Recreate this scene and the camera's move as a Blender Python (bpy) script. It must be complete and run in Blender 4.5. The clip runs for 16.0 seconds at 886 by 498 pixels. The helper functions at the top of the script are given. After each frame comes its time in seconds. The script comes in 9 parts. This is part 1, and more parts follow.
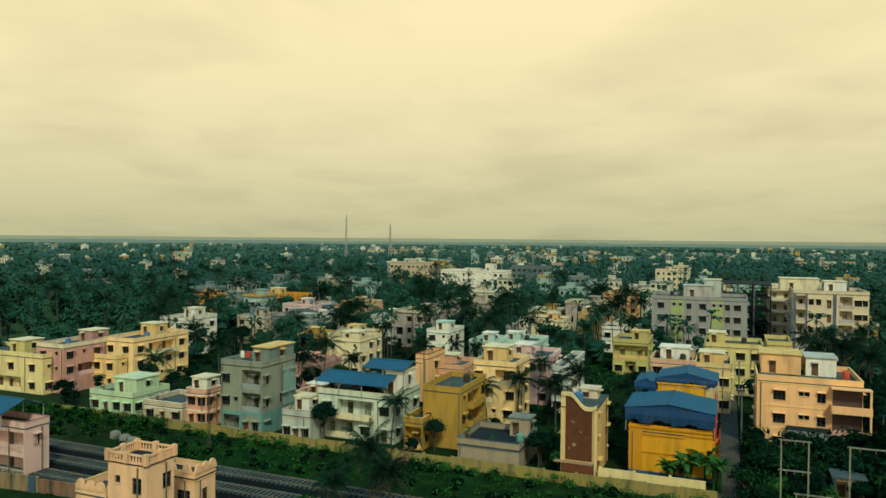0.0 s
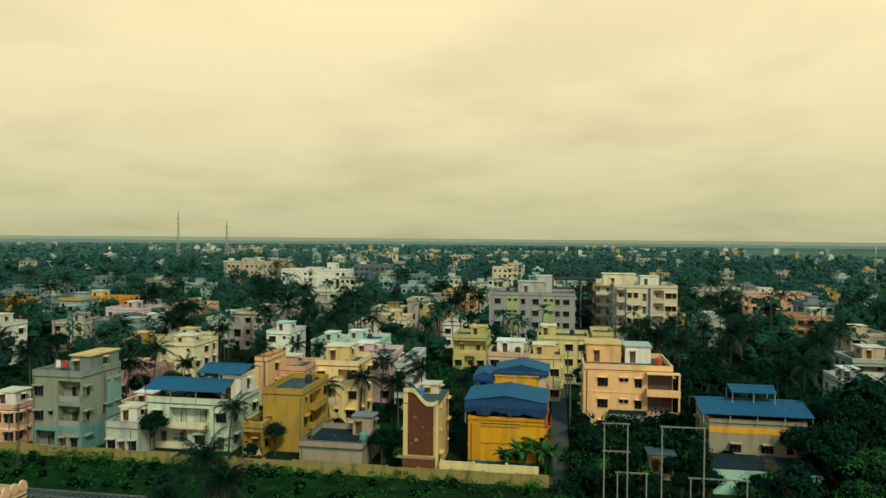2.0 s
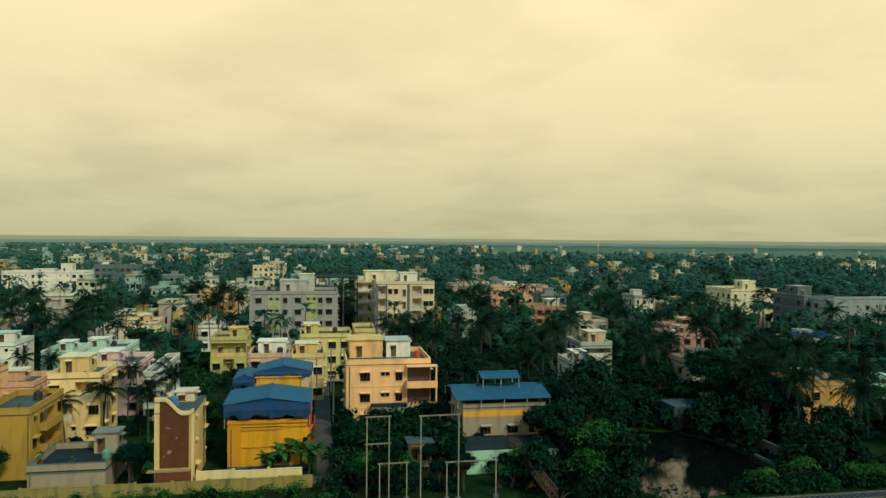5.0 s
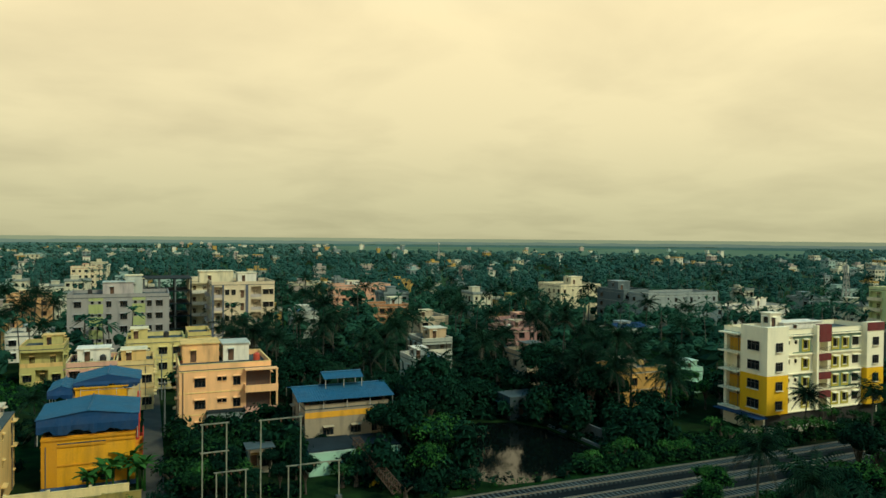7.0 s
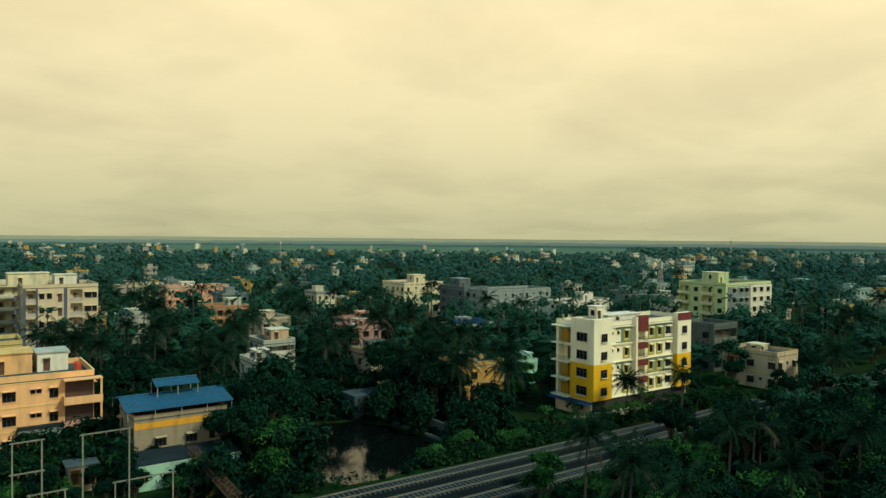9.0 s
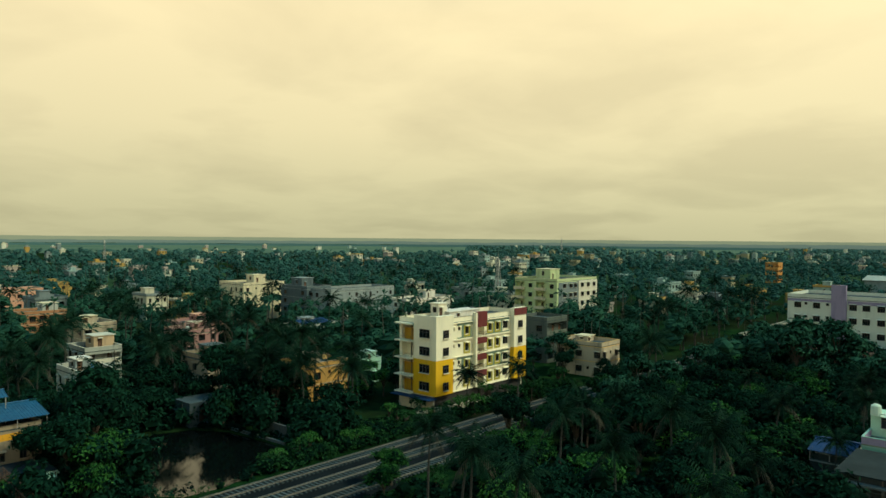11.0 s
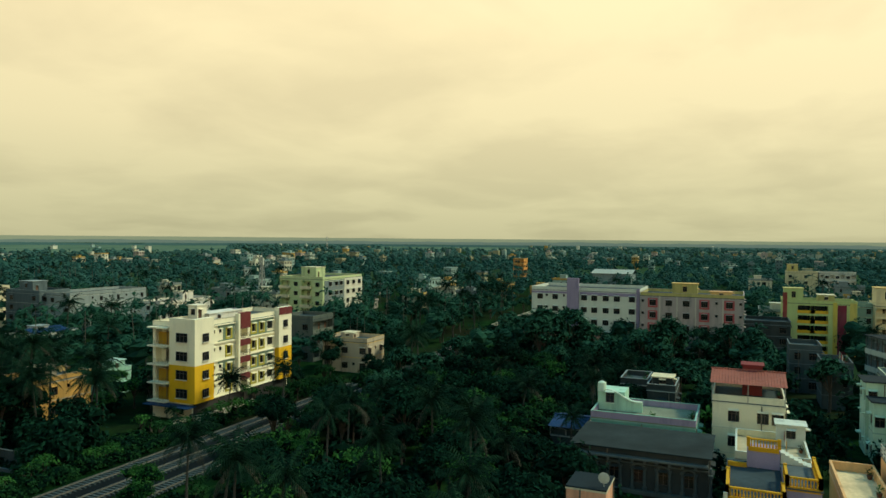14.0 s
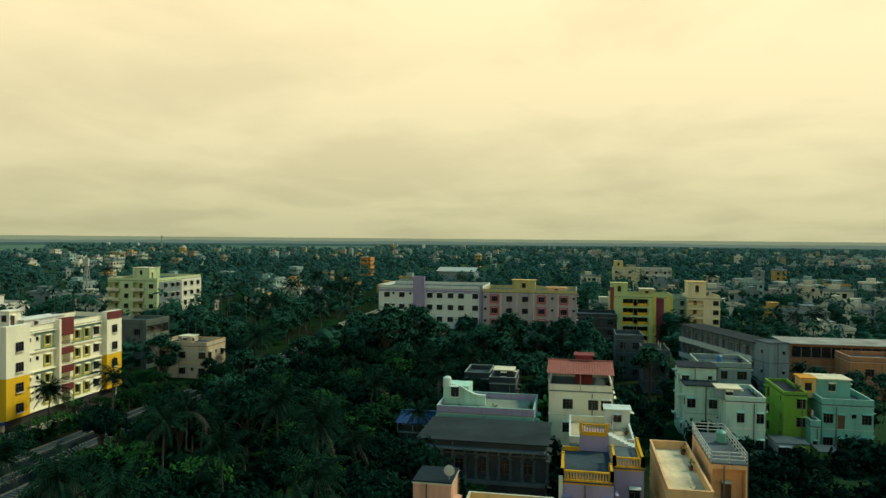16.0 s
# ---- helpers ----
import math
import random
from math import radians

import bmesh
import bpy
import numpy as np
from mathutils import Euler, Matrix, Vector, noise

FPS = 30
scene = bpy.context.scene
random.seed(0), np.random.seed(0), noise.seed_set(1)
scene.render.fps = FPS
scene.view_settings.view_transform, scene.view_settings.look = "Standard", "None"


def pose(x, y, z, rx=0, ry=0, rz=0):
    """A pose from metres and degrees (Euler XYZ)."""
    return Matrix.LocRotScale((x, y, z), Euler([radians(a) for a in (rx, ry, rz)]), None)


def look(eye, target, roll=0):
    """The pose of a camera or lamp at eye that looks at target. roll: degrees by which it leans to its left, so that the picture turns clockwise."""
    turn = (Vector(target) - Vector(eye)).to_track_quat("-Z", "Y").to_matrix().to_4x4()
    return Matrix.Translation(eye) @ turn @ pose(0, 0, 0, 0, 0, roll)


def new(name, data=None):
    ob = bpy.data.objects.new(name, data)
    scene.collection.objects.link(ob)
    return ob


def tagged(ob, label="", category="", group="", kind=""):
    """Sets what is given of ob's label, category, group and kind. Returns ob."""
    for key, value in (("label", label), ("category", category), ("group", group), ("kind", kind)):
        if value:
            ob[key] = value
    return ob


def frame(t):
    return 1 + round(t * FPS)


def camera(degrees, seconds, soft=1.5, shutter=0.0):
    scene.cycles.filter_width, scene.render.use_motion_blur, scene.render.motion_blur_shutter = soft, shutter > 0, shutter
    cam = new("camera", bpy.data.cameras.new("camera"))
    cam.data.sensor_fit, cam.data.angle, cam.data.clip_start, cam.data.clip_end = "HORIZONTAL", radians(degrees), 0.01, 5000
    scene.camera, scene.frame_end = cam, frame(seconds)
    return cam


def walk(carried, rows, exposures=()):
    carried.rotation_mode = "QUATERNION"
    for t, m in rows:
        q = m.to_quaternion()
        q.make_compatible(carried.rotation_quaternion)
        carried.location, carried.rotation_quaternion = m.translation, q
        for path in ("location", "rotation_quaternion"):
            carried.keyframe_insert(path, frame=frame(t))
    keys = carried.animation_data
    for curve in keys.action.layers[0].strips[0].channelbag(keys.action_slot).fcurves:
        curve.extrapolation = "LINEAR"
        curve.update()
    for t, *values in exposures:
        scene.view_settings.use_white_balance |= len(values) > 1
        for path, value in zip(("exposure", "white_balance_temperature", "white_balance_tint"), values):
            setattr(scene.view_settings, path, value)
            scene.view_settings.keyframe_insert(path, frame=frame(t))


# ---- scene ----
cam = camera(64.41, 16.0, soft=1.5)
EYE = 30.0
# A hovering camera that turns clockwise at one place; y runs along the street of the town.
PITCH, LEAN, NORTH = -0.87, 0.49, 22.0
YAWS = [(0.0, 0.0), (0.5, 3.2), (1.0, 6.39), (1.5, 9.57), (2.0, 12.79), (2.5, 15.98), (3.0, 19.18), (3.5, 22.39),
        (4.0, 25.57), (6.5, 41.56), (7.0, 44.74), (7.5, 47.92), (8.0, 51.12), (8.5, 54.28), (9.0, 57.4), (11.5, 73.25),
        (12.0, 76.38), (12.5, 79.59), (13.0, 82.75), (13.5, 85.91), (14.0, 89.03), (14.5, 92.14), (15.0, 95.23),
        (15.5, 98.36), (16.0, 101.46)]
walk(cam, [(t, pose(0, 0, EYE, 0, 0, NORTH - a) @ pose(0, 0, 0, 90 + PITCH, 0, 0) @ pose(0, 0, 0, 0, 0, LEAN)) for t, a in YAWS],
     exposures=[(0.0, 0.0), (16.0, 0.0)])

# ---- sky and sun ----
SUN_ELEV, SUN_AZ = 45.0, 148.0     # degrees; azimuth clockwise from +y
world = bpy.data.worlds.new("overcast")
scene.world = world
world.use_nodes = True
wn, wl = world.node_tree.nodes, world.node_tree.links
wn.clear()
w_out = wn.new("ShaderNodeOutputWorld")
w_bg = wn.new("ShaderNodeBackground")
w_sky = wn.new("ShaderNodeTexSky")
w_sky.sky_type, w_sky.sun_disc = "NISHITA", False
w_sky.sun_elevation, w_sky.sun_rotation = radians(SUN_ELEV), radians(SUN_AZ)
w_sky.air_density, w_sky.dust_density = 1.0, 4.0
w_co = wn.new("ShaderNodeTexCoord")
w_sep = wn.new("ShaderNodeSeparateXYZ")
wl.new(w_co.outputs["Generated"], w_sep.inputs[0])
# height above the horizon -> cloud colour; the unseen teal overhead is added to cool shaded surfaces
w_ramp = wn.new("ShaderNodeValToRGB")
wl.new(w_sep.outputs["Z"], w_ramp.inputs[0])
els = w_ramp.color_ramp.elements
els[0].position, els[0].color = 0.0, (0.555, 0.53, 0.305, 1)
els[1].position, els[1].color = 1.0, (0.02, 0.27, 0.47, 1)
for pos_, col_ in ((0.05, (0.655, 0.61, 0.35, 1)), (0.15, (0.855, 0.748, 0.425, 1)), (0.30, (1.02, 0.858, 0.485, 1)), (0.40, (0.98, 0.87, 0.53, 1)), (0.50, (0.09, 0.41, 0.50, 1))):
    e_ = els.new(pos_)
    e_.color = col_
# soft flat-bottomed cloud bands: project the direction on a layer overhead
w_add = wn.new("ShaderNodeMath")
w_add.operation, w_add.inputs[1].default_value = "ADD", 0.17
wl.new(w_sep.outputs["Z"], w_add.inputs[0])
w_div = wn.new("ShaderNodeVectorMath")
w_div.operation = "DIVIDE"
w_com = wn.new("ShaderNodeCombineXYZ")
for k_ in range(3):
    wl.new(w_add.outputs[0], w_com.inputs[k_])
wl.new(w_co.outputs["Generated"], w_div.inputs[0])
wl.new(w_com.outputs[0], w_div.inputs[1])
w_noise = wn.new("ShaderNodeTexNoise")
w_noise.inputs["Scale"].default_value, w_noise.inputs["Detail"].default_value = 1.25, 7.0
w_noise.inputs["Roughness"].default_value, w_noise.inputs["Distortion"].default_value = 0.50, 0.25
wl.new(w_div.outputs[0], w_noise.inputs["Vector"])
w_map = wn.new("ShaderNodeMapRange")
w_map.inputs["From Min"].default_value, w_map.inputs["From Max"].default_value = 0.33, 0.56
w_map.inputs["To Min"].default_value, w_map.inputs["To Max"].default_value = 0.885, 1.03
wl.new(w_noise.outputs["Fac"], w_map.inputs["Value"])
# brighter towards the veiled sun
w_dot = wn.new("ShaderNodeVectorMath")
w_dot.operation = "DOT_PRODUCT"
w_nrm = wn.new("ShaderNodeVectorMath")
w_nrm.operation = "NORMALIZE"
wl.new(w_co.outputs["Generated"], w_nrm.inputs[0])
wl.new(w_nrm.outputs[0], w_dot.inputs[0])
se_, sa_ = radians(SUN_ELEV), radians(SUN_AZ)
SUN_DIR = Vector((math.cos(se_) * math.sin(sa_), math.cos(se_) * math.cos(sa_), math.sin(se_)))
w_dot.inputs[1].default_value = SUN_DIR
w_glow = wn.new("ShaderNodeMapRange")
w_glow.inputs["From Min"].default_value, w_glow.inputs["From Max"].default_value = -0.4, 1.0
w_glow.inputs["To Min"].default_value, w_glow.inputs["To Max"].default_value = 0.94, 1.085
wl.new(w_dot.outputs["Value"], w_glow.inputs["Value"])
w_mul = wn.new("ShaderNodeMath")
w_mul.operation = "MULTIPLY"
wl.new(w_map.outputs[0], w_mul.inputs[0])
wl.new(w_glow.outputs[0], w_mul.inputs[1])
w_sc = wn.new("ShaderNodeVectorMath")
w_sc.operation = "SCALE"
wl.new(w_ramp.outputs[0], w_sc.inputs[0])
wl.new(w_mul.outputs[0], w_sc.inputs["Scale"])
w_sk2 = wn.new("ShaderNodeVectorMath")
w_sk2.operation = "SCALE"
w_sk2.inputs["Scale"].default_value = 0.006
wl.new(w_sky.outputs[0], w_sk2.inputs[0])
w_sum = wn.new("ShaderNodeVectorMath")
w_sum.operation = "ADD"
wl.new(w_sc.outputs[0], w_sum.inputs[0])
wl.new(w_sk2.outputs[0], w_sum.inputs[1])
wl.new(w_sum.outputs[0], w_bg.inputs["Color"])
w_bg.inputs["Strength"].default_value = 1.0
wl.new(w_bg.outputs[0], w_out.inputs["Surface"])

sun = new("sun", bpy.data.lights.new("sun", "SUN"))
sun.data.energy, sun.data.angle, sun.data.color = 2.5, radians(9), (1.0, 0.97, 0.62)
sun.matrix_world = look(SUN_DIR * 400, (0, 0, 0))

# ---- materials ----
MATS = {}


def node_mat(key, rough=0.85, metal=0.0):
    m = bpy.data.materials.new(key)
    m.use_nodes = True
    nt = m.node_tree
    b = nt.nodes["Principled BSDF"]
    b.inputs["Roughness"].default_value, b.inputs["Metallic"].default_value = rough, metal
    MATS[key] = m
    return m, nt, b


def noise_node(nt, scale, detail=3.0, stretch=(1, 1, 1), coord="Object", rough=0.55):
    co = nt.nodes.new("ShaderNodeTexCoord")
    mp = nt.nodes.new("ShaderNodeMapping")
    mp.inputs["Scale"].default_value = stretch
    no = nt.nodes.new("ShaderNodeTexNoise")
    no.inputs["Scale"].default_value, no.inputs["Detail"].default_value, no.inputs["Roughness"].default_value = scale, detail, rough
    nt.links.new(co.outputs[coord], mp.inputs[0])
    nt.links.new(mp.outputs[0], no.inputs["Vector"])
    return no.outputs["Fac"]


def ranged(nt, sock, a, b, c, d):
    n = nt.nodes.new("ShaderNodeMapRange")
    for k, v in zip(("From Min", "From Max", "To Min", "To Max"), (a, b, c, d)):
        n.inputs[k].default_value = v
    nt.links.new(sock, n.inputs["Value"])
    return n.outputs[0]


def mix_rgb(nt, fac, a, b, mode="MIX"):
    n = nt.nodes.new("ShaderNodeMix")
    n.data_type, n.blend_type = "RGBA", mode
    for idx, v in ((0, fac), (6, a), (7, b)):
        if isinstance(v, bpy.types.NodeSocket):
            nt.links.new(v, n.inputs[idx])
        elif idx == 0:
            n.inputs[0].default_value = v
        else:
            n.inputs[idx].default_value = (*v[:3], 1)
    return n.outputs[2]


def bumped(nt, b, sock, strength=0.3, dist=0.02):
    n = nt.nodes.new("ShaderNodeBump")
    n.inputs["Strength"].default_value, n.inputs["Distance"].default_value = strength, dist
    nt.links.new(sock, n.inputs["Height"])
    nt.links.new(n.outputs[0], b.inputs["Normal"])


def cool(rgb):
    """Shifts dark colours towards the teal of shaded tones, put into the base colour; pale paint keeps its hue."""
    t = max(0.0, 1.0 - (rgb[0] + rgb[1] + rgb[2]) / 1.2)
    return (rgb[0] * (1 - 0.30 * t), rgb[1], rgb[2] * (1 + 0.25 * t))


def paint(rgb, dirt=0.7, rough=0.88):
    """Weathered lime or emulsion paint on plaster: blotches, rain streaks, fine grain."""
    key = "paint_%02x%02x%02x_%d" % (*[int(c * 255) for c in rgb], int(dirt * 100))
    if key in MATS:
        return MATS[key]
    m, nt, b = node_mat(key, rough)
    b.inputs["Specular IOR Level"].default_value = 0.2
    blot = ranged(nt, noise_node(nt, 0.35, 4.0), 0.38, 0.68, 0.0, 0.55 * dirt)
    streak = ranged(nt, noise_node(nt, 1.0, 4.0, (0.9, 0.9, 0.16)), 0.49, 0.76, 0.0, 0.75 * dirt)
    grain = ranged(nt, noise_node(nt, 7.0, 3.0), 0.3, 0.7, 0.93, 1.05)
    if max(rgb) < 1.6 * min(rgb):
        rgb = cool(rgb)
    grime = cool(tuple(c * 0.28 + 0.014 for c in rgb))
    worn = tuple(min(1, c * 0.75 + 0.05) for c in rgb)
    c = mix_rgb(nt, blot, rgb, worn)
    c = mix_rgb(nt, streak, c, grime)
    sc = nt.nodes.new("ShaderNodeVectorMath")
    sc.operation = "SCALE"
    nt.links.new(c, sc.inputs[0])
    nt.links.new(grain, sc.inputs["Scale"])
    nt.links.new(sc.outputs[0], b.inputs["Base Color"])
    bumped(nt, b, noise_node(nt, 12.0, 4.0), 0.25, 0.02)
    return m


def concrete(rgb=(0.20, 0.20, 0.18), key="concrete"):
    key = key + "_%d" % int(rgb[0] * 1000)
    if key in MATS:
        return MATS[key]
    rgb = cool(rgb)
    m, nt, b = node_mat(key, 0.92)
    b.inputs["Specular IOR Level"].default_value = 0.1
    big = ranged(nt, noise_node(nt, 0.22, 5.0), 0.35, 0.68, 0.0, 0.9)
    fine = ranged(nt, noise_node(nt, 3.0, 5.0), 0.35, 0.75, 0.0, 0.6)
    c = mix_rgb(nt, big, rgb, tuple(v * 0.38 for v in rgb))
    c = mix_rgb(nt, fine, c, tuple(v * 0.6 for v in rgb))
    nt.links.new(c, b.inputs["Base Color"])
    bumped(nt, b, noise_node(nt, 9.0, 5.0), 0.35, 0.02)
    return m


def sheet_metal(rgb, rough=0.5, key="sheet", metal=0.25):
    key = key + "_%02x%02x%02x" % tuple(int(c * 255) for c in rgb)
    if key in MATS:
        return MATS[key]
    m, nt, b = node_mat(key, rough, metal)
    b.inputs["Specular IOR Level"].default_value = 0.2
    d = ranged(nt, noise_node(nt, 0.5, 5.0), 0.42, 0.75, 0.0, 0.6)
    s = ranged(nt, noise_node(nt, 1.5, 4.0, (2, 0.25, 1)), 0.55, 0.85, 0.0, 0.25)
    c = mix_rgb(nt, d, rgb, tuple(v * 0.55 + 0.02 for v in rgb))
    c = mix_rgb(nt, s, c, (0.10, 0.09, 0.08))
    nt.links.new(c, b.inputs["Base Color"])
    nt.links.new(ranged(nt, noise_node(nt, 2.0, 3.0), 0.3, 0.7, rough - 0.1, rough + 0.2), b.inputs["Roughness"])
    return m


def leafy(key, dark, light, scale=0.9, sheen=0.04):
    m, nt, b = node_mat(key, 0.62)
    n = ranged(nt, noise_node(nt, scale, 3.0, coord="Object"), 0.40, 0.66, 0.0, 1.0)
    g = nt.nodes.new("ShaderNodeNewGeometry")
    o = nt.nodes.new("ShaderNodeObjectInfo")
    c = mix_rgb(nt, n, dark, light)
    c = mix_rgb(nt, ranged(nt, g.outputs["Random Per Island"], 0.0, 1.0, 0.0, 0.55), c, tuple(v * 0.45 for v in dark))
    c = mix_rgb(nt, ranged(nt, o.outputs["Random"], 0.0, 1.0, 0.0, 0.5), c, tuple(v * 1.25 for v in light))
    nt.links.new(c, b.inputs["Base Color"])
    b.inputs["Specular IOR Level"].default_value, b.inputs["IOR"].default_value = sheen, 1.08 + sheen
    return m


def plain(key, rgb, rough=0.6, metal=0.0, var=0.25):
    if key in MATS:
        return MATS[key]
    m, nt, b = node_mat(key, rough, metal)
    n = ranged(nt, noise_node(nt, 2.2, 4.0), 0.35, 0.72, 0.0, 1.0)
    nt.links.new(mix_rgb(nt, n, rgb, tuple(v * (1 - var) for v in rgb)), b.inputs["Base Color"])
    return m


# shade inside the crowns, put into the colour of the clump cores
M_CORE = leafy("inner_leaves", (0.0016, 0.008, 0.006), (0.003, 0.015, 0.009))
# near-black teal stands for shade between leaves, green for lit tops, in the colour
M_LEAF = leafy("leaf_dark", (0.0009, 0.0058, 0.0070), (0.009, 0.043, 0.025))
M_LEAF2 = leafy("leaf_mid", (0.0028, 0.017, 0.010), (0.018, 0.068, 0.022))
M_LEAF3 = leafy("leaf_bright", (0.008, 0.048, 0.013), (0.042, 0.142, 0.034))
# frond highlights and dark crown hearts are put into the two leaf tones
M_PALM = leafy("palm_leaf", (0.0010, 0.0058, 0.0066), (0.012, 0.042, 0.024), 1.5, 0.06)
# aerial haze put into the leaf colour, in three steps of distance
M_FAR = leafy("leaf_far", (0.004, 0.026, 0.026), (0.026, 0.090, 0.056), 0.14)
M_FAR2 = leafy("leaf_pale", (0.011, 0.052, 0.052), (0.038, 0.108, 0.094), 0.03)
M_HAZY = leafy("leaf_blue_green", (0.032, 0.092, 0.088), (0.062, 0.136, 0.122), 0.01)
M_GRASS = leafy("rank_grass", (0.008, 0.044, 0.011), (0.028, 0.118, 0.025), 0.25)
M_PORTAL = plain("weathered_portal_steel", (0.26, 0.275, 0.225), 0.7, 0.2, 0.35)
M_BARK = plain("bark", (0.06, 0.05, 0.04), 0.95, 0, 0.5)
M_PTRUNK = plain("palm_bark", (0.050, 0.054, 0.050), 0.95, 0, 0.45)
M_STEEL = plain("galvanised_steel", (0.42, 0.43, 0.42), 0.55, 0.5, 0.35)
M_RUST = plain("rusty_steel", (0.105, 0.06, 0.04), 0.85, 0.2, 0.5)
M_GLASSD = plain("window_glass", (0.010, 0.016, 0.022), 0.15, 0.0, 0.3)
M_FRAME = plain("window_frame_dark", (0.06, 0.05, 0.045), 0.6)
M_FRAMEW = plain("window_frame_white", (0.55, 0.55, 0.50), 0.6)
# near-black that stands for shade under roofs and in the parking floor
M_DARK = plain("dark_interior", (0.03, 0.03, 0.03), 0.9)
M_DOOR = plain("door_wood", (0.12, 0.06, 0.035), 0.6)
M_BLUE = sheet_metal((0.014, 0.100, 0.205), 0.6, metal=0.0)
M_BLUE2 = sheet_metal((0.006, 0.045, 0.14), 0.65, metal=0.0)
M_CONC = concrete((0.15, 0.152, 0.142))
M_CONCD = concrete((0.028, 0.035, 0.037))
M_ROOF = concrete((0.098, 0.112, 0.108), "roof_screed")
M_TANKB = plain("tank_black", (0.02, 0.02, 0.022), 0.45)
M_TANKW = plain("tank_pale", (0.50, 0.52, 0.48), 0.45)
M_TANKG = plain("tank_green", (0.10, 0.33, 0.25), 0.45)
M_TANKBL = plain("tank_blue", (0.04, 0.16, 0.36), 0.45)


# ---- mesh helpers ----
class Mesh:
    """Collects boxes, tubes and quads, with a material index for each face."""

    def __init__(self):
        self.v, self.f, self.m = [], [], []

    def face(self, pts, mi=0):
        k = len(self.v)
        self.v.extend(pts)
        self.f.append(tuple(range(k, k + len(pts))))
        self.m.append(mi)

    def box(self, x0, y0, z0, x1, y1, z1, mi=0, bevel=0.0):
        k = len(self.v)
        self.v.extend([(x0, y0, z0), (x1, y0, z0), (x1, y1, z0), (x0, y1, z0), (x0, y0, z1), (x1, y0, z1), (x1, y1, z1), (x0, y1, z1)])
        for q in ((3, 2, 1, 0), (4, 5, 6, 7), (0, 1, 5, 4), (1, 2, 6, 5), (2, 3, 7, 6), (3, 0, 4, 7)):
            self.f.append(tuple(k + i for i in q))
            self.m.append(mi)

    def tube(self, pts, radii, sides=6, mi=0, cap=True):
        k = len(self.v)
        n = len(pts)
        for i, (p, r) in enumerate(zip(pts, radii)):
            a, b = Vector(pts[max(i - 1, 0)]), Vector(pts[min(i + 1, n - 1)])
            d = (b - a).normalized()
            u = d.cross(Vector((0, 0, 1)) if abs(d.z) < 0.9 else Vector((1, 0, 0))).normalized()
            w = d.cross(u)
            for s in range(sides):
                t = 2 * math.pi * s / sides
                self.v.append(tuple(Vector(p) + (u * math.cos(t) + w * math.sin(t)) * r))
        for i in range(n - 1):
            for s in range(sides):
                self.f.append((k + i * sides + s, k + i * sides + (s + 1) % sides, k + (i + 1) * sides + (s + 1) % sides, k + (i + 1) * sides + s))
                self.m.append(mi)
        if cap:
            self.f.append(tuple(k + s for s in reversed(range(sides))))
            self.f.append(tuple(k + (n - 1) * sides + s for s in range(sides)))
            self.m.extend((mi, mi))

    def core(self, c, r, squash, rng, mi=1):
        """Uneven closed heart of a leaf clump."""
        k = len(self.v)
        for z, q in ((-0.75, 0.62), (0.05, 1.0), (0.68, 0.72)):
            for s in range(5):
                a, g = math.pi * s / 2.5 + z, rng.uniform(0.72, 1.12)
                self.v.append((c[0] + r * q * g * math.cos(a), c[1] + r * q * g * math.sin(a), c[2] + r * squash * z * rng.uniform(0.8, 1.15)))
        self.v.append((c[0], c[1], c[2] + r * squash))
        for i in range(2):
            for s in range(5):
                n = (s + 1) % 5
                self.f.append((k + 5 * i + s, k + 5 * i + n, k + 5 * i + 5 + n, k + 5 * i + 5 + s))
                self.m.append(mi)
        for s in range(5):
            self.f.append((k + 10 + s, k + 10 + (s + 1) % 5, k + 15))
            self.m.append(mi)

    def data(self, name, mats):
        me = bpy.data.meshes.new(name)
        me.from_pydata(self.v, [], self.f)
        for m in mats:
            me.materials.append(m)
        me.polygons.foreach_set("material_index", self.m)
        me.update()
        return me


def welded(mesh, name, mats):
    """Mesh data with coincident corners joined into one skin."""
    me = mesh.data(name, mats)
    bm = bmesh.new()
    bm.from_mesh(me)
    bmesh.ops.remove_doubles(bm, verts=bm.verts, dist=0.0015)
    bm.to_mesh(me)
    bm.free()
    return me


def part(name, mesh, mats, parent=None, label="", m=None):
    """One mesh object, under a thing or a part."""
    data = mesh.data(name, mats if isinstance(mats, (list, tuple)) else [mats]) if isinstance(mesh, Mesh) else mesh
    ob = new(name, data)
    if parent is not None:
        ob.parent = parent
    if m is not None:
        ob.matrix_basis = m
    if label:
        ob["label"] = label
    return ob


def thing(name, m, label, category, group="", kind=""):
    ob = new(name)
    ob.empty_display_size = 0.3
    ob.matrix_basis = m
    return tagged(ob, label, category, group, kind)


# footprints, and strips cleared for the camera's view, that trees keep clear of: x0, y0, x1, y1
KEEP = []


def in_pond(x, y):
    inside = False
    for (a, b), (c, d) in zip(POND, POND[1:] + POND[:1]):
        if (b > y) != (d > y) and x < (c - a) * (y - b) / (d - b) + a:
            inside = not inside
    return inside


def blocked(x, y, pad=1.0):
    if in_pond(x, y):
        return True
    for a, b, c, d in KEEP:
        if a - pad < x < c + pad and b - pad < y < d + pad:
            return True
    return False


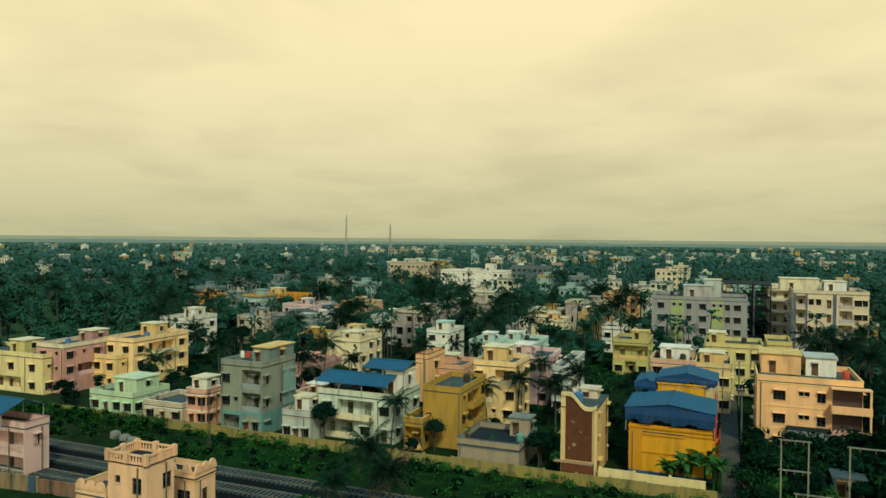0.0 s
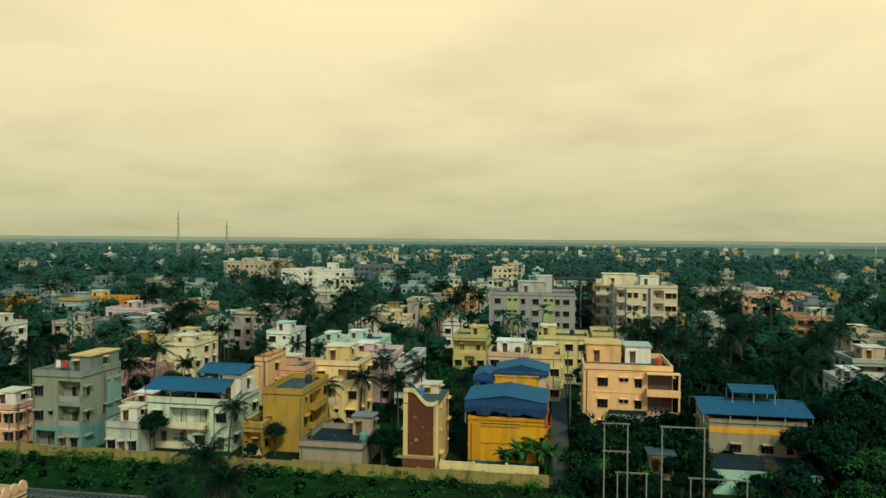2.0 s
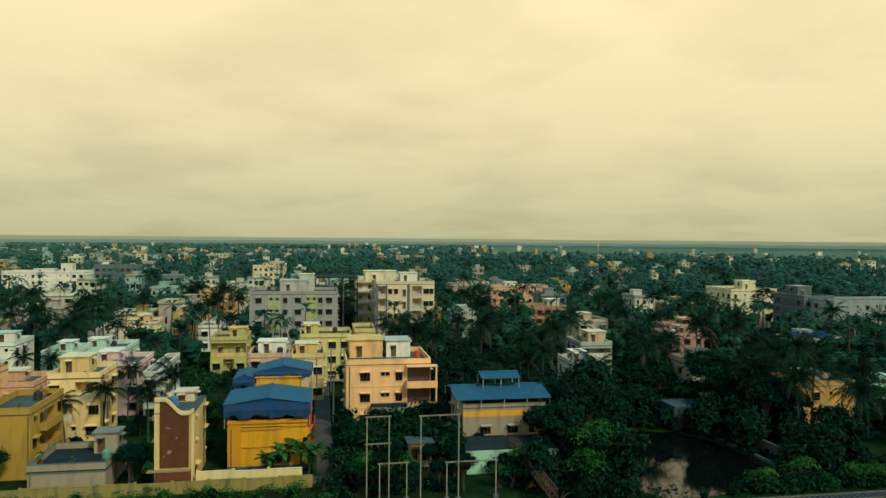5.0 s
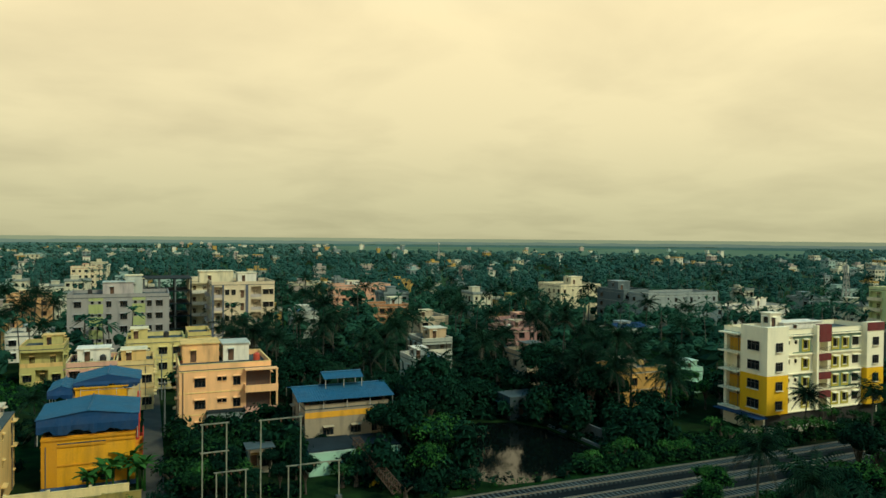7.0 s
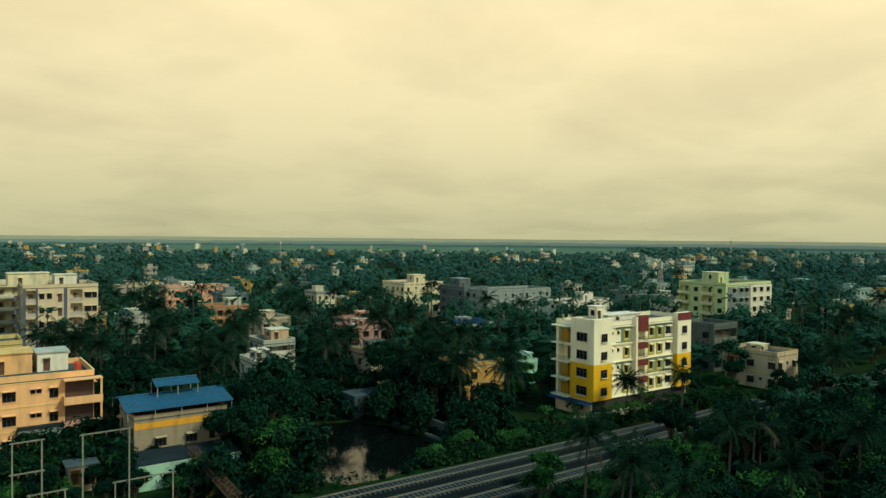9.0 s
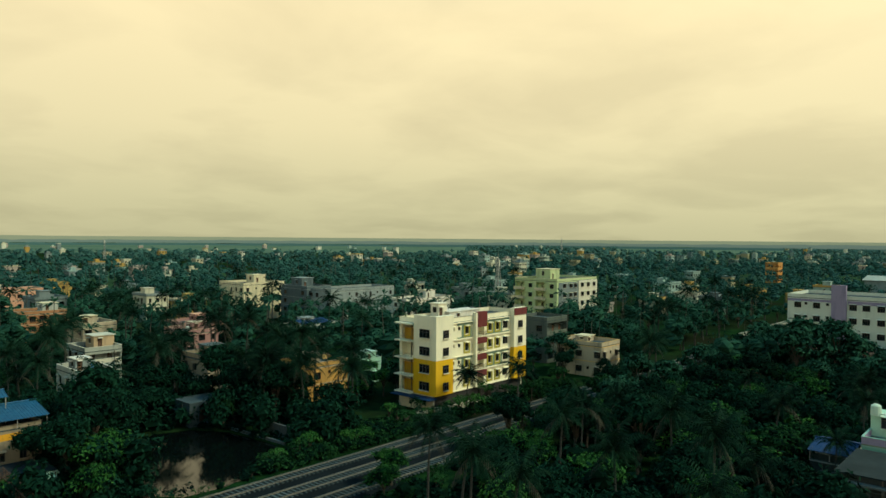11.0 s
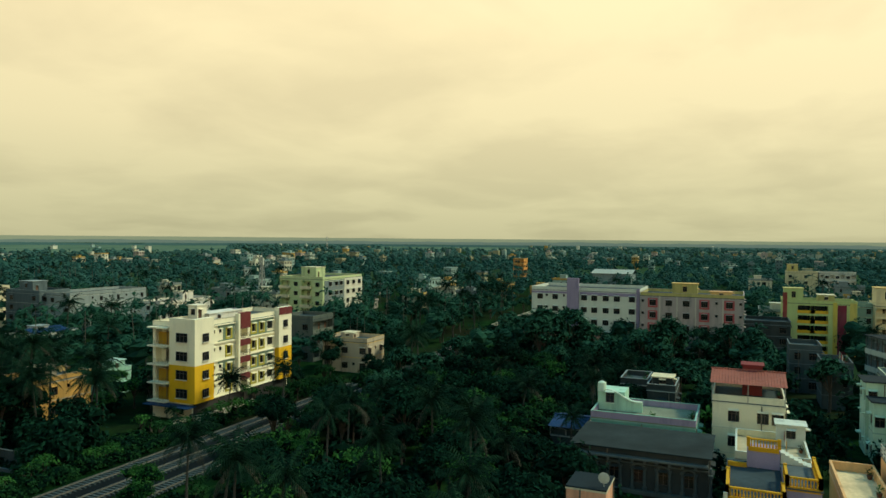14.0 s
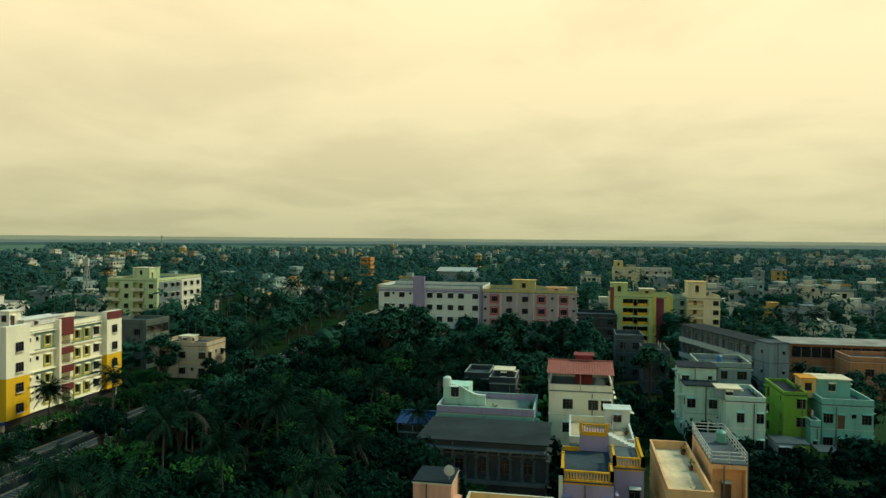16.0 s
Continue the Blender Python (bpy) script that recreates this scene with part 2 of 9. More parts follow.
# ---- the ground, the pond, the railway ----
gm, gnt, gb = node_mat("ground_grass", 0.95)
gb.inputs["Specular IOR Level"].default_value = 0.0
g1 = ranged(gnt, noise_node(gnt, 0.02, 5.0), 0.4, 0.62, 0.0, 1.0)
g2 = ranged(gnt, noise_node(gnt, 0.35, 5.0), 0.38, 0.7, 0.0, 1.0)
g3 = ranged(gnt, noise_node(gnt, 0.0022, 3.0), 0.48, 0.56, 0.0, 1.0)
gc = mix_rgb(gnt, g2, (0.004, 0.020, 0.008), (0.014, 0.050, 0.013))
gc = mix_rgb(gnt, g1, gc, (0.014, 0.018, 0.010))
gc = mix_rgb(gnt, g3, gc, (0.034, 0.075, 0.036))
gnt.links.new(gc, gb.inputs["Base Color"])
bumped(gnt, gb, noise_node(gnt, 1.5, 5.0), 0.6, 0.15)

POND = [(37.4, 79), (38.8, 86), (42, 94.5), (46, 101.5), (50, 103.6), (55, 101.8), (58.5, 96.5), (59.3, 88), (59.8, 80.6), (55, 78.4), (50, 76.4), (45, 75.2), (40, 75.6)]
gr = bmesh.new()
ring = []
for r_ in (4700.0,):
    ring = [gr.verts.new((r_ * math.sin(2 * math.pi * k / 96), r_ * math.cos(2 * math.pi * k / 96), 0)) for k in range(96)]
pv = [gr.verts.new((a, b, 0)) for a, b in POND]
edges_ = [gr.edges.new((ring[k], ring[(k + 1) % 96])) for k in range(96)] + [gr.edges.new((pv[k], pv[(k + 1) % len(pv)])) for k in range(len(pv))]
bmesh.ops.triangle_fill(gr, use_beauty=True, use_dissolve=False, edges=edges_)
for f_ in gr.faces:
    if f_.normal.z < 0:
        f_.normal_flip()
# banks of the pond
low = [gr.verts.new((49 + (a - 49) * 0.97, 89 + (b - 89) * 0.97, -1.3)) for a, b in POND]
for k in range(len(pv)):
    gr.faces.new((pv[k], pv[(k + 1) % len(pv)], low[(k + 1) % len(pv)], low[k]))
gme = bpy.data.meshes.new("ground")
gr.to_mesh(gme)
gr.free()
gme.materials.append(gm)
tagged(new("ground", gme), "dark green grass and bare earth under the whole town", "ground", kind="structure")

wm_, wnt, wb = node_mat("pond_water", 0.06)
wb.inputs["Specular IOR Level"].default_value, wb.inputs["IOR"].default_value = 0.5, 1.33
wb.inputs["Base Color"].default_value = (0.002, 0.004, 0.004, 1)
wb.inputs["Specular Tint"].default_value = (0.60, 0.96, 1.0, 1)
bumped(wnt, wb, noise_node(wnt, 0.8, 2.0), 0.05, 0.02)
pw = Mesh()
pw.face([(49 + (a - 49) * 0.995, 89 + (b - 89) * 0.995, -0.14) for a, b in POND[::-1]][::-1])
tagged(part("water", pw, wm_), "still black pond water reflecting sky and trees", "pond water", kind="structure")

# ---- railway: two running lines and a siding, parallel to the boundary wall ----
M_BALLAST = concrete((0.009, 0.012, 0.013), "ballast")
M_SLEEPER = concrete((0.115, 0.125, 0.115), "sleeper")
M_RAIL = plain("rail_steel", (0.34, 0.32, 0.29), 0.35, 0.8, 0.3)


def track(name, y, x0, x1, near0, near1):
    """Ballast bed with sleepers one by one and two rails of broad gauge."""
    root = thing(name, pose(0, y, 0), "broad gauge railway track on dark ballast with concrete sleepers", "railway track", "railway tracks", "structure")
    b = Mesh()
    for k in range(int((x1 - x0) / 20)):
        a, c = x0 + 20 * k, x0 + 20 * k + 20
        for p in (((a, -2.28, 0.004), (c, -2.28, 0.004), (c, -1.65, 0.38), (a, -1.65, 0.38)), ((a, -1.65, 0.38), (c, -1.65, 0.38), (c, 1.65, 0.38), (a, 1.65, 0.38)),
                  ((a, 1.65, 0.38), (c, 1.65, 0.38), (c, 2.28, 0.004), (a, 2.28, 0.004))):
            b.face(p)
    part("ballast", b, M_BALLAST, root)
    for s in (-1, 1):
        r = Mesh()
        r.box(x0, s * 0.875 - 0.075, 0.5, x1, s * 0.875 + 0.075, 0.52)
        r.box(x0, s * 0.875 - 0.012, 0.52, x1, s * 0.875 + 0.012, 0.60)
        r.box(x0, s * 0.875 - 0.036, 0.60, x1, s * 0.875 + 0.036, 0.65)
        part("rail", r, M_RAIL, root)
    one = Mesh()
    one.box(-0.13, -1.375, 0.33, 0.13, 1.375, 0.50)
    me = one.data("sleeper", [M_SLEEPER])
    x = x0
    rest = Mesh()
    while x < x1:
        if near0 < x < near1:
            part("sleeper", me, None, root, m=pose(x, 0, 0))
        else:
            rest.box(x - 0.13, -1.375, 0.33, x + 0.13, 1.375, 0.50)
        x += 0.66
    part("sleepers_beyond", rest, M_SLEEPER, root)["kind"] = "stuff"


track("railway_track", 71.6, -420, 420, 48, 100)
track("railway_track", 67.0, -420, 420, 48, 95)
track("railway_track", 62.3, -420, 76, -72, -45)
KEEP.append((-430, 57.0, 40, 75.0))
KEEP.append((40, 60.0, 76, 74.8))
KEEP.append((76, 64.6, 430, 74.8))
KEEP.append((208, 55, 275, 80))


# ---- houses ----
M_PIPE = plain("drainpipe_grey", (0.13, 0.12, 0.10), 0.7, 0, 0.4)
WINDOWS = {}


def window_mesh(w, h, style, trim):
    """A window: frame with recessed panes, sill and concrete sunshade in one piece; origin at the bottom middle, outside is -y."""
    key = (round(w, 2), round(h, 2), style, trim.name)
    if key in WINDOWS:
        return WINDOWS[key]
    m = Mesh()
    d = 0.12
    t = 0.07
    holes = []
    if style == "door":
        holes.append((t, w - t, t, h - t, 0.05, 5))
    else:
        n = 3 if w > 1.3 else (2 if w > 0.75 else 1)
        cw = (w - t) / n
        for k in range(n):
            u0, u1 = t + k * cw, (k + 1) * cw
            if h > 1.0:
                holes.append((u0, u1, t, h * 0.66, 0.05, 3))
                holes.append((u0, u1, h * 0.66 + 0.05, h - t, 0.05, 3))
            else:
                holes.append((u0, u1, t, h - t, 0.05, 3))
    wall_face(m, w, h, holes, lambda u, e, z: (u - w / 2, d + e, z), 0)

    def strip(prof, mi):
        """A moulding along the width: the profile is a row of (y, z)."""
        for (y0, z0), (y1, z1) in zip(prof, prof[1:]):
            m.face([(-w / 2, y0, z0), (w / 2, y0, z0), (w / 2, y1, z1), (-w / 2, y1, z1)][::-1], mi)
        if len(prof) > 4:
            m.face([(-w / 2, y, z) for y, z in prof[1:]], mi)
            m.face([(w / 2, y, z) for y, z in prof[1:]][::-1], mi)
    if style != "flat":
        e = 0.55 if w > 0.8 else 0.34
        strip([(d, h), (0.0, h), (-e, h + 0.02), (-e, h + 0.10), (0.0, h + 0.20)], 1)
    if style != "door":
        strip([(0.0, -0.1), (-0.09, -0.1), (-0.09, 0.0), (0.0, 0.0), (d, 0.0)][::-1], 1)
    me = welded(m, "window", [M_FRAMEW if style == "white" else M_FRAME, trim, M_GLASSD, M_DARK, M_DOOR])
    WINDOWS[key] = me
    return me


def wall_face(m, L, h, holes, at, mi=0):
    """One outer wall, L wide and h high, with openings (u0, u1, v0, v1, depth, back) that go into it. at maps (u, inward, z) to a point."""
    us = sorted({0.0, L, *[q for o in holes for q in o[0:2]]})
    vs = sorted({0.0, h, *[q for o in holes for q in o[2:4]]})
    for i in range(len(us) - 1):
        for j in range(len(vs) - 1):
            cu, cv = (us[i] + us[i + 1]) / 2, (vs[j] + vs[j + 1]) / 2
            if any(o[0] < cu < o[1] and o[2] < cv < o[3] for o in holes):
                continue
            m.face([at(us[i], 0, vs[j]), at(us[i + 1], 0, vs[j]), at(us[i + 1], 0, vs[j + 1]), at(us[i], 0, vs[j + 1])], mi)
    for u0, u1, v0, v1, d, back in holes:
        m.face([at(u0, 0, v0), at(u1, 0, v0), at(u1, d, v0), at(u0, d, v0)], mi)
        m.face([at(u0, d, v1), at(u1, d, v1), at(u1, 0, v1), at(u0, 0, v1)], mi)
        m.face([at(u0, 0, v0), at(u0, d, v0), at(u0, d, v1), at(u0, 0, v1)], mi)
        m.face([at(u1, d, v0), at(u1, 0, v0), at(u1, 0, v1), at(u1, d, v1)], mi)
        if back:
            m.face([at(u0, d, v0), at(u1, d, v0), at(u1, d, v1), at(u0, d, v1)], back - 1 if back > 1 else mi)


KINDS = {"W": (1.6, 1.45, 0.8), "w": (0.65, 0.65, 1.6), "D": (0.95, 2.05, 0.05), "V": (1.1, 1.45, 0.8), "L": (2.1, 1.45, 0.8)}
SIDES = {"front": 0, "right": 90, "back": 180, "left": 270}


def auto_pattern(rng, L, n):
    cols = max(1, round(L / 3.1))
    base = [rng.choice("WWWVw.") for _ in range(cols)]
    rows = []
    for k in range(n):
        rows.append("".join(c if rng.random() > 0.12 else rng.choice("Ww.") for c in base))
    return "/".join(rows)


def house(x, y, W, D, h, n, wall, trim, label, rot=0, pats=None, seed=1, parapet=0.9, name="house", category="house",
          band=True, style="", bal="solid", balmat=None, ground=0.0, eave=0.0, parapet_mat=None, roofmat=None, deep=1.3, cols=None, spans=None):
    """A flat-roofed plastered house: walls with openings, windows, storey bands, balconies, roof slab and parapet.
    pats: for each side, the columns of every storey from the top: W V L w windows, D door, B balcony, O open veranda."""
    rng = random.Random(seed * 7919 + int(W * 10) + int(h * 10))
    trim = trim or wall
    root = thing(name, pose(x, y, 0, 0, 0, rot), label, category)
    r = max(abs(W * math.cos(radians(rot))) + abs(D * math.sin(radians(rot))), 1) / 2
    q = max(abs(W * math.sin(radians(rot))) + abs(D * math.cos(radians(rot))), 1) / 2
    KEEP.append((x - r, y - q, x + r, y + q))
    top = h - parapet
    fh = (top - ground) / n
    pats = dict(pats or {})
    body = Mesh()
    for side, ang in SIDES.items():
        L = W if side in ("front", "back") else D
        off = D / 2 if side in ("front", "back") else W / 2
        ca, sa = math.cos(radians(ang)), math.sin(radians(ang))

        def at(u, d, z, ca=ca, sa=sa, L=L, off=off):
            a, b = u - L / 2, -off + d
            return (a * ca - b * sa, a * sa + b * ca, z)
        rows = (pats.get(side) or ("." if side == "back" else auto_pattern(rng, L, n))).split("/")
        holes, items = [], []
        for k in range(n):
            row = rows[min(k, len(rows) - 1)]
            z0 = top - (k + 1) * fh
            cw = L / len(row)
            fixed = (cols or {}).get(side)
            j = 0
            while j < len(row):
                c = row[j]
                e = j
                if c in "BO" and not fixed:
                    while e + 1 < len(row) and row[e + 1] == c:
                        e += 1
                mid, span = (j + e + 1) / 2 * cw, (e - j + 1) * cw
                if fixed and j < len(fixed):
                    mid, span = fixed[j] * L, (spans or {}).get(c, 2.6)
                if c in KINDS:
                    w, hh, sill = KINDS[c]
                    w, hh = (w if fixed else min(w, cw * 0.8)), min(hh, fh * 0.78)
                    sill = min(sill, fh - hh - 0.3) if c != "D" else 0.05
                    holes.append((mid - w / 2, mid + w / 2, z0 + sill, z0 + sill + hh, 0.24, 1))
                    items.append(("window" if c != "D" else "door", mid, z0 + sill, w, hh, c))
                elif c in "BO":
                    w = span - 0.3
                    holes.append((mid - w / 2, mid + w / 2, z0 + 0.12, z0 + fh - 0.45, deep, 1))
                    items.append(("balcony", mid, z0, w, fh, c))
                j = e + 1
        wall_face(body, L, top, holes, at)
        for what, mid, z, w, hh, c in items:
            m = pose(0, 0, 0, 0, 0, ang) @ pose(mid - L / 2, -off, z)
            if what != "balcony":
                part(what, window_mesh(w, hh, "door" if c == "D" else style, wall), None, root, m=m)
                continue
            b = Mesh()
            out = 0.9 if c == "B" else 0.0
            if out:
                b.box(-w / 2 - 0.1, -out, -0.02, w / 2 + 0.1, -0.004, 0.10, 0)
            yy = -out
            if bal == "solid":
                b.box(-w / 2 - 0.1, yy, 0.1, w / 2 + 0.1, yy + 0.1, 0.95, 1)
                if out:
                    b.box(-w / 2 - 0.1, yy + 0.1, 0.1, -w / 2, -0.004, 0.95, 1)
                    b.box(w / 2, yy + 0.1, 0.1, w / 2 + 0.1, -0.004, 0.95, 1)
            elif bal == "rail":
                nb = max(3, int(w / 0.22))
                for i in range(nb + 1):
                    u = -w / 2 + w * i / nb
                    b.box(u - 0.018, yy + 0.03, 0.12, u + 0.018, yy + 0.066, 0.92, 1)
                b.box(-w / 2 - 0.04, yy + 0.02, 0.92, w / 2 + 0.04, yy + 0.08, 1.0, 1)
            if b.v:
                part("balcony", b, [trim, balmat or trim], root, m=m)
            nd = max(1, int(w / 2.6))
            for i in range(nd):
                u = -w / 2 + w * (i + 0.5) / nd
                part("door", window_mesh(0.95, 2.05, "door", trim), None, root, m=m @ pose(u, deep - 0.17, 0.13))
    part("wall", welded(body, "wall", [wall]), None, root)
    rf = Mesh()
    e = eave
    rf.box(-W / 2 - e - 0.05, -D / 2 - e - 0.05, top + 0.003, W / 2 + e + 0.05, D / 2 + e + 0.05, top + 0.14)
    part("roof", rf, roofmat or M_ROOF, root)
    if parapet > 0.3:
        pm = Mesh()
        a, b, t = W / 2 + e + 0.03, D / 2 + e + 0.03, 0.14
        z0, z1 = top + 0.143, h
        pm.box(-a, -b, z0, a, -b + t, z1)
        pm.box(-a, b - t, z0, a, b, z1)
        pm.box(-a, -b + t, z0, -a + t, b - t, z1)
        pm.box(a - t, -b + t, z0, a, b - t, z1)
        c = Mesh()
        for u0, v0, u1, v1 in ((-a - 0.04, -b - 0.04, a + 0.04, -b + t + 0.04), (-a - 0.04, b - t - 0.04, a + 0.04, b + 0.04),
                               (-a - 0.04, -b + t + 0.04, -a + t + 0.04, b - t - 0.04), (a - t - 0.04, -b + t + 0.04, a + 0.04, b - t - 0.04)):
            c.box(u0, v0, z1 + 0.002, u1, v1, z1 + 0.07)
        part("parapet", pm, parapet_mat or wall, root)
        part("coping", c, trim, root)
    if band:
        for k in range(1, n + 1):
            z = top - k * fh + fh - 0.02 if k > 1 else top - 0.16
            if k > 1:
                z = top - (k - 1) * fh - 0.08
            bm_ = Mesh()
            a, b, t = W / 2 + 0.07, D / 2 + 0.07, 0.065
            bm_.box(-a, -b, z, a, -b + t, z + 0.16)
            bm_.box(-a, b - t, z, a, b, z + 0.16)
            bm_.box(-a, -b + t, z, -a + t, b - t, z + 0.16)
            bm_.box(a - t, -b + t, z, a, b - t, z + 0.16)
            if any(ch in "BO" for p in pats.values() for ch in p):
                continue
            part("storey_band", bm_, trim, root)
    if math.hypot(x, y) < 165:
        for u, v in ((rng.choice((-0.46, 0.46, 0.3)) * W if pats.get("front") != "." else -W * 0.2, -D / 2 - 0.12 if pats.get("front") != "." else D / 2 + 0.12), ((W / 2 + 0.12) * (1 if x < 0 else -1), rng.uniform(-0.3, 0.3) * D)):
            dp = Mesh()
            dp.tube([(u, v, 0.1), (u, v, top - 0.1)], [0.07, 0.07], 5)
            part("drainpipe", dp, M_PIPE, root)
    root["top"], root["W"], root["D"] = top + 0.14, W, D
    return root


def roof_room(root, u, v, w, d, h, wall, trim=None, z=None, slab=0.22):
    """Stair head or room on a flat roof, with a door, a window and a projecting slab."""
    z = root["top"] + 0.003 if z is None else z
    m = Mesh()

    def at(k):
        ca, sa = ((1, 0), (0, 1), (-1, 0), (0, -1))[k]
        L, off = (w, d / 2) if k % 2 == 0 else (d, w / 2)
        return lambda a, e, zz: ((a - L / 2) * ca - (-off + e) * sa, (a - L / 2) * sa + (-off + e) * ca, zz)
    dh = min(1.95, h - 0.3)
    wall_face(m, w, h, [(w * 0.3 - 0.45, w * 0.3 + 0.45, 0.06, dh, 0.2, 1)] if w > 1.6 else [], at(0))
    hole = [(d / 2 - 0.5, d / 2 + 0.5, h * 0.38, h * 0.8, 0.2, 1)] if d > 1.8 else []
    wall_face(m, d, h, hole, at(1))
    wall_face(m, w, h, [], at(2))
    wall_face(m, d, h, hole, at(3))
    room = part("stair_head", welded(m, "stair_head", [wall]), None, root, m=pose(u, v, z))
    s = Mesh()
    s.box(-w / 2 - slab, -d / 2 - slab, h + 0.003, w / 2 + slab, d / 2 + slab, h + 0.16)
    part("slab", s, trim or wall, room)
    if w > 1.6:
        part("door", window_mesh(0.9, dh - 0.06, "door", trim or wall), None, room, m=pose(-w / 2 + w * 0.3, -d / 2, 0.06))
    if d > 1.8:
        for ang in (90, 270):
            part("window", window_mesh(1.0, h * 0.42, "", trim or wall), None, room, m=pose(0, 0, 0, 0, 0, ang) @ pose(0, -w / 2, h * 0.38))
    return room


TANKS = {}


def water_tank(root, u, v, mat, z=None, r=0.55, h=1.25):
    """Ribbed plastic roof tank with a domed lid, on a small plinth."""
    key = (mat.name, r, h)
    if key not in TANKS:
        b, l = Mesh(), Mesh()
        pts, rad = [], []
        for k in range(9):
            pts.append((0, 0, 0.15 + h * 0.8 * k / 8))
            rad.append(r * (1.0 if k % 2 else 0.95))
        b.tube(pts, rad, 14)
        l.tube([(0, 0, 0.15 + h * 0.8), (0, 0, 0.15 + h * 0.92), (0, 0, 0.15 + h * 0.97), (0, 0, 0.15 + h)], [r * 0.95, r * 0.6, r * 0.35, r * 0.33], 14)
        p = Mesh()
        p.box(-r, -r, 0, r, r, 0.148)
        TANKS[key] = (b.data("tank_body", [mat]), l.data("tank_lid", [mat]), p.data("plinth", [M_CONC]))
    z = root["top"] + 0.003 if z is None else z
    t = thing("water_tank", root.matrix_basis @ pose(u, v, z), "ribbed plastic water tank on a roof plinth", "water tank", "roof water tanks")
    for nm, me in zip(("tank_body", "tank_lid", "plinth"), TANKS[key]):
        part(nm, me, None, t)
    return t


def gable_sheet(root, u0, v0, u1, v1, z0, z1, mat, axis="x", posts=True, zp=None, name="metal_roof", under=None):
    """Corrugated metal gable roof on steel posts; axis: the way its ridge runs."""
    m = Mesh()
    L = (u1 - u0) if axis == "x" else (v1 - v0)
    S = (v1 - v0) / 2 if axis == "x" else (u1 - u0) / 2
    n = max(4, int(L / 0.35))

    def pt(a, s, z):
        return (u0 + a, v0 + S + s, z) if axis == "x" else (u0 + S + s, v0 + a, z)
    for side in (-1, 1):
        for k in range(n):
            a0, a1 = L * k / n, L * (k + 1) / n
            e = (a1 - a0) * 0.06
            am = a0 + (a1 - a0) * 0.72
            for p, q, dp, dq in ((a0, am, 0.0, 0.0), (am, am + e, 0.0, 0.05), (am + e, a1 - e, 0.05, 0.05), (a1 - e, a1, 0.05, 0.0)):
                f = [pt(p, side * S, z0 + dp), pt(q, side * S, z0 + dq), pt(q, 0, z1 + dq), pt(p, 0, z1 + dp)]
                g = [(a, b, c - 0.03) for a, b, c in f]
                m.face(f if (side < 0) == (axis == "x") else f[::-1])
                # darker underside: shade below the roof put into the colour
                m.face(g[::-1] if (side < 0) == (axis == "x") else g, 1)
    c = Mesh()
    a, b = pt(-0.1, 0, z1 + 0.06), pt(L + 0.1, 0, z1 + 0.06)
    c.tube([a, b], [0.12, 0.12], 6)
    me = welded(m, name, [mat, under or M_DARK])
    rf = part(name, me, None, root)
    part("ridge_cap", c, mat, rf)
    if posts:
        zp = root["top"] if zp is None else zp
        np_ = max(2, int(L / 3.2))
        for k in range(np_ + 1):
            for side in (-1, 1):
                p = Mesh()
                q = pt(0.25 + (L - 0.5) * k / np_, side * (S - 0.25), 0)
                p.box(q[0] - 0.05, q[1] - 0.05, zp, q[0] + 0.05, q[1] + 0.05, z0 - 0.005 + 0.25 / S * (z1 - z0) - 0.03)
                part("post", p, M_STEEL, root)
    return rf


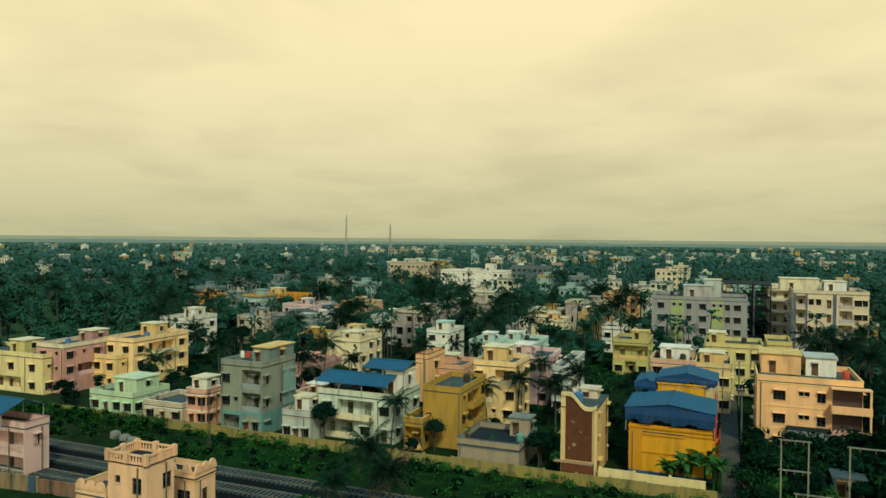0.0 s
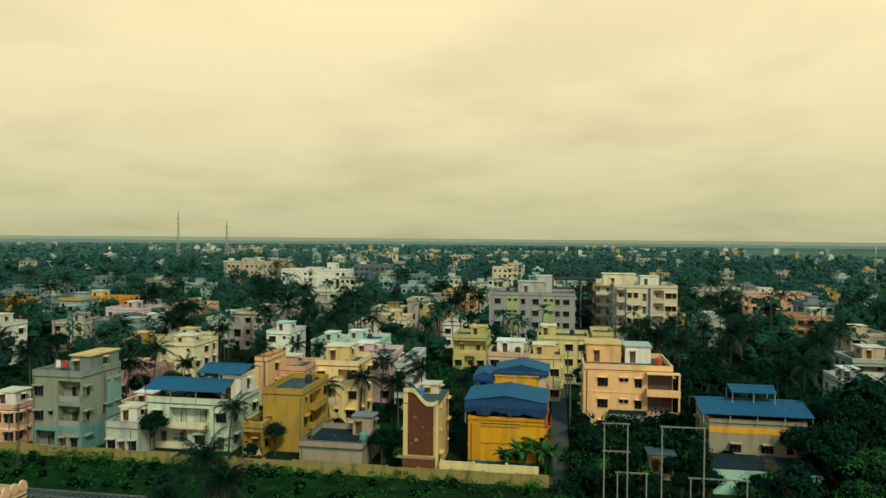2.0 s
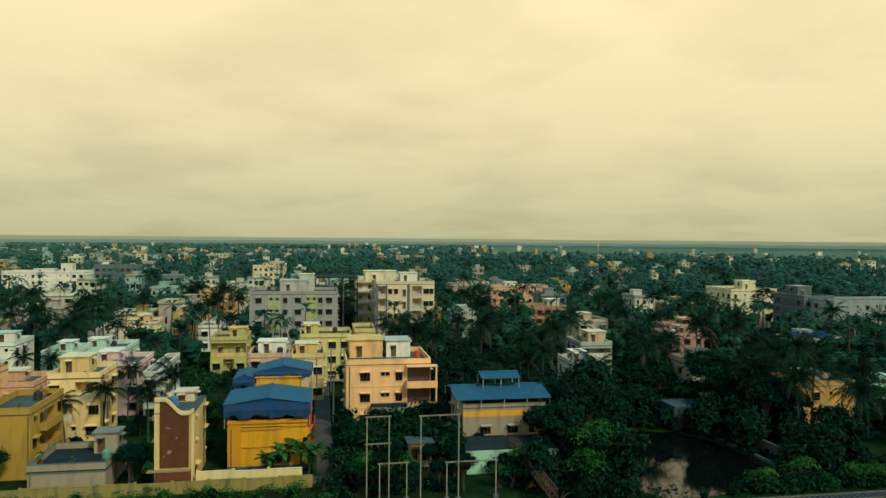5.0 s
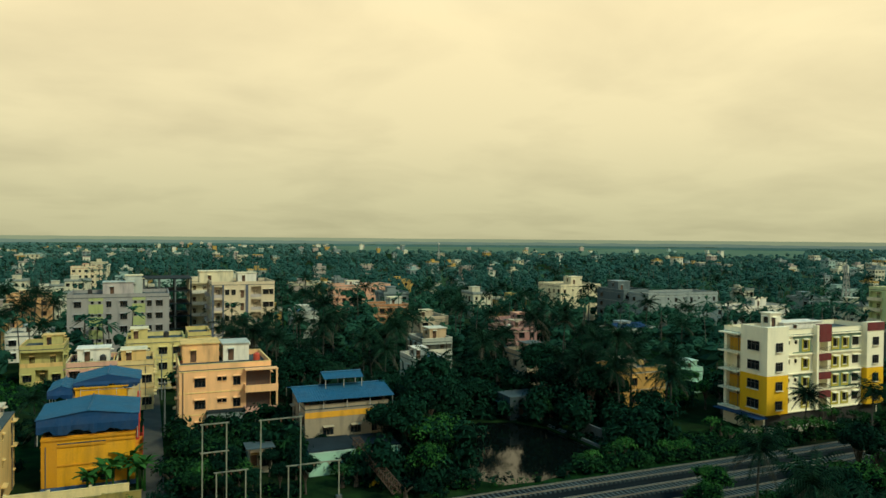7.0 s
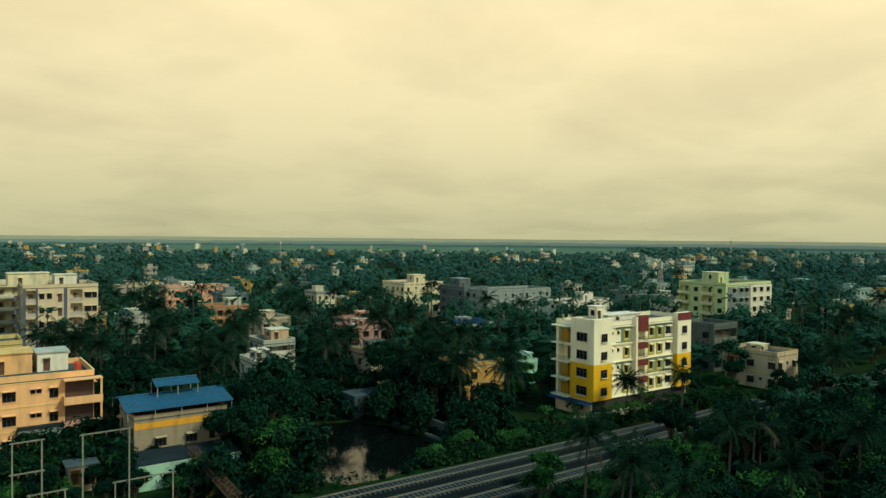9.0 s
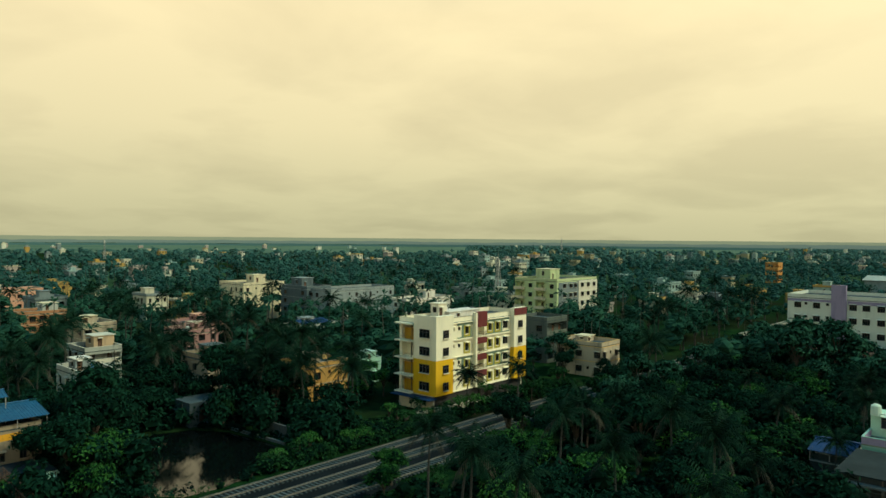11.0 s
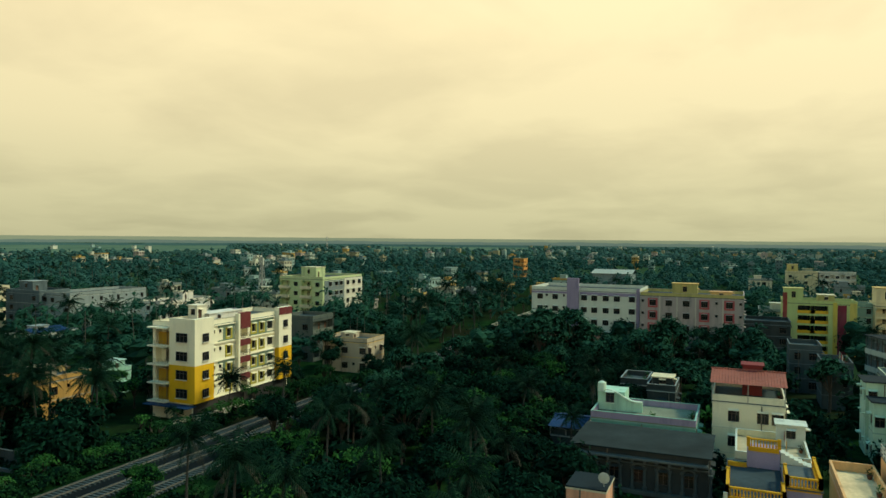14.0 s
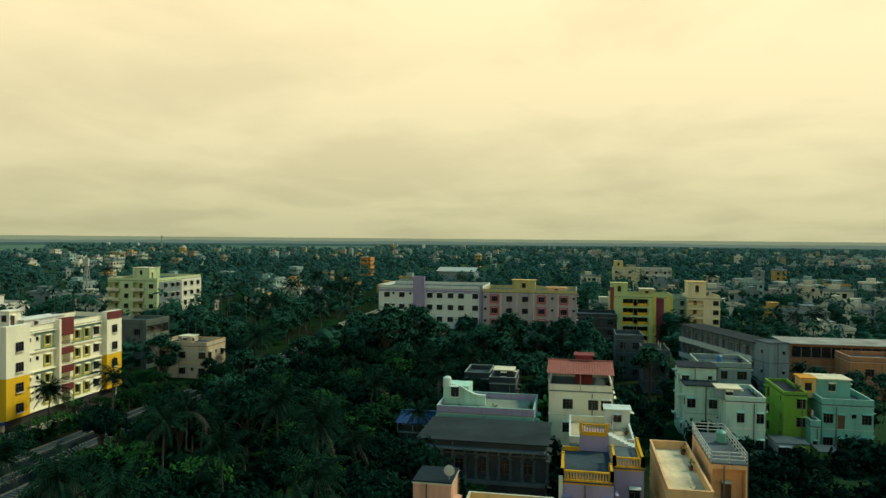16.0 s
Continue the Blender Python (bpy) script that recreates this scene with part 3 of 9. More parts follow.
def brown_panel(b, w, d):
    """Dark brown tiled panel under a swept pediment, framed by cream pilasters."""
    cream = paint((0.66, 0.53, 0.28))
    crest = []
    for k in range(17):
        f = k / 16
        e = min(1.0, max(0.0, (f - 0.22) / 0.5))
        crest.append((-w / 2 + w * f, 10.7 - 1.7 * (0.5 - 0.5 * math.cos(math.pi * e)) + (0.35 * max(0.0, f - 0.86) / 0.14)))
    p = Mesh()
    top = [(u, z - 0.45) for u, z in crest if -w / 2 + 0.28 < u < w / 2 - 0.28]
    f = [(top[0][0], -d / 2 - 0.06, 2.2), (top[-1][0], -d / 2 - 0.06, 2.2)] + [(u, -d / 2 - 0.06, z) for u, z in reversed(top)]
    p.face(f)
    tm, tnt, tb = node_mat("brown_tiles_flaking", 0.6)
    flake = ranged(tnt, noise_node(tnt, 0.9, 5.0), 0.66, 0.70, 0.0, 1.0)
    shade = mix_rgb(tnt, ranged(tnt, noise_node(tnt, 1.2, 4.0), 0.3, 0.7, 0.0, 1.0), (0.105, 0.034, 0.012), (0.070, 0.022, 0.009))
    tnt.links.new(mix_rgb(tnt, flake, shade, (0.30, 0.22, 0.12)), tb.inputs["Base Color"])
    part("tiled_panel", p, tm, b, "dark brown tiled facade panel with flaking patches")
    for u in (-w / 2 - 0.02, w / 2 - 0.28):
        q = Mesh()
        q.box(u, -d / 2 - 0.2, 0, u + 0.3, -d / 2 - 0.004, 8.6)
        part("pilaster", q, cream, b)
    g = Mesh()
    for (u0, z0), (u1, z1) in zip(crest, crest[1:]):
        lo0, lo1 = (z0 - 0.45, z1 - 0.45)
        g.face([(u0, -d / 2 - 0.25, lo0), (u1, -d / 2 - 0.25, lo1), (u1, -d / 2 - 0.25, z1), (u0, -d / 2 - 0.25, z0)])
        g.face([(u0, -d / 2 - 0.25, z0), (u1, -d / 2 - 0.25, z1), (u1, -d / 2 + 0.15, z1), (u0, -d / 2 + 0.15, z0)])
        g.face([(u1, -d / 2 + 0.15, 8.6), (u0, -d / 2 + 0.15, 8.6), (u0, -d / 2 + 0.15, z0), (u1, -d / 2 + 0.15, z1)])
        g.face([(u0, -d / 2 - 0.05, 8.6), (u1, -d / 2 - 0.05, 8.6), (u1, -d / 2 - 0.05, lo1), (u0, -d / 2 - 0.05, lo0)])
    u0, z0 = crest[0]
    g.face([(u0, -d / 2 + 0.15, 8.6), (u0, -d / 2 - 0.25, 8.6), (u0, -d / 2 - 0.25, z0), (u0, -d / 2 + 0.15, z0)])
    part("pediment", g, cream, b)
    s = Mesh()
    s.box(-w / 2 - 0.7, -d / 2 - 1.1, 2.0, w / 2 - 0.3, -d / 2 - 0.23, 2.1)
    s.box(-w / 2 + 0.3, -d / 2 - 1.0, 0.0, w / 2 - 0.3, -d / 2 - 0.3, 1.99, 1)
    part("porch", s, [paint((0.30,0.20,0.12)), plain("brown_tiles", (0.14, 0.042, 0.018))], b)
    water_tank(b, -0.6, -1.6, M_TANKBL)
    roof_room(b, 0.2, 2.4, w * 0.5, 2.2, 1.2, paint((0.62, 0.53, 0.40)))


def hung_sheet(b, u0, u1, y, z0, z1, rng, name="tarpaulin"):
    """Tarpaulin hung along an eave: uneven folds and a sagging, ragged lower edge."""
    m = Mesh()
    n = max(6, int((u1 - u0) / 0.45))
    low = [z0 + rng.uniform(-0.22, 0.22) + 0.18 * math.sin(i * 0.8) for i in range(n + 1)]
    fold = [rng.uniform(-0.16, 0.10) for _ in range(n + 1)]
    for i in range(n):
        a, c = u0 + (u1 - u0) * i / n, u0 + (u1 - u0) * (i + 1) / n
        zm = (z0 + z1) / 2
        rows = [(low[i], low[i + 1], fold[i], fold[i + 1]), (zm, zm, fold[i] * 0.5 - 0.12, fold[i + 1] * 0.5 - 0.12), (z1, z1, 0.0, 0.0)]
        for (p0, p1, f0, f1), (q0, q1, g0, g1) in zip(rows, rows[1:]):
            m.face([(a, y + f0, p0), (c, y + f1, p1), (c, y + g1, q1), (a, y + g0, q0)])
            m.face([(a, y + g0 + 0.02, q0), (c, y + g1 + 0.02, q1), (c, y + f1 + 0.02, p1), (a, y + f0 + 0.02, p0)])
    part(name, m, M_BLUE2, b, "dark blue tarpaulin hung below the eave")


def canopy_skirt(b, w, d):
    """Blue tarpaulins under the eaves, closed gables, plaster mouldings and red trim on the side."""
    rng = random.Random(58)
    hung_sheet(b, -w / 2 - 0.5, w / 2 + 0.4, -d / 2 - 0.42, 6.95, 8.7, rng)
    hung_sheet(b, -2.4, 5.5, 1.05, 10.3, 11.05, rng)
    hung_sheet(b, -5.4, -2.5, 1.15, 9.0, 10.15, rng)
    for u0, u1, um, y, z0, z1 in ((-w / 2 - 0.5, w / 2 + 0.4, -0.05, -d / 2 - 0.36, 8.6, 9.42), (-2.35, 5.55, 1.6, 1.1, 11.0, 11.9), (-5.35, -2.25, -3.8, 1.2, 10.1, 10.7)):
        t = Mesh()
        t.face([(u0, y, z0), (u1, y, z0), (um, y, z1)])
        t.face([(um, y + 0.02, z1), (u1, y + 0.02, z0), (u0, y + 0.02, z0)])
        part("gable_sheet", t, M_BLUE2, b, "dark blue sheet closing the roof gable")
    r = Mesh()
    r.box(w / 2 + 0.06, -d / 2, 2.6, w / 2 + 0.9, d / 2 - 2, 2.75)
    r.box(w / 2 + 0.8, -d / 2, 2.75, w / 2 + 0.9, d / 2 - 2, 3.7)
    r.box(w / 2 + 0.1, -d / 2 - 0.1, 5.3, w / 2 + 0.5, d / 2 - 1, 8.4)
    part("side_balcony", r, paint((0.5, 0.05, 0.03)), b, "red painted side balcony")
    deep = paint((0.52, 0.24, 0.012), 0.5)
    for u0, u1, z0, z1, o in ((-w / 2 - 0.12, w / 2 + 0.1, 6.05, 6.3, 0.22), (-w / 2 + 1.7, w * 0.18, 5.2, 5.42, 0.14), (w * 0.18, w / 2, 5.5, 5.72, 0.14), (-w / 2 - 0.05, -w / 2 + 1.6, 0.6, 6.04, 0.09), (-w / 2 + 1.65, w / 2, 2.95, 3.1, 0.12)):
        q = Mesh()
        q.box(u0, -d / 2 - o, z0, u1, -d / 2 - 0.004, z1)
        part("moulding", q, deep, b)
    q = Mesh()
    q.box(-w / 2 - 0.1, -d / 2 - 0.13, 0.0, w / 2 + 0.1, -d / 2 - 0.004, 0.55)
    part("plinth", q, paint((0.04, 0.10, 0.22)), b, "blue painted base of the wall")
    for k in range(4):
        p = Mesh()
        u = -1.6 + 2.1 * k
        p.tube([(u, 0.95, 9.25), (u, 0.95, 10.3)], [0.03, 0.03], 5)
        if k < 3:
            p.tube([(u, 0.95, 10.0), (u + 2.1, 0.95, 10.0)], [0.025, 0.025], 4)
        part("railing", p, M_FRAMEW, b)


def green_strips(b):
    """Pale green painted strips between the windows of the front."""
    W, D = b["W"], b["D"]
    for f0, f1 in ((0.205, 0.345), (0.63, 0.76)):
        for k in range(5):
            z = 3.02 * k
            for a, c in ((0.05, 1.55), (2.3, 3.0)):
                m = Mesh()
                m.box(W * (f0 - 0.5), -D / 2 - 0.04, z + a, W * (f1 - 0.5), -D / 2 - 0.004, z + c)
                part("painted_strip", m, paint((0.33,0.39,0.17)), b, "pale green painted strip")


def orange_band(b, w, d):
    m = Mesh()
    m.box(-w / 2 - 0.03, -d / 2 - 0.035, 5.25, w / 2 + 0.03, -d / 2 - 0.004, 6.05)
    part("painted_band", m, paint((0.70,0.35,0.03)), b, "orange painted band")
    for u, ww in ((-2.7, 1.5), (1.2, 1.5), (3.9, 0.8)):
        part("window", window_mesh(ww, 1.2, "", paint((0.40, 0.34, 0.24))), None, b, m=pose(u, -d / 2 - 0.2, 2.8))


def teal_ground_floor(b):
    W, D = b["W"], b["D"]
    mat = paint((0.12, 0.28, 0.27))
    for z0, z1 in ((0.05, 0.5), (2.9, 3.5)):
        m = Mesh()
        m.box(-W / 2 - 0.05, -D / 2 - 0.06, z0, W / 2 + 0.05, -D / 2 - 0.004, z1)
        part("painted_band", m, mat, b, "teal painted ground floor")
    for u in (-0.46, 0.0, 0.46):
        m = Mesh()
        m.box(u * W - 0.25, -D / 2 - 0.06, 0.505, u * W + 0.25, -D / 2 - 0.004, 2.895)
        part("pillar", m, mat, b)
    m = Mesh()
    m.box(W / 2 + 0.004, -D / 2 - 0.06, 0.05, W / 2 + 0.06, D / 2, 3.5)
    part("painted_band", m, mat, b, "teal painted side wall")
    p = Mesh()
    p.box(W / 2 + 0.07, D * 0.1, 3.6, W / 2 + 0.13, D / 2, 9.5)
    part("painted_band", p, paint((0.20, 0.34, 0.31)), b, "faded green side wall")


def dark_strips(b):
    W, D = b["W"], b["D"]
    for f0, f1 in ((0.0, 0.035), (0.165, 0.19), (0.53, 0.575)):
        m = Mesh()
        m.box(W * (f0 - 0.5), -D / 2 - 0.12, 0, W * (f1 - 0.5), -D / 2 - 0.004, 17.2)
        part("painted_strip", m, paint((0.13, 0.125, 0.15)), b, "dark grey vertical strip")


def concrete_frame(x, y, W, D, h, n):
    """Unfinished concrete frame: columns and slabs."""
    root = thing("unfinished_building", pose(x, y + D / 2, 0), "unfinished dark concrete building frame", "building")
    KEEP.append((x - W / 2, y, x + W / 2, y + D))
    for k in range(1, n + 1):
        s = Mesh()
        s.box(-W / 2, -D / 2, h * k / n - 0.25, W / 2, D / 2, h * k / n)
        part("slab", s, M_CONCD, root)
    for u in (-0.48, -0.16, 0.16, 0.48):
        for v in (-0.48, 0, 0.48):
            c = Mesh()
            for k in range(n):
                c.box(u * W - 0.2, v * D - 0.2, h * k / n + (0.002 if k else 0), u * W + 0.2, v * D + 0.2, h * (k + 1) / n - 0.252)
            part("column", c, M_CONC, root)


def surround(root, side, u, z, w, h, mat, off, t=0.22, out=0.12):
    """Raised plaster frame round a window on one side of a house."""
    m = Mesh()
    m.box(-w / 2 - t, -out, -t, -w / 2, -0.004, h + t)
    m.box(w / 2, -out, -t, w / 2 + t, -0.004, h + t)
    m.box(-w / 2, -out, -t, w / 2, -0.004, -0.004)
    m.box(-w / 2, -out, h + 0.004, w / 2, -0.004, h + t)
    part("window_surround", m, mat, root, m=pose(0, 0, 0, 0, 0, SIDES[side]) @ pose(u, -off, z))


def bay(root, u0, u1, v, out, z0, z1, mat, name="bay"):
    m = Mesh()
    m.box(u0, v - out, z0, u1, v - 0.004, z1)
    return part(name, m, mat, root)


def apartment_bays(b, w, d):
    """Projecting end bays, white above and yellow below, yellow window frames, maroon balcony hoods, dark panel for the
    shaded parking floor.
    """
    yel, white, mar, ivory, olive = paint((0.76, 0.44, 0.012), 0.35), paint((0.86, 0.82, 0.64), 0.25), paint((0.15, 0.028, 0.030)), paint((0.74,0.69,0.54)), paint((0.46, 0.40, 0.06))
    sage = paint((0.20, 0.25, 0.17))
    g, top = 2.9, b["top"] - 0.14
    fh = (top - g) / 4
    win = window_mesh(1.5, 1.4, "flat", ivory)
    for u0, u1 in ((-w / 2 - 0.05, -w / 2 + w * 0.155), (w / 2 - w * 0.155, w / 2 + 0.05)):
        bay(b, u0, u1, -d / 2, 1.0, g + 0.02, g + fh * 2 + 0.05, yel)
        bay(b, u0, u1, -d / 2, 1.0, g + fh * 2 + 0.055, top + 1.6, white)
        for k in range(4):
            part("window", win, None, b, m=pose((u0 + u1) / 2, -d / 2 - 1.20, g + fh * k + 0.75))
    # side face of the corner bay
    for z0, z1, mat in ((g + 0.02, g + fh * 2 + 0.05, yel), (g + fh * 2 + 0.055, top + 1.6, white)):
        m = Mesh()
        m.box(-w / 2 - 0.5, -d / 2 - 1.0, z0, -w / 2 - 0.055, -d / 2 + d * 0.52, z1)
        part("bay", m, mat, b)
    big = window_mesh(2.4, 1.5, "flat", ivory)
    for k in range(4):
        z = g + fh * k
        part("window", big, None, b, m=pose(-w / 2 - 0.70, -d / 2 + d * 0.2, z + 0.8, 0, 0, 270))
        for f in (0.34, 0.60, 0.69):
            surround(b, "front", w * (f - 0.5), z + 0.65, 1.1, 1.45, olive, d / 2, 0.3)
        # maroon hood above each recessed balcony
        m = Mesh()
        m.box(w * 0.425 - w / 2, -d / 2 - 0.75, z + fh * 0.60, w * 0.535 - w / 2, -d / 2 - 0.02, z + fh + (1.6 if k == 3 else -0.16))
        part("maroon_hood", m, mar, b, "maroon painted hood above a balcony")
        r = Mesh()
        bars = []
        for i in range(13):
            u = w * (0.425 + 0.11 * i / 12) - w / 2
            bars += [(u, -d / 2 - 0.68, z + (0.12, 0.98)[i % 2]), (u, -d / 2 - 0.68, z + (0.98, 0.12)[i % 2])]
        r.tube(bars, [0.03] * len(bars), 4)
        part("railing", r, M_RUST, b)
        if k in (1, 3):
            for f0, f1 in ((0.235, 0.40), (0.55, 0.835)):
                for a0, a1 in ((z + 0.14, z + 0.32), (z + 2.42, z + fh - 0.1)):
                    m = Mesh()
                    m.box(w * (f0 - 0.5), -d / 2 - 0.05, a0, w * (f1 - 0.5), -d / 2 - 0.004, a1)
                    part("painted_strip", m, sage, b, "sage green painted strip")
            for f in (0.30, 0.375, 0.645, 0.735):
                m = Mesh()
                m.box(w * (f - 0.515), -d / 2 - 0.05, z + 0.325, w * (f - 0.485), -d / 2 - 0.004, z + 2.415)
                part("painted_strip", m, sage, b, "sage green painted strip")
        # yellow doors behind the side balconies
        if k != 2:
            m = Mesh()
            m.box(-w / 2 - 0.06, d * 0.06, z + 0.15, -w / 2 - 0.006, d * 0.34, z + 2.2)
            part("shutter", m, paint((0.40, 0.22, 0.01)), b, "ochre shutter behind a balcony")
    m = Mesh()
    m.box(w * 0.405 - w / 2, -d / 2 - 0.8, g, w * 0.422 - w / 2, -d / 2 - 0.005, top + 1.5)
    part("pilaster", m, white, b)
    m = Mesh()
    m.box(w / 2 - w * 0.155, -d / 2 - 1.10, top + 0.2, w / 2 + 0.1, -d / 2 - 1.005, top + 1.55)
    part("maroon_panel", m, mar, b, "maroon painted panel at the roof edge")
    for k in range(5):
        z = g + fh * k
        m = Mesh()
        m.box(-w / 2 + w * 0.16, -d / 2 - 0.35, z - 0.12, w / 2 - w * 0.16, -d / 2 - 0.006, z + 0.05)
        part("ledge", m, white, b)
        m = Mesh()
        m.box(-w / 2 - 1.3, -d / 2 + d * 0.525, z - 0.14, -w / 2 - 0.065, d / 2, z + 0.08)
        part("ledge", m, white, b)
        if k < 4:
            r = Mesh()
            bars = []
            for i in range(14):
                v = -d / 2 + d * (0.53 + 0.46 * i / 13)
                bars += [(-w / 2 - 1.22, v, z + (0.12, 0.95)[i % 2]), (-w / 2 - 1.22, v, z + (0.95, 0.12)[i % 2])]
            r.tube(bars, [0.03] * len(bars), 4)
            part("railing", r, M_FRAME, b)
    # flat dark panel on the wall, added for the shade of the parking floor
    q = Mesh()
    q.box(-w / 2 + 0.3, -d / 2 - 0.03, 0.3, w / 2 - 0.3, -d / 2 - 0.004, 2.75)
    part("parking_opening", q, M_DARK, b, "dark panel standing for the shaded open parking floor")
    a = Mesh()
    a.box(-w / 2 - 2.2, -d / 2 - 1.0, 2.45, -w / 2 - 0.08, d / 2, 2.58)
    part("awning", a, M_BLUE2, b, "blue sheet awning over the parking floor")


def white_wing(b):
    W, D, top = b["W"], b["D"], b["top"] - 0.14
    m = Mesh()
    m.box(0.5, -D / 2 - 0.3, 0, W / 2, -D / 2 - 0.006, top)
    part("painted_wing", m, paint((0.66, 0.64, 0.55), 0.4), b, "white painted wing")
    n = Mesh()
    n.box(-W / 2 + 1.0, -D / 2 - 0.12, 0, 0.4, -D / 2 - 0.006, top - 0.3)
    part("painted_wing", n, paint((0.20, 0.22, 0.21)), b, "grey painted stair recess")
    w = window_mesh(1.9, 1.4, "", paint((0.50, 0.50, 0.42)))
    fh = top / 5
    for k in range(5):
        for u in (2.8, 6.8, 10.8):
            part("window", w, None, b, m=pose(u, -D / 2 - 0.50, 0.9 + k * fh))
        for u in (-8.5, -4.5, -1.5):
            part("window", w, None, b, m=pose(u, -D / 2 - 0.32, 0.9 + k * fh))


def side_strip(b, u0, u1, z0, z1, mat, W, D, out=0.1, name="painted_strip"):
    """Painted strip or pilaster on the -x wall; u runs from the +y end, as parts of the depth."""
    m = Mesh()
    m.box(-W / 2 - out, D / 2 - D * u1, z0, -W / 2 - 0.004, D / 2 - D * u0, z1)
    part(name, m, mat, b)


def purple_bays(b):
    lav = paint((0.32,0.26,0.38))
    W, D = b["W"], b["D"]
    side_strip(b, 0.345, 0.455, 0, 19.6, lav, W, D, 0.9, "stair_tower")
    side_strip(b, 0.975, 1.005, 0, 17.2, lav, W, D, 0.3)
    side_strip(b, 0.462, 0.97, 15.1, 15.95, lav, W, D, 0.08)
    side_strip(b, 0.0, 0.34, 15.3, 15.9, lav, W, D, 0.08)


def red_window_frames(b):
    W, D = b["W"], b["D"]
    fh = 15.7 / 5
    mat = paint((0.42, 0.09, 0.10))
    for k in (2, 3, 4):
        for f in (0.125, 0.63, 0.865):
            surround(b, "left", D * (f - 0.5), fh * k + 0.72, 1.6, 1.55, mat, W / 2, 0.4)
    for f in (0.19, 0.36, 0.54, 0.80):
        side_strip(b, f, f + 0.012, 0, 15.7, paint((0.50,0.48,0.43)), W, D, 0.06)


def maroon_bay(b):
    W, D = b["W"], b["D"]
    side_strip(b, 0.74, 0.86, 0, 13.2, paint((0.20,0.035,0.06)), W, D, 0.12)
    side_strip(b, 0.0, 0.06, 0, 16.2, paint((0.30,0.06,0.05)), W, D, 0.12)
    side_strip(b, 0.68, 0.735, 0, 13.9, paint((0.60,0.50,0.10)), W, D, 0.2)
    side_strip(b, 0.90, 0.99, 0, 13.9, paint((0.60,0.52,0.14)), W, D, 0.2)


def rail_run(root, p, q, z, mat, h=1.0, step=0.26, name="balustrade"):
    """Kerb, turned balusters, stout end posts and a handrail between two points of a terrace edge."""
    m = Mesh()
    L = math.hypot(q[0] - p[0], q[1] - p[1])
    ux, uy = (q[0] - p[0]) / L, (q[1] - p[1]) / L

    def bar(a0, a1, w, z0, z1):
        c = [(p[0] + ux * a - uy * s * w, p[1] + uy * a + ux * s * w) for a, s in ((a0, 1), (a0, -1), (a1, -1), (a1, 1))]
        for za, zb, o in ((z0, z1, 0),):
            lo, hi = [(x, y, za) for x, y in c], [(x, y, zb) for x, y in c]
            m.face(hi)
            m.face(lo[::-1])
            for i in range(4):
                m.face([lo[i], lo[(i + 1) % 4], hi[(i + 1) % 4], hi[i]])
    bar(0.0, L, 0.16, z - 0.28, z + 0.12)
    bar(0.0, L, 0.12, z + h - 0.15, z + h)
    for a in (0.0, L):
        bar(a - 0.17, a + 0.17, 0.17, z + 0.12, z + h + 0.1)
    n = max(2, int(L / step))
    for i in range(1, n):
        x, y = p[0] + ux * L * i / n, p[1] + uy * L * i / n
        m.tube([(x, y, z + 0.12), (x, y, z + 0.32), (x, y, z + 0.58), (x, y, z + h - 0.15)], [0.045, 0.085, 0.045, 0.07], 6, cap=False)
    return part(name, m, mat, root)


def purple_terraces(b):
    """Terraces on two levels with yellow balustrades, a raised room and a stair flight."""
    yel, pur, white = paint((0.62, 0.33, 0.012), 0.5), paint((0.32, 0.26, 0.38), 0.35), paint((0.60, 0.64, 0.56), 0.5)
    z = b["top"]
    wing = bay(b, -3.0, 4.0, -2.45, 3.0, 0.0, 7.75, pur, "wing")
    s = Mesh()
    s.box(-3.1, -5.55, 7.753, 4.1, -2.46, 7.9)
    part("terrace_slab", s, M_CONC, wing)
    for k in (1.2, 4.6):
        part("window", window_mesh(1.1, 1.4, "", white), None, b, m=pose(-3.0, -4.6, k, 0, 0, 270) @ pose(0, -0.2, 0))
    room = Mesh()
    room.box(4.0, -2.4, z + 0.003, 6.0, 0.6, z + 1.95)
    part("raised_room", room, pur, b)
    for p, q, zz in (((-5.85, 2.3), (-5.85, -2.3), z), ((-5.85, 2.3), (-0.5, 2.3), z), ((-5.85, -2.3), (-3.2, -2.3), z),
                     ((-2.9, -2.65), (-2.9, -5.35), 7.9), ((-2.9, -5.35), (3.9, -5.35), 7.9), ((-2.9, -2.65), (0.6, -2.65), 7.9),
                     ((4.1, 0.5), (4.1, -2.3), z + 1.95)):
        rail_run(b, p, q, zz, yel)
    edge = Mesh()
    edge.box(3.7, 0.62, z + 0.003, 3.95, 2.4, z + 0.45)
    part("kerb", edge, yel, b)
    st = Mesh()
    for k in range(7):
        st.box(4.2, -2.45 - 0.4 * (k + 1), 7.904, 5.6, -2.45 - 0.4 * k - 0.003, z + 1.9 - 0.19 * (k + 1))
    part("stair_flight", st, white, b)
    pier = Mesh()
    pier.box(-6.25, 2.25, 0.0, -6.006, 2.6, z + 0.5)
    part("pier", pier, white, b)


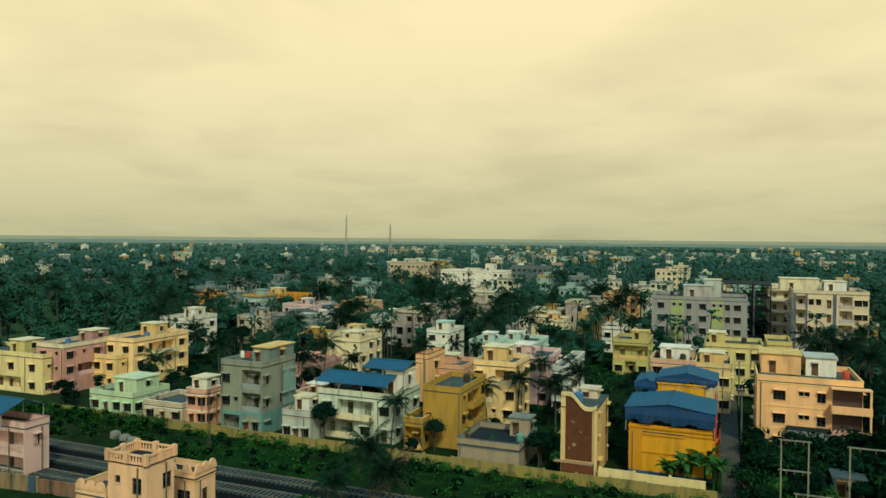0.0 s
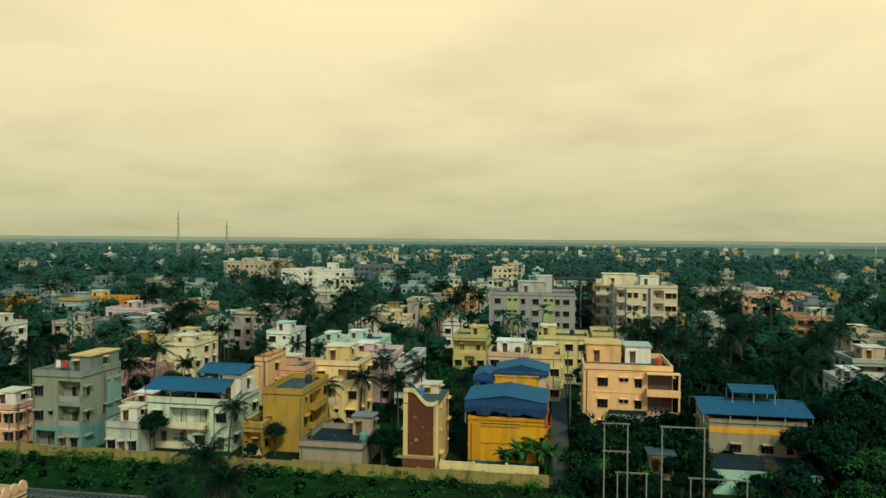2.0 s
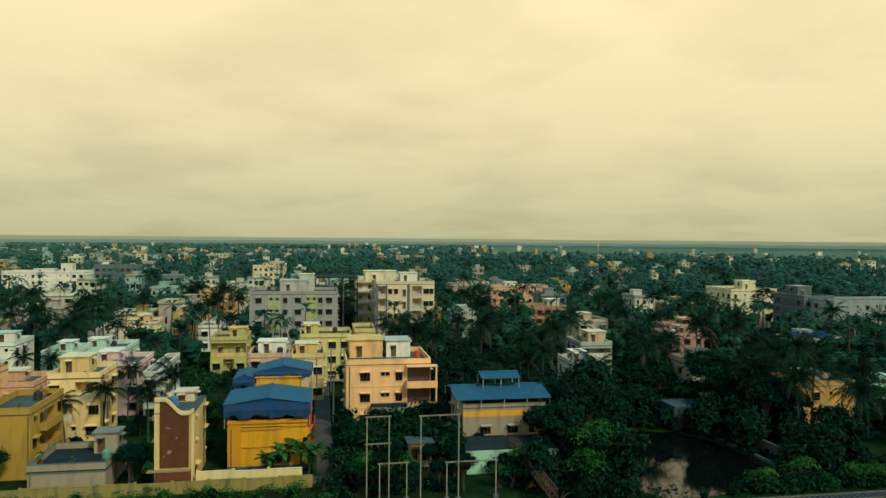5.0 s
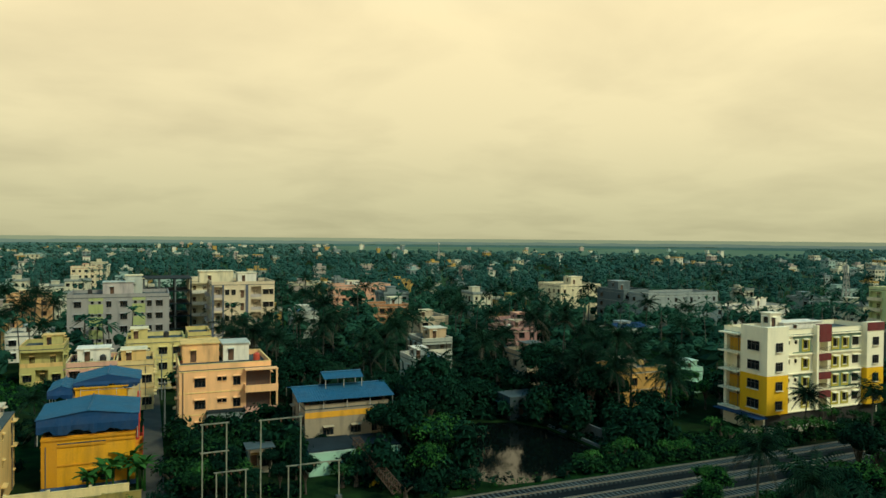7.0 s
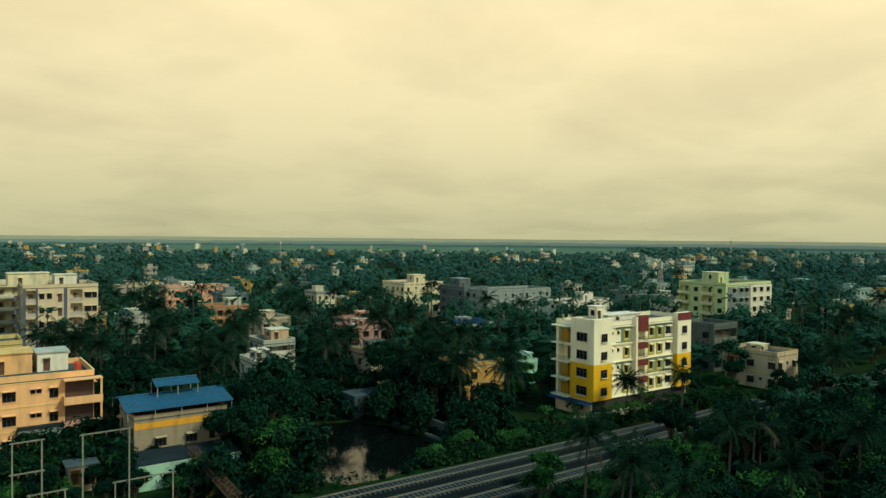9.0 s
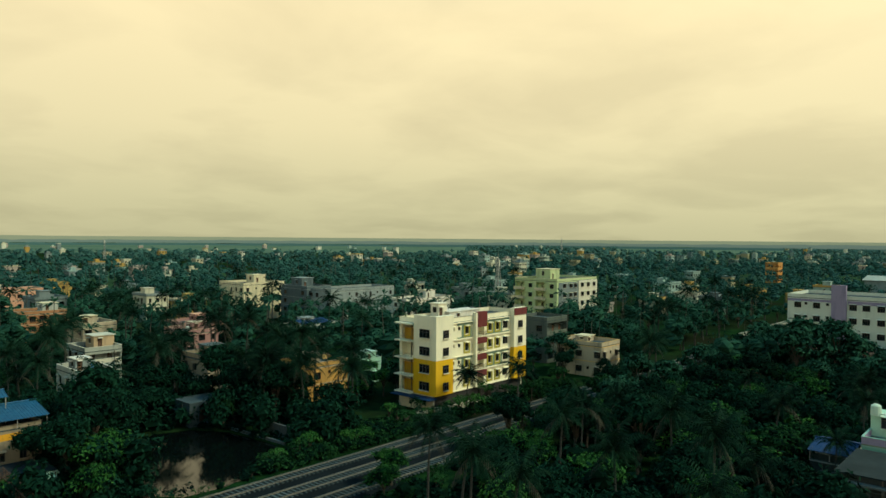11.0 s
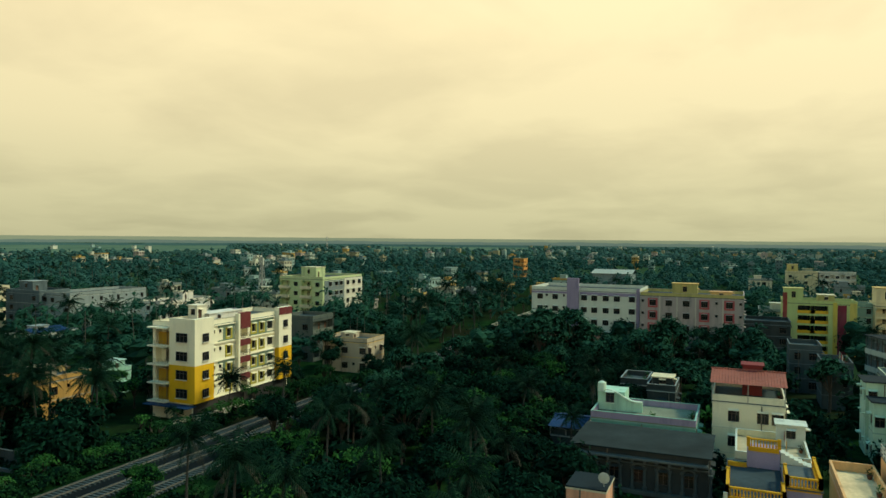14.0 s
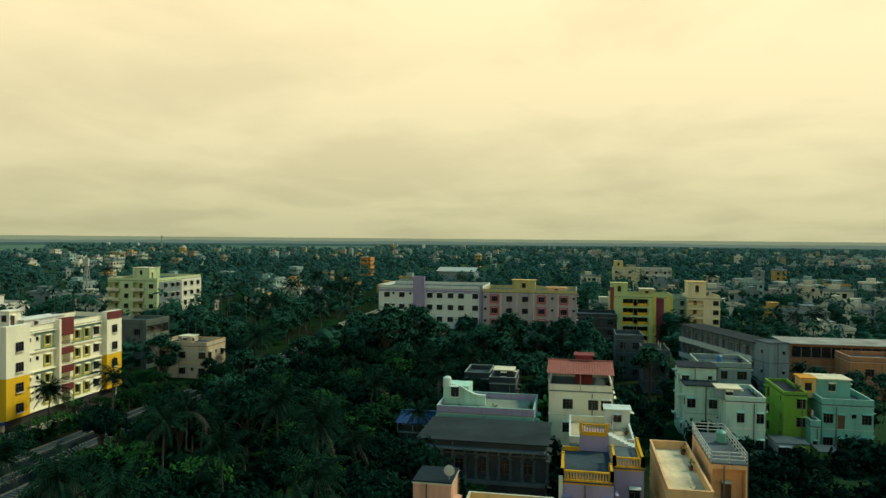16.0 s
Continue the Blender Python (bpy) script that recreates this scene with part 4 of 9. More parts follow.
def white_rails(b):
    W, D, z = b["W"], b["D"], b["top"]
    mat = M_FRAMEW
    for x0, y0, x1, y1 in ((-W / 2, -D / 2, -W / 2, D / 2), (-W / 2, D / 2, W / 2, D / 2), (-W / 2, -D / 2, W / 2, -D / 2), (W / 2, -D / 2, W / 2, D / 2)):
        m = Mesh()
        for h in (0.35, 0.7, 1.05):
            m.tube([(x0, y0, z + h), (x1, y1, z + h)], [0.045] * 2, 5)
        n = max(2, int(math.hypot(x1 - x0, y1 - y0) / 1.2))
        for k in range(n + 1):
            p = (x0 + (x1 - x0) * k / n, y0 + (y1 - y0) * k / n)
            m.tube([(*p, z), (*p, z + 1.1)], [0.05] * 2, 5)
        part("railing", m, mat, b)


def curved_gable(b):
    """Roof room whose parapet sweeps down in a curve, with a small corner turret."""
    W, D, z = b["W"], b["D"], b["top"]
    mint, pale = paint((0.40,0.66,0.54)), paint((0.55,0.70,0.60))
    L = D * 0.46
    m, c = Mesh(), Mesh()
    n = 12
    prof = [(D / 2 - L * k / n, 2.7 - 1.3 * (0.5 - 0.5 * math.cos(math.pi * min(1, max(0, (k / n - 0.25) / 0.6))))) for k in range(n + 1)]
    for (v0, h0), (v1, h1) in zip(prof, prof[1:]):
        m.face([(0, v0, z), (0, v1, z), (0, v1, z + h1), (0, v0, z + h0)])
        m.face([(0.3, v1, z), (0.3, v0, z), (0.3, v0, z + h0), (0.3, v1, z + h1)])
        c.face([(-0.15, v0, z + h0), (-0.15, v1, z + h1), (0.45, v1, z + h1 + 0.01), (0.45, v0, z + h0 + 0.01)])
        c.face([(-0.15, v1, z + h1 - 0.2), (-0.15, v1, z + h1), (-0.15, v0, z + h0), (-0.15, v0, z + h0 - 0.2)])
    m.box(0.305, D / 2 - L * 0.6, z, 4, D / 2 - 0.1, z + 2.4)
    m.face([(0, prof[-1][0], z), (0.3, prof[-1][0], z), (0.3, prof[-1][0], z + prof[-1][1]), (0, prof[-1][0], z + prof[-1][1])])
    part("gable_wall", m, mint, b)
    part("curved_coping", c, pale, b)
    t = Mesh()
    t.tube([(0.2, D / 2 - 0.5, z + 2.4), (0.2, D / 2 - 0.5, z + 3.5), (0.2, D / 2 - 0.5, z + 3.7)], [0.6, 0.55, 0.25], 12)
    part("turret", t, pale, b)
    part("window", window_mesh(1.1, 1.4, "", pale), None, b, m=pose(-0.20, D / 2 - 1.6, z + 1.0, 0, 0, 270))


def colonial_front(b):
    """Half columns, hood arches, brackets and cornices of an old facade."""
    W, D = b["W"], b["D"]
    stone, pale = paint((0.070, 0.078, 0.072), 0.95), paint((0.105, 0.110, 0.098), 0.95)
    x = -W / 2
    for k in range(12):
        v = D / 2 - D * (2 * k + 0.05) / 11 / 2 - (0.0 if k < 11 else 0.2)
        m = Mesh()
        m.tube([(x - 0.14, v, 4.2), (x - 0.14, v, 4.5), (x - 0.14, v, 4.52), (x - 0.14, v, 6.3), (x - 0.14, v, 6.32), (x - 0.14, v, 6.6)], [0.26, 0.26, 0.17, 0.15, 0.24, 0.27], 10)
        part("half_column", m, stone, b)
        br = Mesh()
        br.box(x - 0.62, v - 0.12, 6.95, x - 0.006, v + 0.12, 7.35)
        part("bracket", br, pale, b)
    for k in range(5):
        v = D / 2 - D * (2 * k + 1.5) / 11
        m = Mesh()
        m.tube([(x - 0.10, v + 0.75 * math.cos(math.pi * i / 8), 6.25 + 0.55 * math.sin(math.pi * i / 8)) for i in range(9)], [0.11] * 9, 5)
        part("hood_arch", m, pale, b)
    for z0, z1, out in ((7.36, 7.55, 0.8), (6.85, 6.94, 0.3), (3.75, 4.15, 0.45)):
        m = Mesh()
        m.box(x - out, -D / 2, z0, x - 0.007, D / 2, z1)
        part("cornice", m, pale, b)


def veranda_posts(b):
    """Slim posts and a floor edge in front of the long open verandas."""
    W, D, fh = b["W"], b["D"], (b["top"] - 0.14) / 3
    for z in (fh, 2 * fh):
        m = Mesh()
        m.box(-W / 2, D / 2 + 0.004, z - 0.1, W / 2, D / 2 + 0.5, z + 0.12)
        m.box(-W / 2, D / 2 + 0.42, z + 0.12, W / 2, D / 2 + 0.5, z + 0.95)
        part("veranda_front", m, paint((0.44, 0.52, 0.49), 0.6), b)
        for k in range(15):
            p = Mesh()
            u = -W / 2 + 0.2 + (W - 0.4) * k / 14
            p.box(u - 0.09, D / 2 + 0.3, z + 0.12, u + 0.09, D / 2 + 0.42, z + fh - 0.12)
            part("post", p, M_CONC, b)


def corner_balconies(b):
    """Two storeys of balconies projecting at the street corner, with solid fronts, a roof slab, doors and a pillar."""
    W, D, top = b["W"], b["D"], b["top"] - 0.14
    fh = top / 3
    peach, pink, dark = paint((0.84, 0.49, 0.25), 0.45), paint((0.62, 0.36, 0.30), 0.5), paint((0.10, 0.06, 0.05))
    u0, u1, out = W * 0.2, W / 2 + 0.9, 1.7
    y = -D / 2
    for k in (1, 2, 3):
        m = Mesh()
        m.box(u0, y - out, k * fh - 0.14, u1, y - 0.004, k * fh + 0.02)
        part("balcony_slab", m, peach, b)
        if k == 3:
            continue
        m = Mesh()
        z0, z1 = k * fh + 0.022, k * fh + 0.95
        m.box(u0, y - out, z0, u1, y - out + 0.12, z1)
        m.box(u0, y - out + 0.12, z0, u0 + 0.12, y - 0.004, z1)
        m.box(u1 - 0.12, y - out + 0.12, z0, u1, y - 0.004, z1)
        part("balcony_front", m, peach if k == 2 else pink, b)
        p = Mesh()
        p.box(u1 - 0.32, y - out + 0.01, z1 + 0.002, u1 - 0.06, y - out + 0.25, (k + 1) * fh - 0.142)
        part("pillar", p, peach, b)
        # dark panel over the peach wall, for the shade inside the balcony
        w = Mesh()
        w.box(u0 + 0.3, y - 0.05, k * fh + 0.03, W / 2 - 0.1, y - 0.006, (k + 1) * fh - 0.3)
        part("balcony_wall", w, dark, b, "dark brown painted wall behind a balcony")
        for u in (u0 + 1.1, u0 + 2.9):
            part("door", window_mesh(0.95, 2.05, "flat", peach), None, b, m=pose(u, y - 0.18, k * fh + 0.03))


def roof_dish(b):
    z = b["top"]
    t = thing("satellite_dish", b.matrix_basis @ pose(-1.2, -1.4, z + 0.003), "pale satellite dish on a flat roof", "satellite dish")
    m = Mesh()
    m.tube([(0, 0, 0), (0, 0, 0.6)], [0.04, 0.04], 6)
    part("pole", m, M_STEEL, t)
    d = Mesh()
    for k in range(12):
        a0, a1 = k * math.pi / 6, (k + 1) * math.pi / 6
        for r0, r1 in ((0.0, 0.25), (0.25, 0.5)):
            pts = [(-0.1 - 0.3 * (0.25 - r * r), r * math.cos(a), 0.8 + r * math.sin(a)) for r, a in ((r0, a0), (r1, a0), (r1, a1), (r0, a1))]
            d.face(pts if r0 else pts[1:])
    part("dish", d, M_TANKW, t)


def balustrade(b, w, d):
    """Roof railing of stout posts with turned balusters between."""
    z = b["top"]
    pt_ = paint((0.76,0.46,0.28))
    for x0, y0, x1, y1 in ((-w / 2, -d / 2, w / 2, -d / 2), (w / 2, -d / 2, w / 2, d / 2), (w / 2, d / 2, -w / 2, d / 2), (-w / 2, d / 2, -w / 2, -d / 2)):
        L = math.hypot(x1 - x0, y1 - y0)
        n = max(2, round(L / 2.2))
        for k in range(n):
            m = Mesh()
            a = (x0 + (x1 - x0) * k / n, y0 + (y1 - y0) * k / n)
            c = (x0 + (x1 - x0) * (k + 1) / n, y0 + (y1 - y0) * (k + 1) / n)
            m.box(a[0] - 0.2, a[1] - 0.2, z + 0.003, a[0] + 0.2, a[1] + 0.2, z + 1.0)
            ux, uy = (c[0] - a[0]), (c[1] - a[1])
            e0, e1 = (a[0] + ux * 0.1, a[1] + uy * 0.1), (a[0] + ux * 0.9, a[1] + uy * 0.9)
            hx, hy = (0.0, 0.1) if abs(ux) > abs(uy) else (0.1, 0.0)
            m.box(min(e0[0], e1[0]) - hx, min(e0[1], e1[1]) - hy, z + 0.72, max(e0[0], e1[0]) + hx, max(e0[1], e1[1]) + hy, z + 0.86)
            m.box(min(e0[0], e1[0]) - hx, min(e0[1], e1[1]) - hy, z + 0.003, max(e0[0], e1[0]) + hx, max(e0[1], e1[1]) + hy, z + 0.2)
            nb = 5
            for i in range(nb):
                f = 0.18 + 0.64 * i / (nb - 1)
                p = (a[0] + ux * f, a[1] + uy * f)
                m.tube([(p[0], p[1], z + 0.2), (p[0], p[1], z + 0.36), (p[0], p[1], z + 0.55), (p[0], p[1], z + 0.72)], [0.06, 0.1, 0.06, 0.08], 6)
            part("balustrade", m, pt_, b)


def scallops(b, w, d):
    """Half-round ornaments on the parapet."""
    z = b["top"] + 0.45
    for k in range(3):
        for s in (0, 1):
            m = Mesh()
            c = (-w / 2 + w * (k + 0.5) / 3, -d / 2 - 0.03) if s == 0 else (w / 2 + 0.03, -d / 2 + d * (k + 0.5) / 3)
            pts = [(0.55 * math.cos(math.pi * i / 10), 0.9 * math.sin(math.pi * i / 10)) for i in range(11)]
            f = [((c[0] + p, c[1] - 0.1, z + q) if s == 0 else (c[0] + 0.1, c[1] + p, z + q)) for p, q in pts]
            g = [((c[0] + p, c[1] + 0.1, z + q) if s == 0 else (c[0] - 0.1, c[1] + p, z + q)) for p, q in pts]
            m.face(f)
            m.face(g[::-1])
            for i in range(10):
                m.face([f[i + 1], f[i], g[i], g[i + 1]])
            part("ornament", m, paint((0.76,0.46,0.28)), b)


POT_RNG = random.Random(31)
M_CLAY = plain("clay_pot", (0.16, 0.055, 0.03), 0.85)
POTS = []
for k_ in range(3):
    p_, q_ = Mesh(), Mesh()
    p_.tube([(0, 0, 0), (0, 0, 0.28), (0, 0, 0.34)], [0.15, 0.22, 0.25], 8)
    for i_ in range(26):
        a_, h_ = i_ * 2.4, 0.32 + 0.6 * POT_RNG.random()
        r_ = 0.32 * POT_RNG.random() + 0.05
        c_ = Vector((r_ * math.cos(a_), r_ * math.sin(a_), h_))
        u_ = Vector((math.cos(a_), math.sin(a_), 0.4)) * 0.16
        v_ = Vector((-math.sin(a_), math.cos(a_), 0.0)) * 0.07
        q_.face([tuple(c_ - u_), tuple(c_ + v_), tuple(c_ + u_), tuple(c_ - v_)])
    POTS.append((p_.data("pot", [M_CLAY]), q_.data("plant", [M_LEAF3 if k_ == 1 else M_LEAF2])))


def flower_pots(b, n, where="edge"):
    """Potted plants along the parapet of a roof terrace."""
    W, D, z = b["W"], b["D"], b["top"]
    for k in range((n + 1) // 2):
        if POT_RNG.random() < 0.6:
            u, v = POT_RNG.uniform(-0.42, 0.42) * W, -D / 2 + 0.55
        else:
            u, v = (-1 if where == "edge" else 1) * (W / 2 - 0.55), POT_RNG.uniform(-0.42, 0.42) * D
        s = POT_RNG.uniform(0.8, 1.5)
        root = thing("potted_plant", b.matrix_basis @ pose(u, v, z + 0.004, 0, 0, POT_RNG.uniform(0, 360)) @ Matrix.Diagonal((s, s, s, 1)), "clay pot with a green plant on a roof terrace", "potted plant", "potted plants")
        pot, leaf = POTS[POT_RNG.randrange(3)]
        part("pot", pot, None, root)
        part("plant", leaf, None, root)


def washing_line(b, u0, u1, v, cols):
    """Two posts, a line and hanging cloths on a roof."""
    z = b["top"]
    root = thing("washing_line", b.matrix_basis @ pose(0, v, z + 0.003), "washing line with hanging cloths on a roof", "washing line", "washing lines")
    for u in (u0, u1):
        m = Mesh()
        m.tube([(u, 0, 0), (u, 0, 1.9)], [0.035, 0.03], 6)
        part("post", m, M_STEEL, root)
    m = Mesh()
    m.tube([(u0, 0, 1.85), ((u0 + u1) / 2, 0, 1.75), (u1, 0, 1.85)], [0.012] * 3, 4)
    part("line", m, M_STEEL, root)
    n = len(cols)
    for k, c in enumerate(cols):
        a = u0 + (u1 - u0) * (k + 0.15) / n
        w = (u1 - u0) / n * 0.7
        m = Mesh()
        for i in range(6):
            p, q = a + w * i / 6, a + w * (i + 1) / 6
            y0, y1 = 0.05 * math.sin(i * 1.9), 0.05 * math.sin((i + 1) * 1.9)
            m.face([(p, y0, 0.75), (q, y1, 0.75), (q, 0.0, 1.78), (p, 0.0, 1.78)])
        part("cloth", m, paint(c, 0.2), root)


b = house(-129.9, 97.7, 22.9, 8.0, 7.6, 2, paint((0.74,0.61,0.30)), paint((0.82,0.68,0.38)), "pale lemon plastered two-storey house", pats={'front': 'W.WW/WOOW', 'right': 'w.W/W.w'}, seed=1)
roof_room(b, 2, 0, 4, 4, 2.6, paint((0.58,0.49,0.19)), paint((0.70,0.63,0.44)))
water_tank(b, -3, 2, M_TANKB)
b = house(-119.1, 101.9, 7.0, 12.3, 9.4, 3, paint((0.56,0.30,0.26)), paint((0.66,0.44,0.46)), "dusky pink three-storey house with a cream parapet", pats={'right': 'WwWV/WOOW/W.wW'}, parapet_mat=paint((0.70,0.63,0.44)), seed=2)
roof_room(b, 1, 3, 3.5, 4, 2.4, paint((0.40,0.22,0.21)), paint((0.70,0.63,0.44)))
water_tank(b, 1, -3, M_TANKBL)
b = house(-112.6, 113.4, 8.0, 15.3, 9.6, 3, paint((0.86,0.61,0.30)), paint((0.70,0.63,0.44)), "cream three-storey house with sunshades", pats={'right': 'WBBW/W.WW/WwW', 'front': 'WW/WW/WW'}, seed=3)
roof_room(b, -1, 3, 4, 3.5, 2.5, paint((0.68,0.46,0.18)), paint((0.70,0.63,0.44)))
water_tank(b, 2, -2, M_TANKBL)
b = house(-113.3, 106.3, 6.7, 7.0, 6.6, 2, paint((0.86,0.58,0.25)), paint((0.86,0.66,0.36)), "low cream wing of a plastered house", pats={'front': 'WW/WD'}, seed=4)
b = house(-127.8, 142.8, 8.0, 11.6, 9.8, 3, paint((0.74,0.72,0.65)), paint((0.70,0.63,0.44)), "whitewashed three-storey house with a flat roof", pats={'front': 'WW', 'right': 'W.W/WBW/W.W'}, seed=5)
roof_room(b, 0, 2, 3.5, 4, 2.4, paint((0.74,0.72,0.65)), paint((0.70,0.63,0.44)))
b = house(-95.5, 92.4, 9.5, 8.3, 3.9, 1, paint((0.46,0.62,0.42)), paint((0.62,0.64,0.42)), "mint green single-storey house with a roof room", pats={'front': 'WDWW', 'right': 'WwW'}, seed=6)
roof_room(b, 1.0, 0.5, 5.0, 5.0, 2.6, paint((0.46,0.62,0.42)), paint((0.56,0.66,0.46)))
flower_pots(b, 4)
b = house(-83.2, 91.0, 7.9, 8.0, 3.6, 1, paint((0.50,0.42,0.31)), paint((0.74,0.72,0.65)), "low beige house with a flat roof", pats={'front': 'WDW', 'right': 'W'}, seed=7)
flower_pots(b, 5)
b = house(-77.2, 89.7, 3.9, 3.6, 6.0, 2, paint((0.66,0.36,0.25)), paint((0.74,0.72,0.65)), "small salmon house with a white roof room", pats={'front': 'WW/DW', 'right': 'Ww'}, seed=8)
roof_room(b, -0.5, 1, 3, 3, 2.2, paint((0.74,0.72,0.65)), paint((0.70,0.63,0.44)))
flower_pots(b, 2)
b = house(-68.0, 91.5, 7.5, 8.8, 11.2, 3, paint((0.265,0.255,0.185), 0.80), paint((0.27,0.30,0.29)), "bare grey plastered three-storey house with a green ground floor", pats={'front': 'W.OO/WwOO/OODW', 'right': 'W.wW/W.WW/W..W'}, seed=9)
roof_room(b, 2.2, 0.8, 3.0, 6.5, 2.6, paint((0.19,0.215,0.18)), paint((0.68,0.46,0.18)))
flower_pots(b, 3)
washing_line(b, -2.3, 1.9, -1.8, [(0.74,0.72,0.65), (0.5,0.05,0.03), (0.12,0.26,0.27), (0.68,0.46,0.18)])
teal_ground_floor(b)
b = house(-58.2, 90.6, 4.7, 7.0, 4.6, 1, paint((0.42,0.46,0.43)), paint((0.50,0.42,0.31)), "small white single-storey house with a stepped roof", pats={'front': 'WDW', 'right': 'w'}, seed=10)
roof_room(b, -1, 1, 2.6, 2.6, 2, paint((0.74,0.72,0.65)), paint((0.70,0.63,0.44)))
flower_pots(b, 4)
b = house(-50.8, 96.1, 12.7, 9.1, 7.2, 2, paint((0.54,0.61,0.51), 0.95), paint((0.70,0.63,0.44)), "white two-storey house under a blue metal roof canopy", pats={'front': 'WBBW/OOWD', 'right': 'WwW/W.W'}, bal='solid', seed=11)
flower_pots(b, 5)
gable_sheet(b, -6.8, -5.0, 5.2, 2.0, 8.3, 9.4, M_BLUE, "x")
gable_sheet(b, -0.5, -1.9, 6.7, 4.9, 10.3, 11.1, M_BLUE, "x", zp=7.0)
roof_room(b, 4.8, 1.0, 3.0, 4.5, 3.6, paint((0.74,0.72,0.65)), paint((0.70,0.63,0.44)))
b = house(-37.6, 98.7, 5.8, 11.2, 8.8, 3, paint((0.40,0.245,0.04)), paint((0.40,0.245,0.04)), "mustard yellow three-storey house with blank street wall", pats={'front': '.../w../...', 'right': 'wBBW/WBBw/W.W'}, band=False, seed=12)
water_tank(b, 1, 2, M_TANKB)
flower_pots(b, 2)
b = house(-40.9, 93.5, 2.9, 6.0, 4.6, 1, paint((0.40,0.245,0.04)), paint((0.68,0.46,0.18)), "low ochre annexe with a balcony wall", pats={'front': 'OO'}, seed=13)
flower_pots(b, 3)
b = house(-28.6, 91.5, 8.4, 9.0, 3.6, 1, paint((0.31,0.26,0.19)), paint((0.115,0.13,0.125)), "low beige house with a grey terrace roof", pats={'front': '....', 'right': 'w'}, parapet=0.9, roofmat=M_CONCD, seed=14)
flower_pots(b, 4)
roof_room(b, 2.5, 3.0, 2.8, 2.4, 2.5, paint((0.36,0.29,0.22)), paint((0.22,0.21,0.17)))
water_tank(b, 3.2, -0.5, M_TANKG, r=0.5, h=1.0)
b = house(-35.0, 113.9, 7.1, 9.0, 10.0, 3, paint((0.82,0.58,0.28)), paint((0.70,0.63,0.44)), "cream three-storey house with verandas", pats={'front': 'W.OO/OO.W/WwW', 'right': 'WW'}, seed=15)
roof_room(b, -1, 1, 4, 4, 2.5, paint((0.68,0.46,0.18)), paint((0.70,0.63,0.44)))
flower_pots(b, 5)
b = house(-47.4, 122.4, 7.8, 9.0, 7.2, 2, paint((0.66,0.36,0.25)), paint((0.78,0.45,0.21)), "salmon house with stepped terrace walls", pats={'front': 'WwW'}, seed=16)
roof_room(b, -1.5, 2, 4, 3, 1.6, paint((0.66,0.36,0.25)), paint((0.70,0.63,0.44)))
flower_pots(b, 2)
b = house(-32.7, 129.7, 6.0, 11.0, 8.8, 3, paint((0.66,0.44,0.46)), paint((0.74,0.72,0.65)), "pink three-storey house with white edges", pats={'front': 'WWW/W.W/W.W', 'right': 'WBBW'}, seed=17)
roof_room(b, -2.4, -1, 3.2, 4, 2.2, paint((0.66,0.44,0.46)), paint((0.74,0.72,0.65)))
flower_pots(b, 3)
b = house(-26.8, 129.1, 2.2, 18.4, 8.0, 3, paint((0.42,0.46,0.43)), paint((0.74,0.72,0.65)), "pale grey house behind a pink one", pats={'right': 'WBW'}, seed=18)
flower_pots(b, 4)
b = house(-37.6, 118.0, 6.1, 5.0, 6.4, 2, paint((0.70,0.63,0.44)), paint((0.68,0.46,0.18)), "ivory rear wing of a cream house", pats={'front': 'WVW'}, seed=19)
flower_pots(b, 5)
b = house(-17.0, 92.7, 4.5, 9.0, 9.0, 3, paint((0.68,0.46,0.18)), paint((0.68,0.46,0.18)), "narrow cream house with a tall brown tiled panel", pats={'front': '.', 'right': 'w.W/w.W/W.w'}, band=False, parapet=0.3, seed=20)
brown_panel(b, 4.47, 9.00)
b = house(-6.4, 100.1, 9.9, 15.0, 6.4, 2, paint((0.64,0.31,0.010)), paint((0.66,0.28,0.02)), "bright yellow two-storey house with blue metal roofs", pats={'front': '...../..WW.', 'right': 'BW/WW'}, band=True, seed=21)
flower_pots(b, 3)
washing_line(b, -3.0, 2.5, -3.0, [(0.74,0.72,0.65), (0.5,0.05,0.03), (0.12,0.26,0.27), (0.68,0.46,0.18)])
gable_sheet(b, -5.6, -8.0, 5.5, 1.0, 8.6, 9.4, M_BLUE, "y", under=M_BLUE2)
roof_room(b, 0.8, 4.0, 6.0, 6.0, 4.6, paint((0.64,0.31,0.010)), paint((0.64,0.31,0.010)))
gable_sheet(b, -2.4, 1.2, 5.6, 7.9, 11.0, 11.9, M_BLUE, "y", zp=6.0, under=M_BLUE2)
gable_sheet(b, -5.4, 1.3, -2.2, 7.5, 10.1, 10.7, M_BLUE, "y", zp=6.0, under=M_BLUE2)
canopy_skirt(b, 9.92, 15.00)
b = house(10.9, 116.6, 13.3, 12.0, 10.8, 3, paint((0.84,0.49,0.25), 0.45), paint((0.80,0.58,0.25), 0.5), "peach three-storey house with cream bands and balconies", pats={'front': 'WwwV./WwwV./W..W.', 'left': 'W.W'}, cols={'front': [0.22, 0.43, 0.485, 0.62, 0.835]}, spans={'B': 4.3}, seed=22)
corner_balconies(b)
flower_pots(b, 3)
roof_room(b, -3.2, 3.5, 5.5, 6, 2.9, paint((0.78,0.45,0.21)), paint((0.68,0.46,0.18)))
roof_room(b, 2.2, 3, 4, 5, 2.7, paint((0.74,0.72,0.65)), paint((0.42,0.46,0.43)))
water_tank(b, 5.2, -1, plain("tank_red", (0.5, 0.06, 0.03), 0.5))
flower_pots(b, 4)
